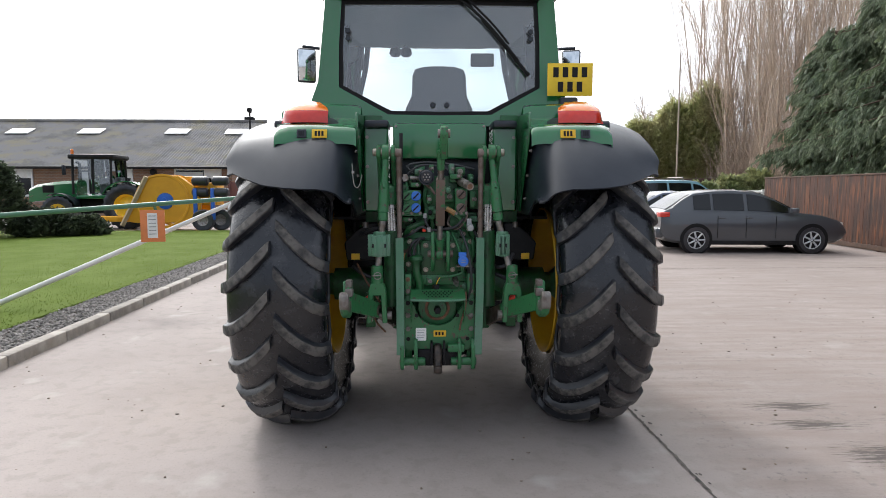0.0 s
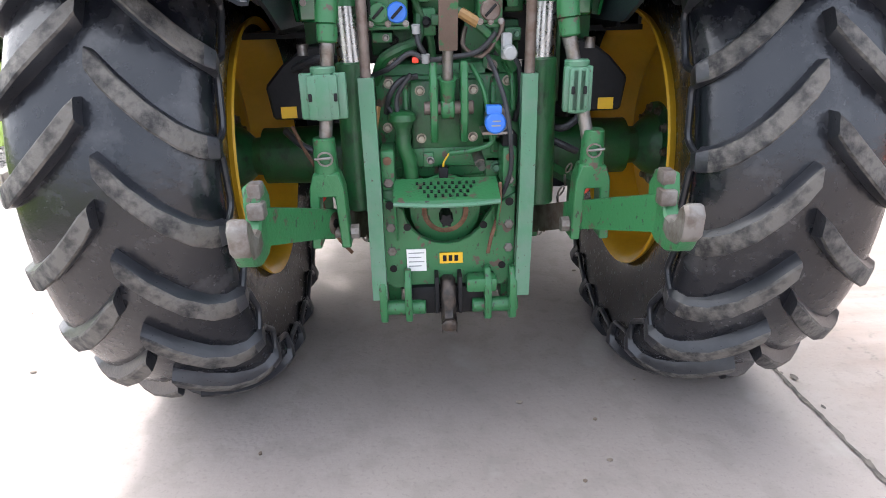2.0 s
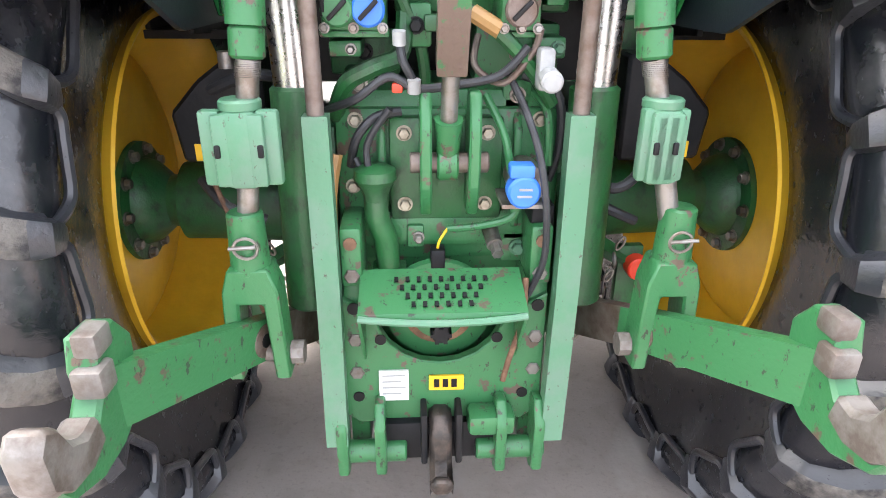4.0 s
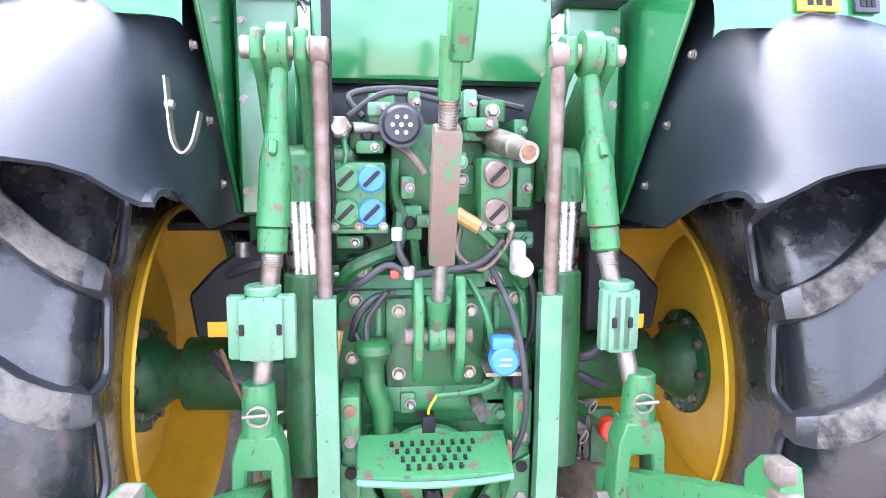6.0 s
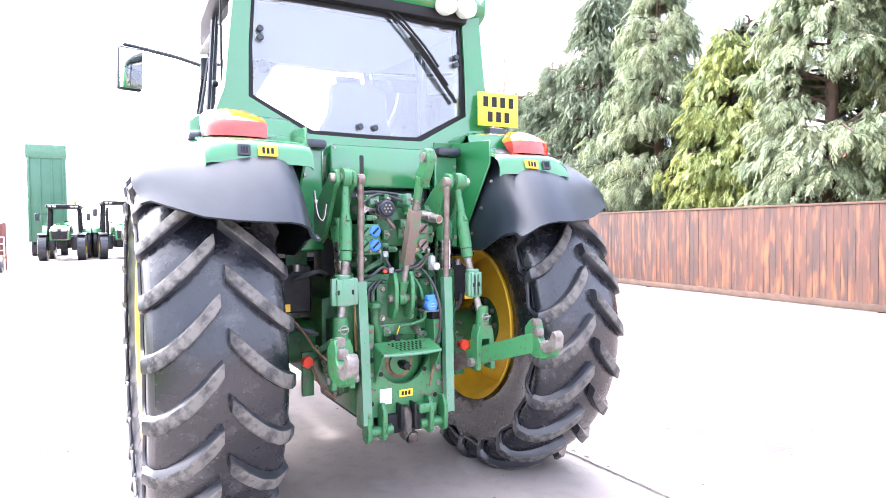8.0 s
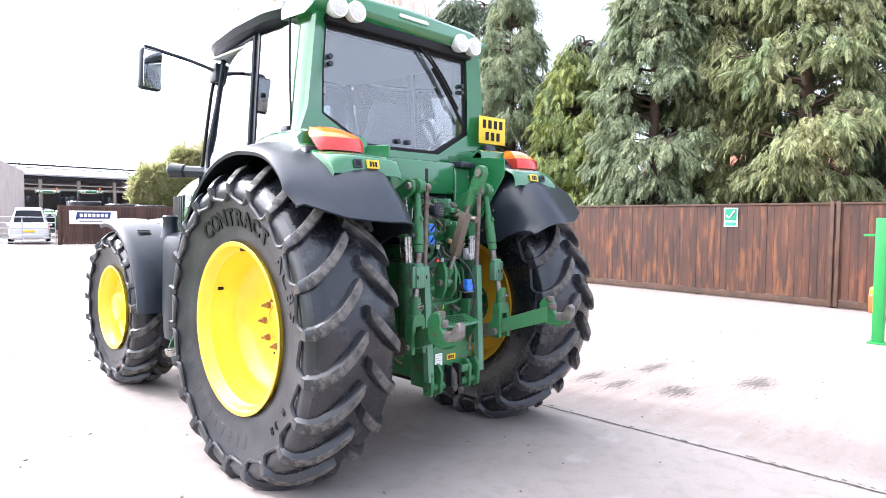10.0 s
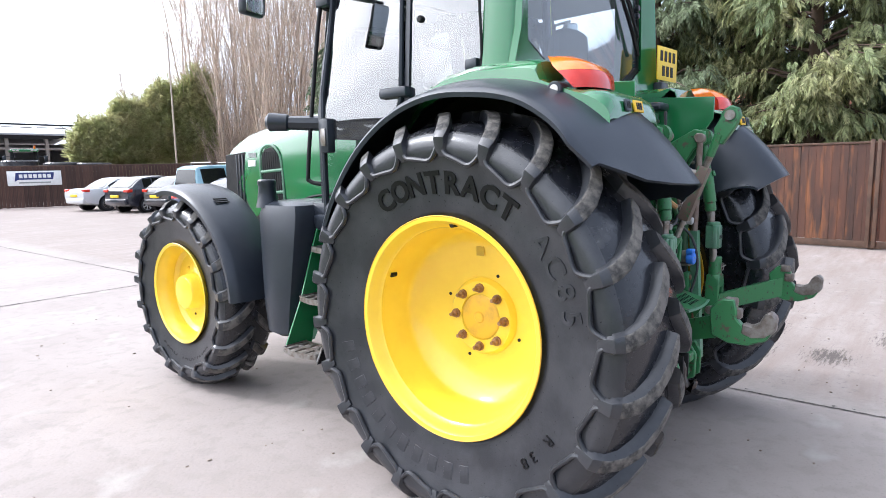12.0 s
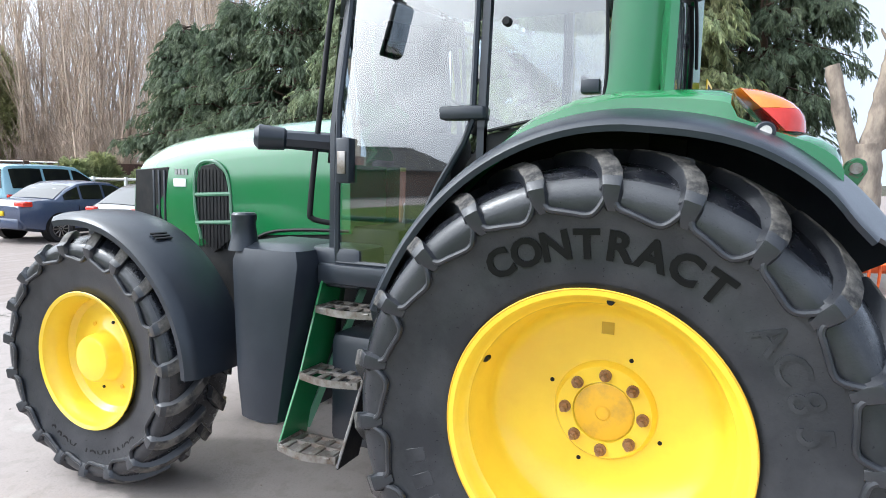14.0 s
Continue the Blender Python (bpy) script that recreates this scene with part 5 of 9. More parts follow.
        # ladder
        def lad(y, z):
            """Outward lean of the ladder by height."""
            q = (1.26 - z) / 0.8
            return 0.775 + 0.13 * q + 0.13 * q * q
        bm = bmesh.new()
        prism(bm, [(lad(0, 1.26) - 0.16, 1.26), (lad(0, 1.26) - 0.02, 1.27), (lad(0, 1.2), 1.20), (lad(0, 0.8), 0.8), (lad(0, 0.5), 0.49), (lad(0, 0.5) - 0.20, 0.49), (lad(0, 1.0) - 0.18, 0.9)], "y", 1.335, 1.347, 0.002)
        v = [p for p in bm.verts]
        for p in v:
            p.co.x = s * p.co.x
            p.co.y += (1.26 - p.co.z) * 0.09 - 0.035
        ladder = part("ladder", bm, GREEN, TRACTOR, "green ladder side with worn steel treads")
        bm = bmesh.new()
        prism(bm, [(lad(0, 1.26) - 0.16, 1.24), (lad(0, 1.26) - 0.02, 1.22), (lad(0, 1.2), 1.14), (lad(0, 0.8), 0.8), (lad(0, 0.48), 0.47), (lad(0, 0.48) - 0.16, 0.47)], "y", 1.0, 1.01, 0.002)
        for p in bm.verts:
            p.co.x = s * p.co.x
            p.co.y += (1.26 - p.co.z) * 0.10 - 0.03
        part("ladder_side", bm, DARK, ladder, "dark ladder side with a worn edge")
        bm = bmesh.new()
        tube(bm, [(s * (lad(0, z) + 0.003), 1.005 + (1.26 - z) * 0.10 - 0.03, z) for z in (1.2, 1.0, 0.8, 0.65, 0.48)], 0.007, n=6)
        part("worn_edge", bm, STEEL, ladder)
        bm = bmesh.new()
        for p, q in (((0.60, 1.16), (0.80, 0.52)),):
            rod(bm, (s * p[0], 1.20, p[1]), (s * q[0], 1.38, q[1]), 0.022, n=4)
        part("brace", bm, GREEN_PALE, ladder)
        for z in (0.51, 0.80, 1.09):
            ya, yb = 0.985 + (1.26 - z) * 0.10, 1.295 + (1.26 - z) * 0.09
            xo = lad(0, z) + 0.02
            bm = bmesh.new()
            bow = [(s * (xo - 0.17), ya, z), (s * xo, ya, z), (s * (xo + 0.035), (ya + yb) / 2, z), (s * xo, yb, z), (s * (xo - 0.17), yb, z)]
            t2 = smooth_path(bow[1:4], 5)
            loop = [Vector(bow[0])] + t2 + [Vector(bow[4])]
            loft(bm, [[p + Vector((0, 0, -0.016)) for p in loop], [p + Vector((0, 0, 0.016)) for p in loop]], thick=0.008)
            for k in range(4):
                y = ya + (yb - ya) * (k + 0.5) / 4
                block(bm, min(s * (xo - 0.17), s * (xo + 0.015)), max(s * (xo - 0.17), s * (xo + 0.015)), y - 0.016, y + 0.016, z + 0.002, z + 0.012, 0.003)
            for xx in (xo - 0.16, xo - 0.08):
                block(bm, s * xx - 0.008, s * xx + 0.008, ya, yb, z - 0.002, z + 0.014)
            part("tread", bm, STEEL, ladder, "worn bare steel tread")
    # dark exhaust and battery boxes seen behind the ladder
    bm = bmesh.new()
    block(bm, -0.77, -0.36, 0.72, 1.28, 0.44, 0.98, 0.05)
    part("battery_box", bm, PLASTIC, TRACTOR, "black plastic battery box")
    bm = bmesh.new()
    block(bm, 0.36, 0.77, 0.72, 1.28, 0.44, 0.98, 0.05)
    part("tool_box", bm, PLASTIC, TRACTOR, "black plastic tool box")
    # number plate on the right mudguard
    bm = bmesh.new()
    block(bm, -0.143, 0.143, -0.004, 0.004, -0.102, 0.102, 0.003)
    plate = part("number_plate", bm, PLATE_YELLOW, TRACTOR, "square yellow number plate")
    plate.matrix_basis = pose(0.824, -0.205, 2.172, 0, 0, -3)
    for z, xs in ((0.045, (-0.09, -0.03, 0.03, 0.09)), (-0.045, (-0.06, 0.0, 0.06))):
        for x in xs:
            bm = bmesh.new()
            block(bm, x - 0.017, x + 0.017, -0.007, -0.004, z - 0.031, z + 0.031)
            part("plate_mark", bm, BLACK_PRINT, plate, "plain dark bar")
    bm = bmesh.new()
    block(bm, 0.765, 0.88, -0.20, -0.14, 1.95, 2.065, 0.012)
    part("plate_bracket", bm, PLASTIC, TRACTOR)


body()


def rear_end():
    T = TRACTOR
    # panels under the rear window
    bm = bmesh.new()
    block(bm, -0.295, 0.285, -0.335, -0.08, 1.665, 1.885, 0.018)
    panel = part("rear_panel", bm, GREEN, T, "green rear cover panel")
    for x, z in ((-0.275, 1.865), (0.265, 1.865), (-0.275, 1.685), (0.265, 1.685)):
        bolt("panel_screw", (x, -0.335, z), (0, -1, 0), 0.006, 0.006, panel, STEEL)
    for s in (-1, 1):
        bm = bmesh.new()
        prism(bm, [(s * 0.325, 1.34), (s * 0.325, 1.86), (s * 0.475, 1.86), (s * 0.475, 1.34)], "y", -0.30, -0.08, 0.01)
        side_panel = part("side_panel", bm, GREEN, T, "green side panel beside the linkage")
        bm = bmesh.new()
        block(bm, s * 0.395 - 0.075, s * 0.395 + 0.075, -0.36, -0.10, 1.855, 1.90, 0.015)
        part("panel_cap", bm, PLASTIC, side_panel, "dark moulded cap")
        for z in (1.4, 1.62, 1.8):
            bolt("panel_screw", (s * 0.455, -0.30, z), (0, -1, 0), 0.008, 0.008, side_panel, STEEL)
    # solid near-black block that stands in for shade deep behind the valves
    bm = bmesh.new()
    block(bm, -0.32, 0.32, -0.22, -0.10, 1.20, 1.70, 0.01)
    part("valve_bay_shade", bm, DARK, T, "near-black block painting shade into the recess behind the valves")
    # rockshaft, lift arms, lift rods
    bm = bmesh.new()
    rod(bm, (-0.36, -0.30, 1.46), (0.36, -0.30, 1.46), 0.055, n=24)
    part("rockshaft", bm, GREEN_DULL, T, "green lift shaft")
    for s in (-1, 1):
        cx = -0.02 + s * 0.303
        for dx in (-0.04, 0.04):
            bm = bmesh.new()
            prism(bm, [(-0.28, 1.40), (-0.25, 1.52), (-0.44, 1.66), (-0.58, 1.735), (-0.635, 1.72), (-0.64, 1.665), (-0.58, 1.63), (-0.5, 1.50), (-0.4, 1.38)], "x", cx + dx - 0.012, cx + dx + 0.012, 0.005)
            part("lift_arm", bm, GREEN_WORN, T, "green forged lift arm")
        bm = bmesh.new()
        rod(bm, (cx - 0.075, -0.605, 1.69), (cx + 0.075, -0.605, 1.69), 0.022, n=16, bevel=0.004)
        part("lift_pin", bm, ZINC, T)
        # lift rod
        top, bot = Vector((cx, -0.615, 1.69)), Vector((-0.010 + s * 0.332, -0.65, 1.30))
        bm = bmesh.new()
        rod(bm, top + Vector((-0.018, 0, 0.0)), top + Vector((0.018, 0, 0)), 0.045, n=20)
        rod(bm, top - Vector((0, 0, 0.02)), top + (bot - top) * 0.42, 0.017, 0.021, n=16)
        rod(bm, top + (bot - top) * 0.42, top + (bot - top) * 0.55, 0.021, 0.030, n=16)
        rod(bm, top + (bot - top) * 0.55, bot + (top - bot) * 0.13, 0.030, 0.032, n=16)
        rod(bm, bot + (top - bot) * 0.13, bot, 0.029, n=16, bevel=0.005)
        rod(bm, bot + (top - bot) * 0.55 + Vector((0, -0.028, 0)), bot + (top - bot) * 0.48 + Vector((0, -0.036, 0)), 0.009, n=8, bevel=0.003)
        part("lift_rod", bm, GREEN_WORN, T, "chipped green lift rod")
        bm = bmesh.new()
        low = Vector((0.008 + s * 0.38, -0.655, 1.02))
        rod(bm, bot, low, 0.019, n=14)
        for k in range(8):
            p = bot + (low - bot) * (0.01 + 0.012 * k)
            rod(bm, p, p + Vector((0, 0, -0.002)), 0.0215, n=14)
        part("threaded_rod", bm, STEEL, T, "worn steel threaded rod")
        # adjusting sleeve
        bm = bmesh.new()
        sx = -0.008 + s * 0.352
        wide = 0.046 if s < 0 else 0.022
        block(bm, sx - 0.028, sx + 0.028, -0.70, -0.625, 1.095, 1.225, 0.012)
        sleeve = part("adjusting_sleeve", bm, GREEN_PALE, T, "green folded adjusting sleeve")
        for d in (-1, 1):
            bm = bmesh.new()
            block(bm, sx + d * wide - 0.018, sx + d * wide + 0.018, -0.69, -0.665, 1.10, 1.225, 0.006)
            part("sleeve_wing", bm, GREEN_PALE, sleeve)
            bm = bmesh.new()
            block(bm, sx + d * wide * 0.6 - 0.014, sx + d * wide * 0.6 + 0.014, -0.70, -0.66, 1.10, 1.22, 0.005)
            part("sleeve_rib", bm, GREEN_PALE, sleeve)
        bm = bmesh.new()
        rod(bm, (sx, -0.66, 1.22), (sx, -0.66, 1.24), 0.035, n=18, bevel=0.004)
        part("sleeve_collar", bm, GREEN_PALE, sleeve)
        for d in (-1, 1):
            bm = bmesh.new()
            block(bm, sx + d * wide * 0.75 - 0.005, sx + d * wide * 0.75 + 0.005, -0.704, -0.69, 1.15, 1.172, 0.003)
            part("slot", bm, BLACK_PRINT, T)
        # fork at the lower end
        bm = bmesh.new()
        fx = 0.014 + s * 0.389
        rod(bm, (fx, -0.66, 1.045), (fx, -0.66, 0.93), 0.032, 0.036, n=16, bevel=0.004)
        prism(bm, [(fx - 0.036, 0.945), (fx + 0.036, 0.945), (fx + 0.05, 0.90), (fx + 0.058, 0.715), (fx + 0.03, 0.715), (fx + 0.022, 0.875), (fx - 0.022, 0.875), (fx - 0.03, 0.715), (fx - 0.058, 0.715), (fx - 0.05, 0.90)], "y", -0.695, -0.625, 0.004)
        part("rod_fork", bm, GREEN_WORN, T, "chipped green forked rod end")
        bm = bmesh.new()
        tube(bm, [(fx + 0.021 * math.cos(a) - 0.005 * s, -0.70, 0.99 + 0.019 * math.sin(a)) for a in [k * math.pi / 4 for k in range(9)]], 0.003, n=6)
        rod(bm, (fx - 0.024, -0.70, 0.99), (fx + 0.024, -0.705, 0.995), 0.004, n=8)
        part("linch_pin", bm, STEEL, T, "steel linch pin")
        # lift cylinder
        bm = bmesh.new()
        lx = -0.012 + s * 0.274
        rod(bm, (lx + s * 0.018, -0.49, 1.42), (lx + s * 0.010, -0.50, 1.20), 0.039, n=28)
        part("cylinder_rod", bm, CHROME, T, "polished chrome cylinder rod")
        bm = bmesh.new()
        rod(bm, (lx + s * 0.010, -0.50, 1.235), (lx + s * 0.014, -0.51, 0.78), 0.048, n=24, bevel=0.006)
        part("cylinder_barrel", bm, GREEN_DULL, T, "green hydraulic cylinder")
        bm = bmesh.new()
        rod(bm, (lx + s * 0.018 - 0.03, -0.47, 1.455), (lx + s * 0.018 + 0.03, -0.47, 1.455), 0.054, n=20, bevel=0.006)
        rod(bm, (lx + s * 0.018, -0.48, 1.46), (lx + s * 0.017, -0.49, 1.385), 0.047, 0.043, n=20)
        part("cylinder_eye", bm, GREEN_WORN, T)
        # slim draw rod and square pick-up bar
        bx = -0.248 if s < 0 else 0.222
        bm = bmesh.new()
        rod(bm, (bx, -0.615, 1.68), (bx, -0.60, 1.19), 0.0155, n=14)
        rod(bm, (bx - 0.018, -0.615, 1.685), (bx + 0.018, -0.615, 1.685), 0.026, n=18, bevel=0.004)
        part("draw_rod", bm, BROWN_STEEL, T, "brown steel draw rod")
        bm = bmesh.new()
        b2 = bx - s * 0.004
        corners = ((-1, -1), (1, -1), (1, 1), (-1, 1))
        loft(bm, [[(x + a * 0.0225, y + b * 0.02, z) for a, b in corners] for x, y, z in ((bx, -0.60, 1.20), (b2, -0.62, 0.86), (b2 - 0.012 * (s > 0), -0.645, 0.52))], close=True, cap=True)
        part("pickup_bar", bm, GREEN_PALE, T, "pale green square pick-up bar")
        # lower link with hook end
        bm = bmesh.new()
        A, B = Vector((s * 0.355, -0.60, 0.765)), Vector((s * 0.502, -0.98, 0.895))
        way = (B - A).normalized()
        side_v = Vector((way.y, -way.x, 0)).normalized() * 0.016
        rows = []
        for P, h in ((A, 0.043), (A + (B - A) * 0.5, 0.047), (B, 0.05)):
            rows.append([P + side_v + Vector((0, 0, h)), P - side_v + Vector((0, 0, h)), P - side_v - Vector((0, 0, h)), P + side_v - Vector((0, 0, h))])
        loft(bm, rows, close=True, cap=True)
        link = part("lower_link", bm, GREEN_WORN, T, "chipped green lower link arm")
        bm = bmesh.new()
        C = Vector((s * 0.22, -0.20, 0.60))
        rows = [[P + side_v * 0.9 + Vector((0, 0, h)), P - side_v * 0.9 + Vector((0, 0, h)), P - side_v * 0.9 - Vector((0, 0, h)), P + side_v * 0.9 - Vector((0, 0, h))] for P, h in ((C, 0.05), (A + way * 0.03, 0.045))]
        loft(bm, rows, close=True, cap=True)
        part("link_bar", bm, BROWN_STEEL, link, "dark steel link bar")
        bm = bmesh.new()
        p = A + way * 0.07
        rod(bm, p - side_v.normalized() * 0.0185, p + side_v.normalized() * 0.0185, 0.034, n=20)
        part("worn_patch", bm, BROWN_STEEL, link, "bare worn steel round the hole")
        bm = bmesh.new()
        rod(bm, p - side_v.normalized() * 0.02, p + side_v.normalized() * 0.02, 0.014, n=16)
        part("link_hole", bm, BLACK_PRINT, link)
        bm = bmesh.new()
        prism(bm, [(-0.92, 0.865), (-0.91, 1.0), (-0.955, 1.055), (-1.02, 1.06), (-1.035, 1.0), (-1.03, 0.965), (-1.06, 0.93), (-1.10, 0.925), (-1.135, 0.945), (-1.15, 0.99), (-1.175, 1.015), (-1.2, 0.995), (-1.2, 0.93), (-1.16, 0.865), (-1.08, 0.83), (-1.0, 0.83)], "x", s * 0.505 - 0.02, s * 0.505 + 0.02, 0.006)
        trim = Matrix.Translation((0, -0.92, 0.822)) @ Matrix.Diagonal((1, 0.86, 0.8, 1)) @ Matrix.Translation((0, 0.92, -0.83))
        bmesh.ops.transform(bm, matrix=trim, verts=bm.verts)
        part("hook_end", bm, GREEN_WORN, link, "chipped green claw hook")
        bm = bmesh.new()
        block(bm, s * 0.497 - 0.017, s * 0.497 + 0.017, -1.03, -0.975, 1.02, 1.066, 0.008)
        block(bm, s * 0.495 - 0.021, s * 0.495 + 0.021, -1.05, -1.0, 0.96, 1.012, 0.008)
        prism(bm, [(-1.06, 0.945), (-1.10, 0.937), (-1.13, 0.955), (-1.15, 1.0), (-1.18, 1.02), (-1.205, 0.99), (-1.2, 0.92), (-1.16, 0.88), (-1.10, 0.87), (-1.05, 0.89)], "x", s * 0.505 - 0.023, s * 0.505 + 0.023, 0.008)
        bmesh.ops.transform(bm, matrix=trim, verts=bm.verts)
        part("hook_jaw", bm, JAW_STEEL, link, "worn bare steel hook jaw")
        bm = bmesh.new()
        rod(bm, (fx - 0.072, -0.66, 0.755), (fx + 0.072, -0.66, 0.755), 0.017, n=14, bevel=0.003)
        rod(bm, (fx - s * 0.082, -0.66, 0.755), (fx - s * 0.058, -0.66, 0.755), 0.024, n=8)
        part("fork_pin", bm, JAW_STEEL, T)
        # stabiliser and draft brackets
        bm = bmesh.new()
        block(bm, s * 0.27 - 0.03, s * 0.27 + 0.03, -0.42, -0.22, 0.62, 0.98, 0.01)
        rod(bm, (s * 0.30, -0.36, 0.88), (s * 0.43, -0.36, 0.80), 0.022, n=4)
        block(bm, s * 0.44 - 0.03, s * 0.44 + 0.03, -0.37, -0.345, 0.62, 0.84, 0.004)
        part("stabiliser_bracket", bm, GREEN_DULL, T, "green stabiliser bracket")
        bm = bmesh.new()
        rod(bm, (s * 0.45, -0.37, 0.795), (s * 0.45, -0.41, 0.795), 0.028, n=20, bevel=0.004)
        part("red_cap", bm, RED_CAP, T, "round red cap")
        # black shield over the axle
        bm = bmesh.new()
        prism(bm, [(s * 0.40, 1.03), (s * 0.40, 1.27), (s * 0.47, 1.265), (s * 0.54, 1.215), (s * 0.605, 1.145), (s * 0.59, 1.035)], "y", -0.31, -0.14, 0.008)
        shield = part("axle_shield", bm, DARK, T, "black folded axle shield")
        bm = bmesh.new()
        block(bm, s * 0.535 - 0.026, s * 0.535 + 0.026, -0.315, -0.3105, 1.04, 1.078)
        part("warning_sticker", bm, LABEL_YELLOW, shield)
        bm = bmesh.new()
        rod(bm, (s * 0.47, -0.30, 1.24), (s * 0.47, -0.30, 1.275), 0.02, n=12)
        part("hose_fitting", bm, STEEL, T)
    # main casting
    bm = bmesh.new()
    block(bm, -0.225, 0.215, -0.46, -0.10, 0.50, 1.225, 0.025)
    block(bm, -0.235, 0.225, -0.475, -0.40, 0.86, 1.19, 0.02)
    block(bm, -0.19, 0.18, -0.50, -0.44, 0.90, 0.985, 0.02)
    part("rear_casting", bm, GREEN_WORN, T, "green cast rear housing with chipped paint")
    bm = bmesh.new()
    block(bm, -0.125, 0.10, -0.505, -0.47, 0.965, 1.175, 0.008)
    bracket = part("top_link_bracket", bm, GREEN_DULL, T, "green bolted top link bracket")
    bm = bmesh.new()
    for x in (-0.055, 0.035):
        prism(bm, [(-0.50, 1.00), (-0.50, 1.18), (-0.535, 1.235), (-0.575, 1.235), (-0.60, 1.17), (-0.595, 1.06), (-0.56, 0.995)], "x", x - 0.011, x + 0.011, 0.004)
    part("cheek_plate", bm, GREEN_WORN, bracket, "worn green cheek plates")
    bm = bmesh.new()
    rod(bm, (-0.085, -0.555, 1.10), (0.065, -0.555, 1.10), 0.02, n=16, bevel=0.003)
    part("bracket_pin", bm, BROWN_STEEL, bracket)
    for x, z in ((-0.095, 1.145), (0.068, 1.145), (-0.095, 1.0), (0.066, 1.0), (-0.19, 1.165), (0.175, 1.165), (-0.20, 1.03), (-0.205, 0.80), (0.165, 0.80)):
        bolt("housing_bolt", (x, -0.503 if abs(x) < 0.12 else -0.475, z), (0, -1, 0), 0.0115, 0.016, bracket)
    # top link leaning back, hook end up
    link_pts = [Vector((-0.014, -0.555, 1.10)), Vector((-0.012, -0.665, 1.50)), Vector((-0.01, -0.79, 1.735))]
    bm = bmesh.new()
    a, b = link_pts[0], link_pts[2]
    d = (b - a)
    at = lambda f: a + d * f
    rod(bm, at(0.28), at(0.69), 0.036, n=4, turn=math.pi / 4, bevel=0.004)
    top_link = part("top_link", bm, material("flaking_green_over_rust", (0.035, 0.15, 0.055), 0.6, second=(0.13, 0.09, 0.07), scale=30, amount=1.0, bump=0.3, spread=(0.39, 0.45)), T, "rusty top link with flaking green paint")
    bm = bmesh.new()
    rod(bm, at(0.02), at(0.14), 0.021, 0.026, n=14)
    rod(bm, at(0.0) + Vector((-0.02, 0, 0)), at(0.0) + Vector((0.02, 0, 0)), 0.034, n=20, bevel=0.004)
    part("link_end", bm, GREEN_WORN, top_link)
    bm = bmesh.new()
    rod(bm, at(0.12), at(0.33), 0.0155, n=14)
    part("link_thread", bm, STEEL, top_link, "bare steel thread")
    bm = bmesh.new()
    rod(bm, at(0.67), at(0.78), 0.0155, n=14)
    for k in range(12):
        rod(bm, at(0.68 + 0.008 * k), at(0.683 + 0.008 * k), 0.0185, n=14)
    part("link_thread", bm, STEEL, top_link, "bare steel thread")
    bm = bmesh.new()
    rod(bm, at(0.77), at(0.93), 0.02, 0.022, n=8)
    prism(bm, [(-0.755, 1.66), (-0.79, 1.64), (-0.84, 1.71), (-0.87, 1.77), (-0.86, 1.81), (-0.825, 1.825), (-0.79, 1.805), (-0.775, 1.76), (-0.75, 1.72)], "x", -0.018, 0.024, 0.006)
    part("link_hook", bm, GREEN_WORN, top_link, "chipped green hook end")
    bm = bmesh.new()
    rod(bm, (-0.03, -0.825, 1.778), (0.036, -0.825, 1.778), 0.024, n=18)
    part("link_bush", bm, STEEL, top_link)
    # oil filler, plug socket, pump parts
    bm = bmesh.new()
    lathe(bm, [(0.042, 0.001), (0.040, 0.026), (0.032, 0.040), (0.014, 0.042), (0.0, 0.032), (-0.02, 0.024), (-0.05, 0.022)], centre=(-0.152, -0.535, 1.05), n=24, axis="z")
    tube(bm, [(-0.152, -0.535, 1.02), (-0.15, -0.535, 0.98), (-0.135, -0.53, 0.93), (-0.132, -0.525, 0.86)], 0.024, n=14)
    block(bm, -0.165, -0.095, -0.56, -0.49, 0.855, 0.87, 0.004)
    part("oil_filler", bm, GREEN_DULL, T, "green oil filler pipe with a domed cap")
    bm = bmesh.new()
    block(bm, 0.085, 0.175, -0.62, -0.52, 1.028, 1.036)
    rod(bm, (0.135, -0.52, 1.068), (0.135, -0.60, 1.068), 0.036, n=24)
    socket = part("trailer_socket", bm, STEEL, T, "round socket on a bare steel bracket")
    bm = bmesh.new()
    rod(bm, (0.122, -0.60, 1.064), (0.122, -0.638, 1.064), 0.031, n=28, bevel=0.005)
    block(bm, 0.095, 0.14, -0.635, -0.60, 1.09, 1.115, 0.004)
    part("socket_cap", bm, BLUE, socket, "blue hinged socket cap")
    for k in range(2):
        bm = bmesh.new()
        block(bm, 0.109 + 0.003 * k, 0.136, -0.640, -0.638, 1.056 + 0.013 * k, 1.060 + 0.013 * k)
        part("cap_print", bm, GREY_PRINT, socket)
    bm = bmesh.new()
    block(bm, 0.15, 0.195, -0.58, -0.50, 0.95, 1.02, 0.006)
    part("switch_box", bm, DARK, T)
    # hydraulic couplers
    for x0, x1, z0, z1, cols in ((-0.235, -0.122, 1.335, 1.475, ((-0.205, GREEN_WORN), (-0.152, BLUE))), (0.078, 0.150, 1.335, 1.485, ((0.113, BROWN_STEEL),))):
        bm = bmesh.new()
        block(bm, x0, x1, -0.55, -0.42, z0, z1, 0.008)
        block(bm, x0 - 0.005, x1 + 0.005, -0.54, -0.45, z0 - 0.012, z0, 0.004)
        blk = part("coupler_block", bm, GREEN_WORN, T, "green hydraulic coupler block")
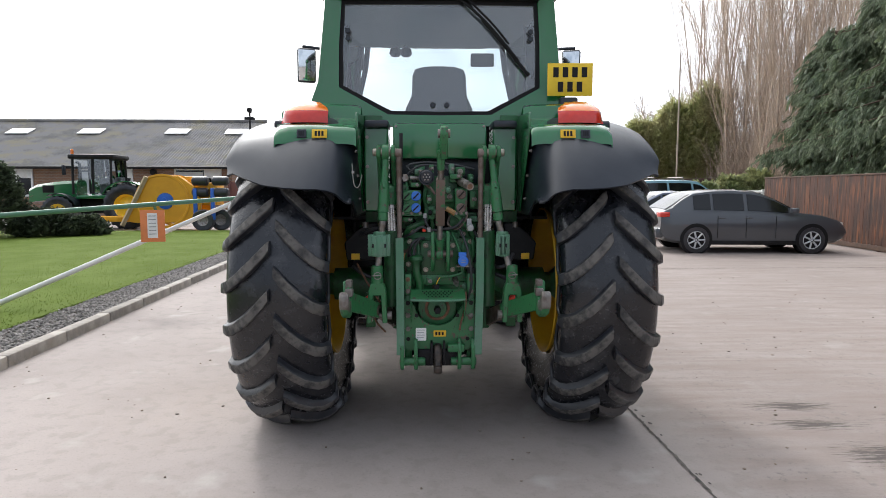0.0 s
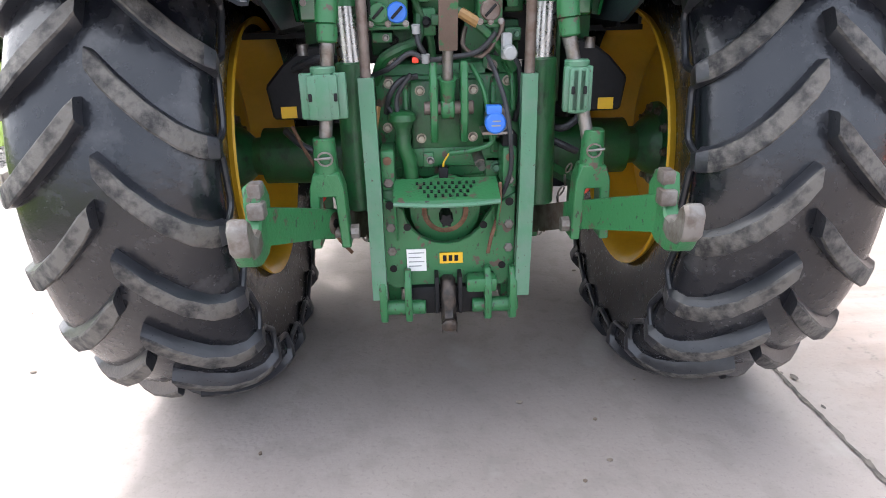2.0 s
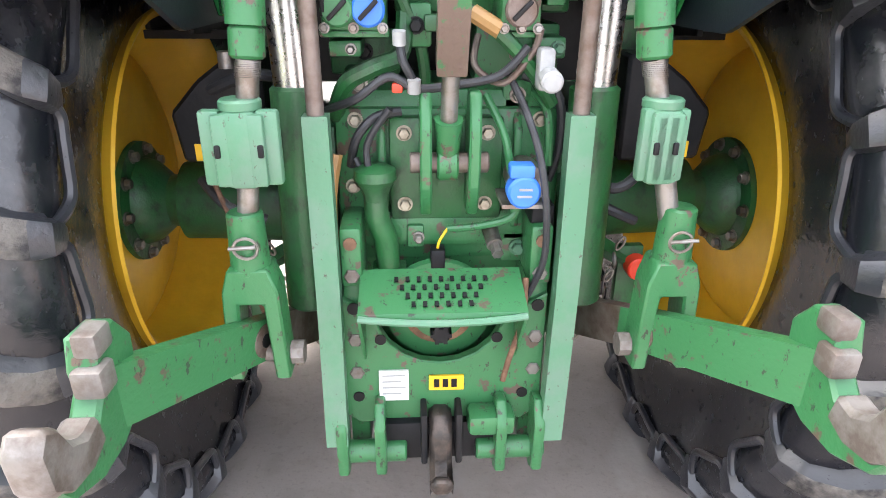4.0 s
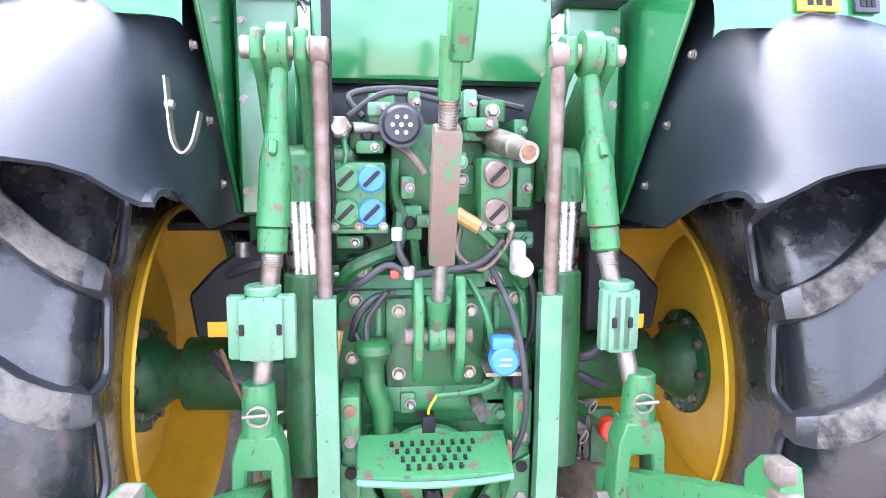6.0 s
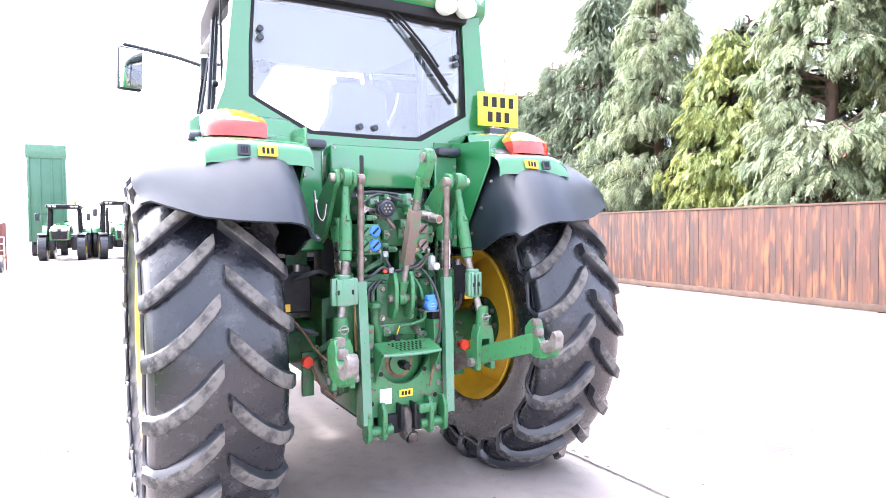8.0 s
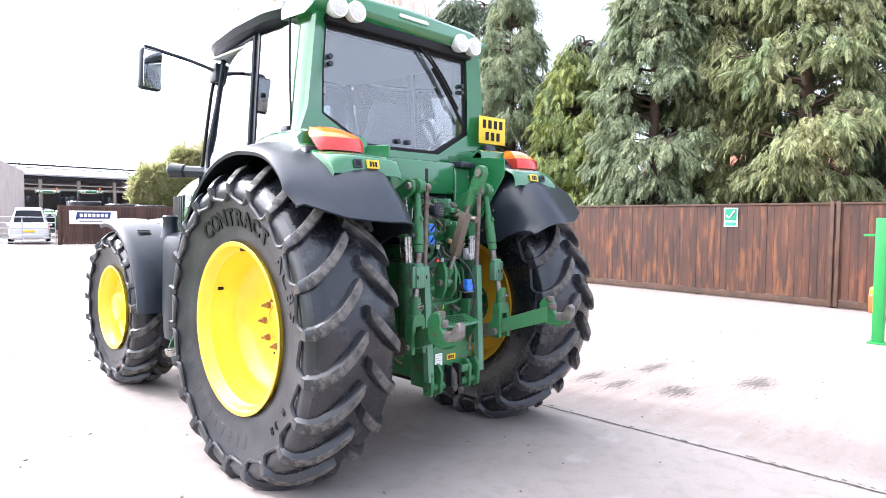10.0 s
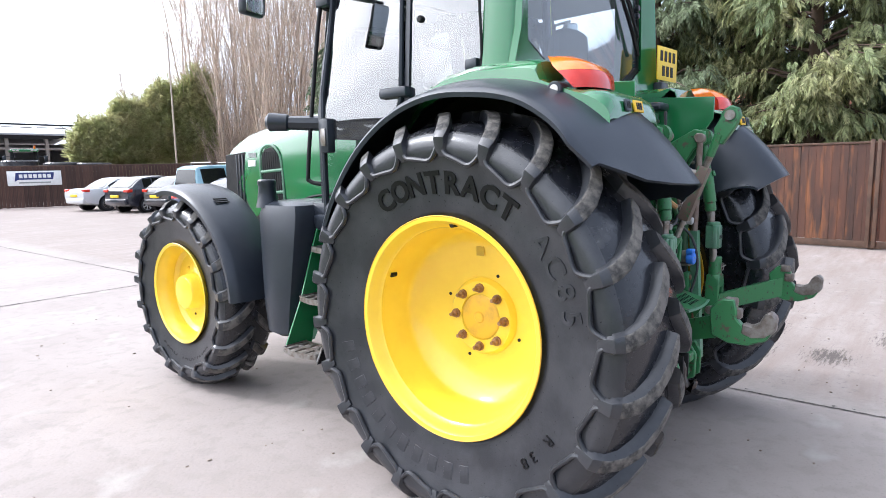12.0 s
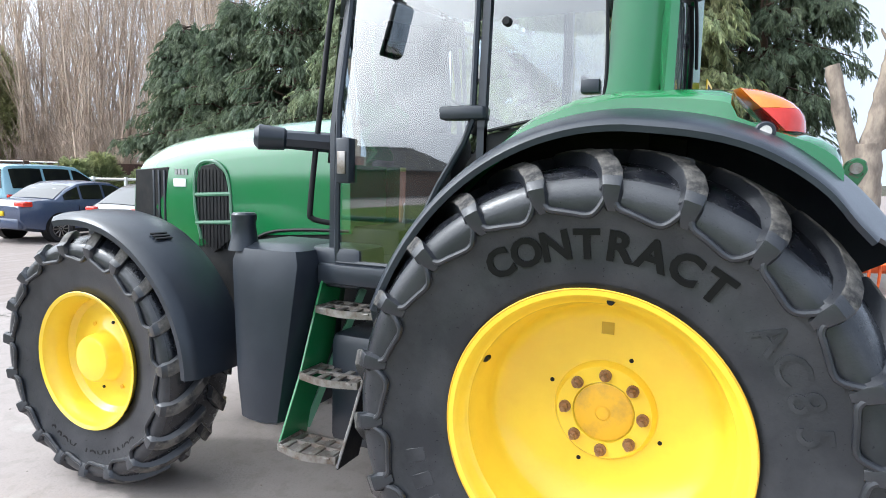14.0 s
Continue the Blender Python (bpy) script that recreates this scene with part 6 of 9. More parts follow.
        for x, m_ in cols:
            for z in (z0 + 0.035, z1 - 0.035):
                bm = bmesh.new()
                rod(bm, (x, -0.55, z), (x, -0.565, z), 0.029, n=24, bevel=0.004)
                part("coupler_cover", bm, m_, blk, "round coupler cover")
                bm = bmesh.new()
                block(bm, -0.004, 0.004, -0.572, -0.563, -0.022, 0.022, 0.002)
                o = part("cover_lever", bm, DARK, blk)
                o.matrix_basis = pose(x, 0, z, 0, 45, 0)
        for x in (x0 + 0.006, (x0 + x1) / 2, x1 - 0.006):
            bolt("coupler_screw", (x, -0.552, z0 + 0.005), (0, -1, 0), 0.007, 0.012, blk, STEEL)
    # valve stack behind
    rng = random.Random(4)
    for k, (x0, x1, y0, z0, z1) in enumerate(((-0.2, -0.12, -0.5, 1.50, 1.56), (-0.16, -0.10, -0.5, 1.55, 1.62), (-0.11, 0.10, -0.44, 1.36, 1.56), (0.05, 0.13, -0.48, 1.52, 1.57), (0.08, 0.14, -0.5, 1.56, 1.61), (0.02, 0.08, -0.46, 1.40, 1.47),
                                              (-0.24, -0.10, -0.40, 1.24, 1.33), (0.05, 0.22, -0.40, 1.22, 1.34), (0.17, 0.23, -0.42, 1.36, 1.48), (-0.10, -0.04, -0.48, 1.30, 1.38), (-0.21, -0.15, -0.45, 1.2, 1.26), (0.10, 0.16, -0.46, 1.18, 1.24))):
        bm = bmesh.new()
        block(bm, x0, x1, y0, -0.2, z0, z1, 0.008)
        part("valve_body", bm, GREEN_WORN if k % 2 else GREEN_DULL, T, "green hydraulic valve body")
        bolt("valve_plug", ((x0 + x1) / 2, y0, (z0 + z1) / 2), (0, -1, 0), 0.012, 0.02, T, STEEL if k % 3 else DARK)
    bm = bmesh.new()
    rod(bm, (-0.09, -0.50, 1.555), (-0.09, -0.575, 1.55), 0.04, n=28, bevel=0.006)
    rod(bm, (-0.09, -0.555, 1.55), (-0.09, -0.562, 1.55), 0.046, n=28)
    plug = part("seven_pin_socket", bm, PLASTIC, T, "black seven-pin socket")
    for k in range(7):
        a = 2 * math.pi * k / 6
        r = 0.0 if k == 6 else 0.018
        bm = bmesh.new()
        rod(bm, (-0.09 + r * math.cos(a), -0.574, 1.55 + r * math.sin(a)), (-0.09 + r * math.cos(a), -0.579, 1.55 + r * math.sin(a)), 0.005, n=8)
        part("pin", bm, STEEL, plug)
    bm = bmesh.new()
    rod(bm, (-0.215, -0.46, 1.545), (-0.215, -0.56, 1.545), 0.024, n=6, bevel=0.004)
    rod(bm, (-0.215, -0.55, 1.545), (-0.215, -0.585, 1.545), 0.016, n=16)
    rod(bm, (-0.19, -0.52, 1.545), (-0.12, -0.50, 1.545), 0.012, n=10)
    part("brake_coupler", bm, STEEL, T, "steel quick coupler")
    bm = bmesh.new()
    rod(bm, (0.115, -0.50, 1.525), (0.145, -0.60, 1.505), 0.026, n=20, bevel=0.004)
    rod(bm, (0.14, -0.58, 1.508), (0.158, -0.65, 1.495), 0.022, n=20)
    part("pipe_fitting", bm, STEEL, T, "bright steel pipe fitting")
    bm = bmesh.new()
    rod(bm, (0.157, -0.648, 1.4955), (0.1585, -0.652, 1.4945), 0.015, n=20)
    part("fitting_bore", bm, RUST, T)
    bm = bmesh.new()
    block(bm, 0.145, 0.175, -0.58, -0.54, 1.235, 1.31, 0.008)
    rod(bm, (0.165, -0.57, 1.26), (0.165, -0.61, 1.255), 0.02, n=18, bevel=0.004)
    part("sensor_unit", bm, PALE_GREY, T, "pale sensor block")
    # hoses and wiring
    hoses = [([(-0.2, -0.5, 1.57), (-0.12, -0.5, 1.62), (0.0, -0.45, 1.61), (0.08, -0.48, 1.57), (0.1, -0.5, 1.53)], 0.007, HOSE), ([(-0.17, -0.47, 1.57), (-0.2, -0.44, 1.62), (-0.1, -0.4, 1.64), (0.05, -0.4, 1.63), (0.2, -0.4, 1.60)], 0.008, HOSE),
             ([(-0.24, -0.5, 1.19), (-0.18, -0.56, 1.22), (-0.12, -0.57, 1.26), (-0.07, -0.57, 1.24), (0.0, -0.56, 1.245), (0.08, -0.55, 1.26), (0.13, -0.55, 1.31)], 0.008, HOSE), ([(-0.1, -0.55, 1.33), (-0.095, -0.57, 1.29), (-0.08, -0.57, 1.26), (-0.07, -0.56, 1.23)], 0.008, HOSE),
             ([(0.10, -0.52, 1.26), (0.125, -0.6, 1.2), (0.15, -0.63, 1.12), (0.165, -0.64, 1.02), (0.17, -0.62, 0.92), (0.15, -0.6, 0.84)], 0.007, HOSE), ([(-0.2, -0.5, 1.08), (-0.185, -0.53, 1.14), (-0.15, -0.53, 1.18), (-0.1, -0.52, 1.19)], 0.009, HOSE),
             ([(-0.19, -0.52, 1.10), (-0.16, -0.54, 1.05), (-0.165, -0.54, 1.13), (-0.12, -0.55, 1.2)], 0.007, HOSE), ([(0.13, -0.54, 1.05), (0.12, -0.55, 0.99), (0.06, -0.54, 0.965), (-0.01, -0.53, 0.955)], 0.008, GREEN_WORN),
             ([(0.06, -0.52, 1.22), (0.09, -0.55, 1.16), (0.105, -0.56, 1.1), (0.12, -0.55, 1.0)], 0.008, GREEN_WORN), ([(0.02, -0.52, 1.37), (0.08, -0.54, 1.33), (0.14, -0.53, 1.27), (0.19, -0.5, 1.2)], 0.014, GREEN_DULL), ([(0.03, -0.525, 1.365), (0.08, -0.545, 1.335)], 0.016, BRASS_PIPE),
             ([(-0.23, -0.46, 1.17), (-0.2, -0.52, 1.24), (-0.15, -0.53, 1.27), (-0.1, -0.5, 1.29), (-0.09, -0.47, 1.36)], 0.017, GREEN_DULL), ([(0.25, -0.49, 1.2), (0.28, -0.52, 1.1), (0.28, -0.53, 0.95), (0.26, -0.52, 0.85)], 0.016, BRASS_PIPE), ([(-0.23, -0.49, 1.1), (-0.245, -0.51, 1.0), (-0.24, -0.52, 0.85)], 0.014, BRASS_PIPE),
             ([(0.3, -0.35, 1.02), (0.36, -0.42, 1.0), (0.42, -0.40, 1.03), (0.45, -0.36, 1.08)], 0.012, HOSE), ([(0.28, -0.36, 0.98), (0.36, -0.42, 0.95), (0.42, -0.41, 0.92)], 0.012, HOSE), ([(-0.55, -0.33, 1.0), (-0.48, -0.4, 0.96), (-0.40, -0.40, 0.93)], 0.012, HOSE), ([(-0.33, -0.34, 1.22), (-0.4, -0.4, 1.24), (-0.5, -0.34, 1.2)], 0.012, HOSE),
             ([(0.14, -0.61, 0.88), (0.135, -0.63, 0.8), (0.11, -0.64, 0.71), (0.10, -0.64, 0.66)], 0.006, RUST),
             ([(0.135, -0.48, 1.25), (0.2, -0.5, 1.22), (0.215, -0.49, 1.12), (0.2, -0.48, 1.04)], 0.009, HOSE), ([(-0.05, -0.42, 1.2), (-0.06, -0.46, 1.3), (-0.1, -0.48, 1.4), (-0.1, -0.47, 1.48)], 0.012, GREEN_DULL), ([(0.16, -0.44, 1.22), (0.185, -0.5, 1.18), (0.19, -0.51, 1.08)], 0.009, GREEN_WORN),
             ([(-0.01, -0.53, 0.955), (-0.028, -0.54, 0.93), (-0.03, -0.535, 0.905)], 0.003, LABEL_YELLOW), ([(-0.52, -0.36, 1.02), (-0.47, -0.42, 0.94), (-0.42, -0.44, 0.86), (-0.37, -0.5, 0.80)], 0.006, RUST), ([(-0.44, -0.42, 0.78), (-0.4, -0.46, 0.68), (-0.34, -0.5, 0.62)], 0.006, RUST),
             ([(0.05, -0.45, 1.32), (0.04, -0.5, 1.27), (0.09, -0.54, 1.245), (0.14, -0.54, 1.3), (0.15, -0.55, 1.34)], 0.007, BROWN_STEEL), ([(-0.21, -0.54, 1.535), (-0.205, -0.55, 1.48), (-0.225, -0.53, 1.44)], 0.006, GREEN_WORN), ([(-0.13, -0.49, 1.53), (-0.07, -0.53, 1.49), (-0.04, -0.54, 1.45)], 0.008, BROWN_STEEL)]
    for pts, r, m_ in hoses:
        bm = bmesh.new()
        tube(bm, pts, r, n=9, steps=6)
        part("hose" if m_ is HOSE else "pipe", bm, m_, T)
    for x, y, z in ((-0.075, -0.575, 1.245), (-0.1, -0.56, 1.325)):
        bm = bmesh.new()
        rod(bm, (x, y, z - 0.012), (x, y - 0.004, z + 0.012), 0.012, n=10)
        part("cable_tie", bm, PALE_GREY, T)
    bm = bmesh.new()
    block(bm, -0.115, -0.095, -0.575, -0.555, 1.232, 1.25, 0.004)
    part("red_clip", bm, RED_CAP, T)
    bm = bmesh.new()
    block(bm, -0.045, -0.015, -0.55, -0.51, 0.865, 0.915, 0.006)
    part("connector", bm, DARK, T)
    bm = bmesh.new()
    rod(bm, (0.075, -0.47, 0.955), (0.085, -0.55, 0.925), 0.017, n=12)
    rod(bm, (0.083, -0.54, 0.93), (0.088, -0.575, 0.915), 0.012, n=6)
    part("test_point", bm, STEEL, T)
    bm = bmesh.new()
    rod(bm, (-0.228, -0.56, 1.36), (-0.236, -0.60, 1.72), 0.005, n=6)
    block(bm, -0.245, -0.226, -0.605, -0.595, 1.55, 1.80, 0.002)
    part("flat_stay", bm, DARK, T, "dark flat steel stay")
    # small valve blocks, unions and cast bosses that fill the bay
    for x, y, z, wx, wz, m_ in ((-0.135, -0.52, 1.585, 0.05, 0.03, GREEN_PALE), (-0.155, -0.53, 1.505, 0.06, 0.028, GREEN_WORN), (-0.06, -0.50, 1.60, 0.028, 0.05, GREEN_WORN), (0.06, -0.51, 1.60, 0.03, 0.06, GREEN_PALE), (0.085, -0.53, 1.555, 0.07, 0.03, GREEN_WORN),
                                (-0.075, -0.52, 1.42, 0.03, 0.05, GREEN_WORN), (0.03, -0.52, 1.475, 0.05, 0.045, GREEN_DULL), (0.185, -0.50, 1.42, 0.035, 0.09, GREEN_WORN), (0.175, -0.49, 1.545, 0.03, 0.05, GREEN_WORN), (-0.03, -0.5, 1.345, 0.05, 0.03, GREEN_DULL),
                                (0.19, -0.48, 1.30, 0.05, 0.04, GREEN_WORN), (-0.2, -0.5, 1.30, 0.06, 0.03, GREEN_WORN), (-0.165, -0.49, 0.94, 0.05, 0.08, GREEN_WORN), (0.13, -0.50, 0.90, 0.05, 0.07, GREEN_WORN), (-0.075, -0.51, 0.93, 0.035, 0.05, GREEN_WORN)):
        bm = bmesh.new()
        block(bm, x - wx / 2, x + wx / 2, y, y + 0.12, z - wz / 2, z + wz / 2, 0.006)
        part("valve_block", bm, m_, T)
        bolt("union", (x + wx * 0.18, y, z), (0, -1, 0), min(wx, wz) * 0.26, 0.022, T, STEEL if (x * 100) % 2 < 1 else GREEN_PALE)
    bm = bmesh.new()
    block(bm, -0.29, 0.28, -0.26, -0.225, 1.50, 1.665, 0.006)
    part("bay_panel", bm, PLASTIC, T, "black plastic panel behind the valves")
    # cast ribs on the housing
    for x in (-0.14, 0.13):
        bm = bmesh.new()
        prism(bm, [(-0.46, 1.19), (-0.50, 1.15), (-0.505, 0.95), (-0.46, 0.90)], "x", x - 0.008, x + 0.008, 0.003)
        part("cast_rib", bm, GREEN_WORN, T)
    # check chains beside the lower links
    for s in (-1, 1):
        a, b = Vector((s * 0.40, -0.40, 0.86)), Vector((s * 0.30, -0.46, 0.66))
        for k in range(9):
            p = a.lerp(b, k / 8) + Vector((0, 0, -0.035 * math.sin(math.pi * k / 8)))
            bm = bmesh.new()
            tube(bm, [(0.007 * math.cos(q), 0, 0.017 * math.sin(q)) for q in [i * math.pi / 4 for i in range(9)]], 0.0032, n=6, steps=2)
            link_ = part("chain_link", bm, STEEL, T)
            link_.matrix_basis = Matrix.Translation(p) @ pose(0, 0, 0, 0, s * 27, 90 * (k % 2))
    # bolt rails and perforated step
    for x0, x1 in ((-0.222, -0.18), (0.148, 0.192)):
        bm = bmesh.new()
        block(bm, x0, x1, -0.60, -0.45, 0.86, 0.985, 0.008)
        block(bm, x0, x1, -0.585, -0.45, 0.46, 0.86, 0.006)
        rail = part("hitch_rail", bm, GREEN_WORN, T, "green hitch rail with bolt holes")
        for z in (0.955, 0.885, 0.815, 0.74, 0.66):
            bm = bmesh.new()
            xm = (x0 + x1) / 2
            if z in (0.955, 0.815):
                rod(bm, (xm, -0.602, z), (xm, -0.606, z), 0.013, n=14)
                part("rail_hole", bm, RUST if z > 0.9 else BLACK_PRINT, rail)
            else:
                rod(bm, (xm, -0.585, z), (xm, -0.605, z), 0.016, n=6, bevel=0.003)
                part("rail_bolt", bm, JAW_STEEL, rail)
    bm = bmesh.new()
    loft(bm, [[(-0.18, -0.585, 0.892), (0.13, -0.585, 0.892)], [(-0.18, -0.705, 0.858), (0.13, -0.705, 0.858)], [(-0.18, -0.71, 0.845), (0.13, -0.71, 0.845)]], thick=0.006)
    for x in (-0.185, 0.124):
        prism(bm, [(-0.585, 0.89), (-0.71, 0.85), (-0.61, 0.70)], "x", x, x + 0.006)
    step = part("perforated_step", bm, GREEN_WORN, T, "worn green perforated step plate")
    down = Vector((0, -0.120, -0.034)).normalized()
    nrm = Vector((0, -0.034, 0.120)).normalized()
    for row in range(4):
        for k in range(9 - (row % 2)):
            x = -0.028 + (k - 4 + 0.5 * (row % 2)) * 0.0215
            if abs(x + 0.028) > 0.095 - 0.012 * row:
                continue
            p = Vector((x, -0.60, 0.888)) + down * (0.02 + row * 0.023) + nrm * 0.0045
            bm = bmesh.new()
            block(bm, -0.0038, 0.0038, -0.0068, 0.0068, -0.001, 0.001)
            o = part("step_hole", bm, BLACK_PRINT, step)
            o.matrix_basis = Matrix.Translation(p) @ pose(0, 0, 0, 15.8, 0, 0)
    bm = bmesh.new()
    tube(bm, [(-0.183, -0.712, 0.852), (-0.10, -0.722, 0.849), (-0.028, -0.725, 0.848), (0.05, -0.722, 0.849), (0.127, -0.712, 0.852)], 0.007, n=8)
    part("step_lip", bm, GREEN_PALE, step, "rolled pale step edge")
    # power take-off
    bm = bmesh.new()
    lathe(bm, [(0.0, 0.115), (-0.015, 0.112), (-0.02, 0.06), (-0.035, 0.055), (-0.04, 0.03), (-0.045, 0.001)], centre=(-0.028, -0.53, 0.775), n=36, axis="y")
    pto = part("power_take_off", bm, GREEN_WORN, T, "round power take-off flange")
    bm = bmesh.new()
    rod(bm, (-0.028, -0.56, 0.775), (-0.028, -0.65, 0.775), 0.018, n=20, bevel=0.003)
    for k in range(6):
        a = k * math.pi / 3
        block(bm, -0.028 + 0.017 * math.cos(a) - 0.004, -0.028 + 0.017 * math.cos(a) + 0.004, -0.65, -0.58, 0.775 + 0.017 * math.sin(a) - 0.004, 0.775 + 0.017 * math.sin(a) + 0.004)
    part("splined_shaft", bm, DARK, pto, "dark splined shaft")
    bm = bmesh.new()
    lathe(bm, [(-0.022, 0.075), (-0.024, 0.058)], centre=(-0.028, -0.53, 0.775), n=30, axis="y")
    part("rust_ring", bm, RUST, pto)
    # lower plate with a round cut-out
    bm = bmesh.new()
    arc = [(-0.028 + 0.13 * math.cos(a), 0.80 + 0.12 * math.sin(a)) for a in [math.pi + k * math.pi / 10 for k in range(11)]]
    prism(bm, [(-0.235, 0.84), (-0.235, 0.56), (-0.20, 0.53), (0.15, 0.53), (0.19, 0.56), (0.19, 0.84), (0.12, 0.80)] + arc[::-1][1:-1] + [(-0.16, 0.80)], "y", -0.60, -0.575, 0.003)
    lower = part("hitch_plate", bm, GREEN_WORN, T, "green hitch plate with a round cut-out")
    for x, z in ((-0.20, 0.60), (0.15, 0.60), (-0.15, 0.74), (0.09, 0.74)):
        bm = bmesh.new()
        rod(bm, (x, -0.600, z), (x, -0.603, z), 0.012, n=14)
        part("plate_hole", bm, BLACK_PRINT, lower)
    for x, z, w_, h_, m_, nm in ((-0.125, 0.628, 0.062, 0.075, WHITE, "data_plate"), (-0.014, 0.632, 0.074, 0.036, LABEL_YELLOW, "warning_sticker")):
        bm = bmesh.new()
        block(bm, x - w_ / 2, x + w_ / 2, -0.605, -0.6, z - h_ / 2, z + h_ / 2)
        o = part(nm, bm, m_, lower, "white data label" if nm == "data_plate" else "yellow warning sticker")
        bm = bmesh.new()
        for k in range(4 if nm == "data_plate" else 3):
            if nm == "data_plate":
                block(bm, x - w_ * 0.4, x + w_ * (0.4 - 0.15 * (k % 2)), -0.6065, -0.605, z + h_ * (0.32 - 0.2 * k), z + h_ * (0.36 - 0.2 * k))
            else:
                block(bm, x - w_ * 0.36 + k * w_ * 0.25, x - w_ * 0.2 + k * w_ * 0.25, -0.6065, -0.605, z - h_ * 0.28, z + h_ * 0.28)
        part("print", bm, GREY_PRINT if nm == "data_plate" else BLACK_PRINT, lower)
    # pick-up hook
    bm = bmesh.new()
    prism(bm, [(-0.56, 0.57), (-0.63, 0.575), (-0.66, 0.53), (-0.66, 0.46), (-0.69, 0.43), (-0.70, 0.465), (-0.712, 0.47), (-0.72, 0.44), (-0.705, 0.415), (-0.67, 0.405), (-0.62, 0.405), (-0.57, 0.42)], "x", -0.052, -0.003, 0.012)
    hook = part("pickup_hook", bm, BLACK_IRON, T, "worn steel pick-up hook")
    bm = bmesh.new()
    for x in (-0.07, 0.004):
        block(bm, x, x + 0.014, -0.66, -0.56, 0.46, 0.59, 0.005)
    block(bm, -0.16, 0.10, -0.62, -0.50, 0.44, 0.54, 0.01)
    part("hook_carrier", bm, DARK, hook, "black steel hook carrier")
    for x0, x1 in ((-0.25, -0.10), (0.05, 0.20)):
        bm = bmesh.new()
        rod(bm, (x0, -0.62, 0.47), (x1, -0.62, 0.47), 0.025, n=16, bevel=0.004)
        part("hook_pin", bm, GREEN_WORN, hook, "green cross pin")
    bm = bmesh.new()
    block(bm, 0.03, 0.13, -0.66, -0.60, 0.53, 0.58, 0.012)
    part("latch_block", bm, GREEN_WORN, hook)
    for x in (-0.235, -0.155, 0.10, 0.18):
        bm = bmesh.new()
        prism(bm, [(-0.59, 0.43), (-0.59, 0.60), (-0.64, 0.61), (-0.67, 0.56), (-0.665, 0.44), (-0.63, 0.42)], "x", x - 0.011, x + 0.011, 0.004)
        part("hook_link", bm, GREEN_WORN, hook, "green hitch link")
    # bent steel hook hanging on the mudguard
    bm = bmesh.new()
    bend = smooth_path([(-0.506, -0.705, 1.62), (-0.502, -0.71, 1.56), (-0.495, -0.718, 1.508), (-0.478, -0.722, 1.486), (-0.461, -0.712, 1.503), (-0.448, -0.70, 1.56)], 5)
    loft(bm, [[Vector(p) + Vector((0, -0.012, 0.001)), Vector(p) + Vector((0, 0.012, -0.001))] for p in bend], thick=0.004)
    rod(bm, (-0.507, -0.71, 1.572), (-0.49, -0.712, 1.572), 0.009, n=12, bevel=0.003)
    part("hanging_hook", bm, STEEL, T, "bent flat steel hook")
    # underside clutter ahead of the casting
    bm = bmesh.new()
    block(bm, -0.2, 0.17, -0.5, 0.2, 0.47, 0.56, 0.02)
    rod(bm, (-0.02, -0.55, 0.45), (-0.02, 0.4, 0.47), 0.03)
    part("drawbar", bm, DARK, T, "dark drawbar under the housing")


rear_end()


# ---- right-hand timber fence ----
FENCE_AT = pose(9.75, 0, 0, 0, 0, -4.84)
WOOD = material("stained_fence_board", (0.076, 0.026, 0.0115), 0.62, second=(0.03, 0.013, 0.008), scale=1.1, amount=1.0, bump=0.2, bump_scale=14, stretch=(1, 4.0, 0.55), vary=0.13, spread=(0.36, 0.62), placed=True)
_n, _l = WOOD.node_tree.nodes, WOOD.node_tree.links
_hs = [k for k in _n if k.type == "HUE_SAT"][0]
_warm, _rmp, _mx = _n.new("ShaderNodeTexNoise"), _n.new("ShaderNodeMapRange"), _n.new("ShaderNodeMixRGB")
_warm.inputs["Scale"].default_value, _warm.inputs["Detail"].default_value = 2.6, 5.0
_rmp.inputs["From Min"].default_value, _rmp.inputs["From Max"].default_value, _rmp.inputs["To Max"].default_value = 0.52, 0.70, 0.7
_mx.inputs[2].default_value = (0.22, 0.078, 0.023, 1)
_l.new([k for k in _n if k.type == "MAPPING"][0].outputs[0], _warm.inputs["Vector"])
_l.new(_warm.outputs["Fac"], _rmp.inputs["Value"])
_l.new(_rmp.outputs[0], _mx.inputs[0])
_l.new(_hs.outputs[0], _mx.inputs[1])
_l.new(_mx.outputs[0], _n["Principled BSDF"].inputs["Base Color"])
WOOD_DARK = material("dark_fence_rail", (0.09, 0.05, 0.032), 0.8, second=(0.05, 0.03, 0.02), scale=5, amount=0.8, bump=0.2)
fence = thing("timber_fence", "brown stained close-board timber fence beside the yard", "fence", kind="structure", m=FENCE_AT)
BOARDS = []
for k in range(4):
    bm = bmesh.new()
    w = (0.1235, 0.125, 0.124, 0.1225)[k]
    block(bm, -0.011, 0.011, -w / 2, w / 2, 0.14, 1.81, 0.0025, seg=1)
    BOARDS.append(finish("board", bm, WOOD))
bm = bmesh.new()
block(bm, -0.03, 0.06, -2.25, 16.0, 1.81, 1.85, 0.008)
part("cap_rail", bm, WOOD_DARK, fence)
bm = bmesh.new()
block(bm, -0.02, 0.02, -2.25, 16.0, 0.02, 0.14, 0.006)
part("gravel_board", bm, WOOD_DARK, fence)
for z in (0.45, 1.5):
    bm = bmesh.new()
    block(bm, 0.012, 0.07, -2.25, 16.0, z, z + 0.08, 0.006)
    part("back_rail", bm, WOOD_DARK, fence)
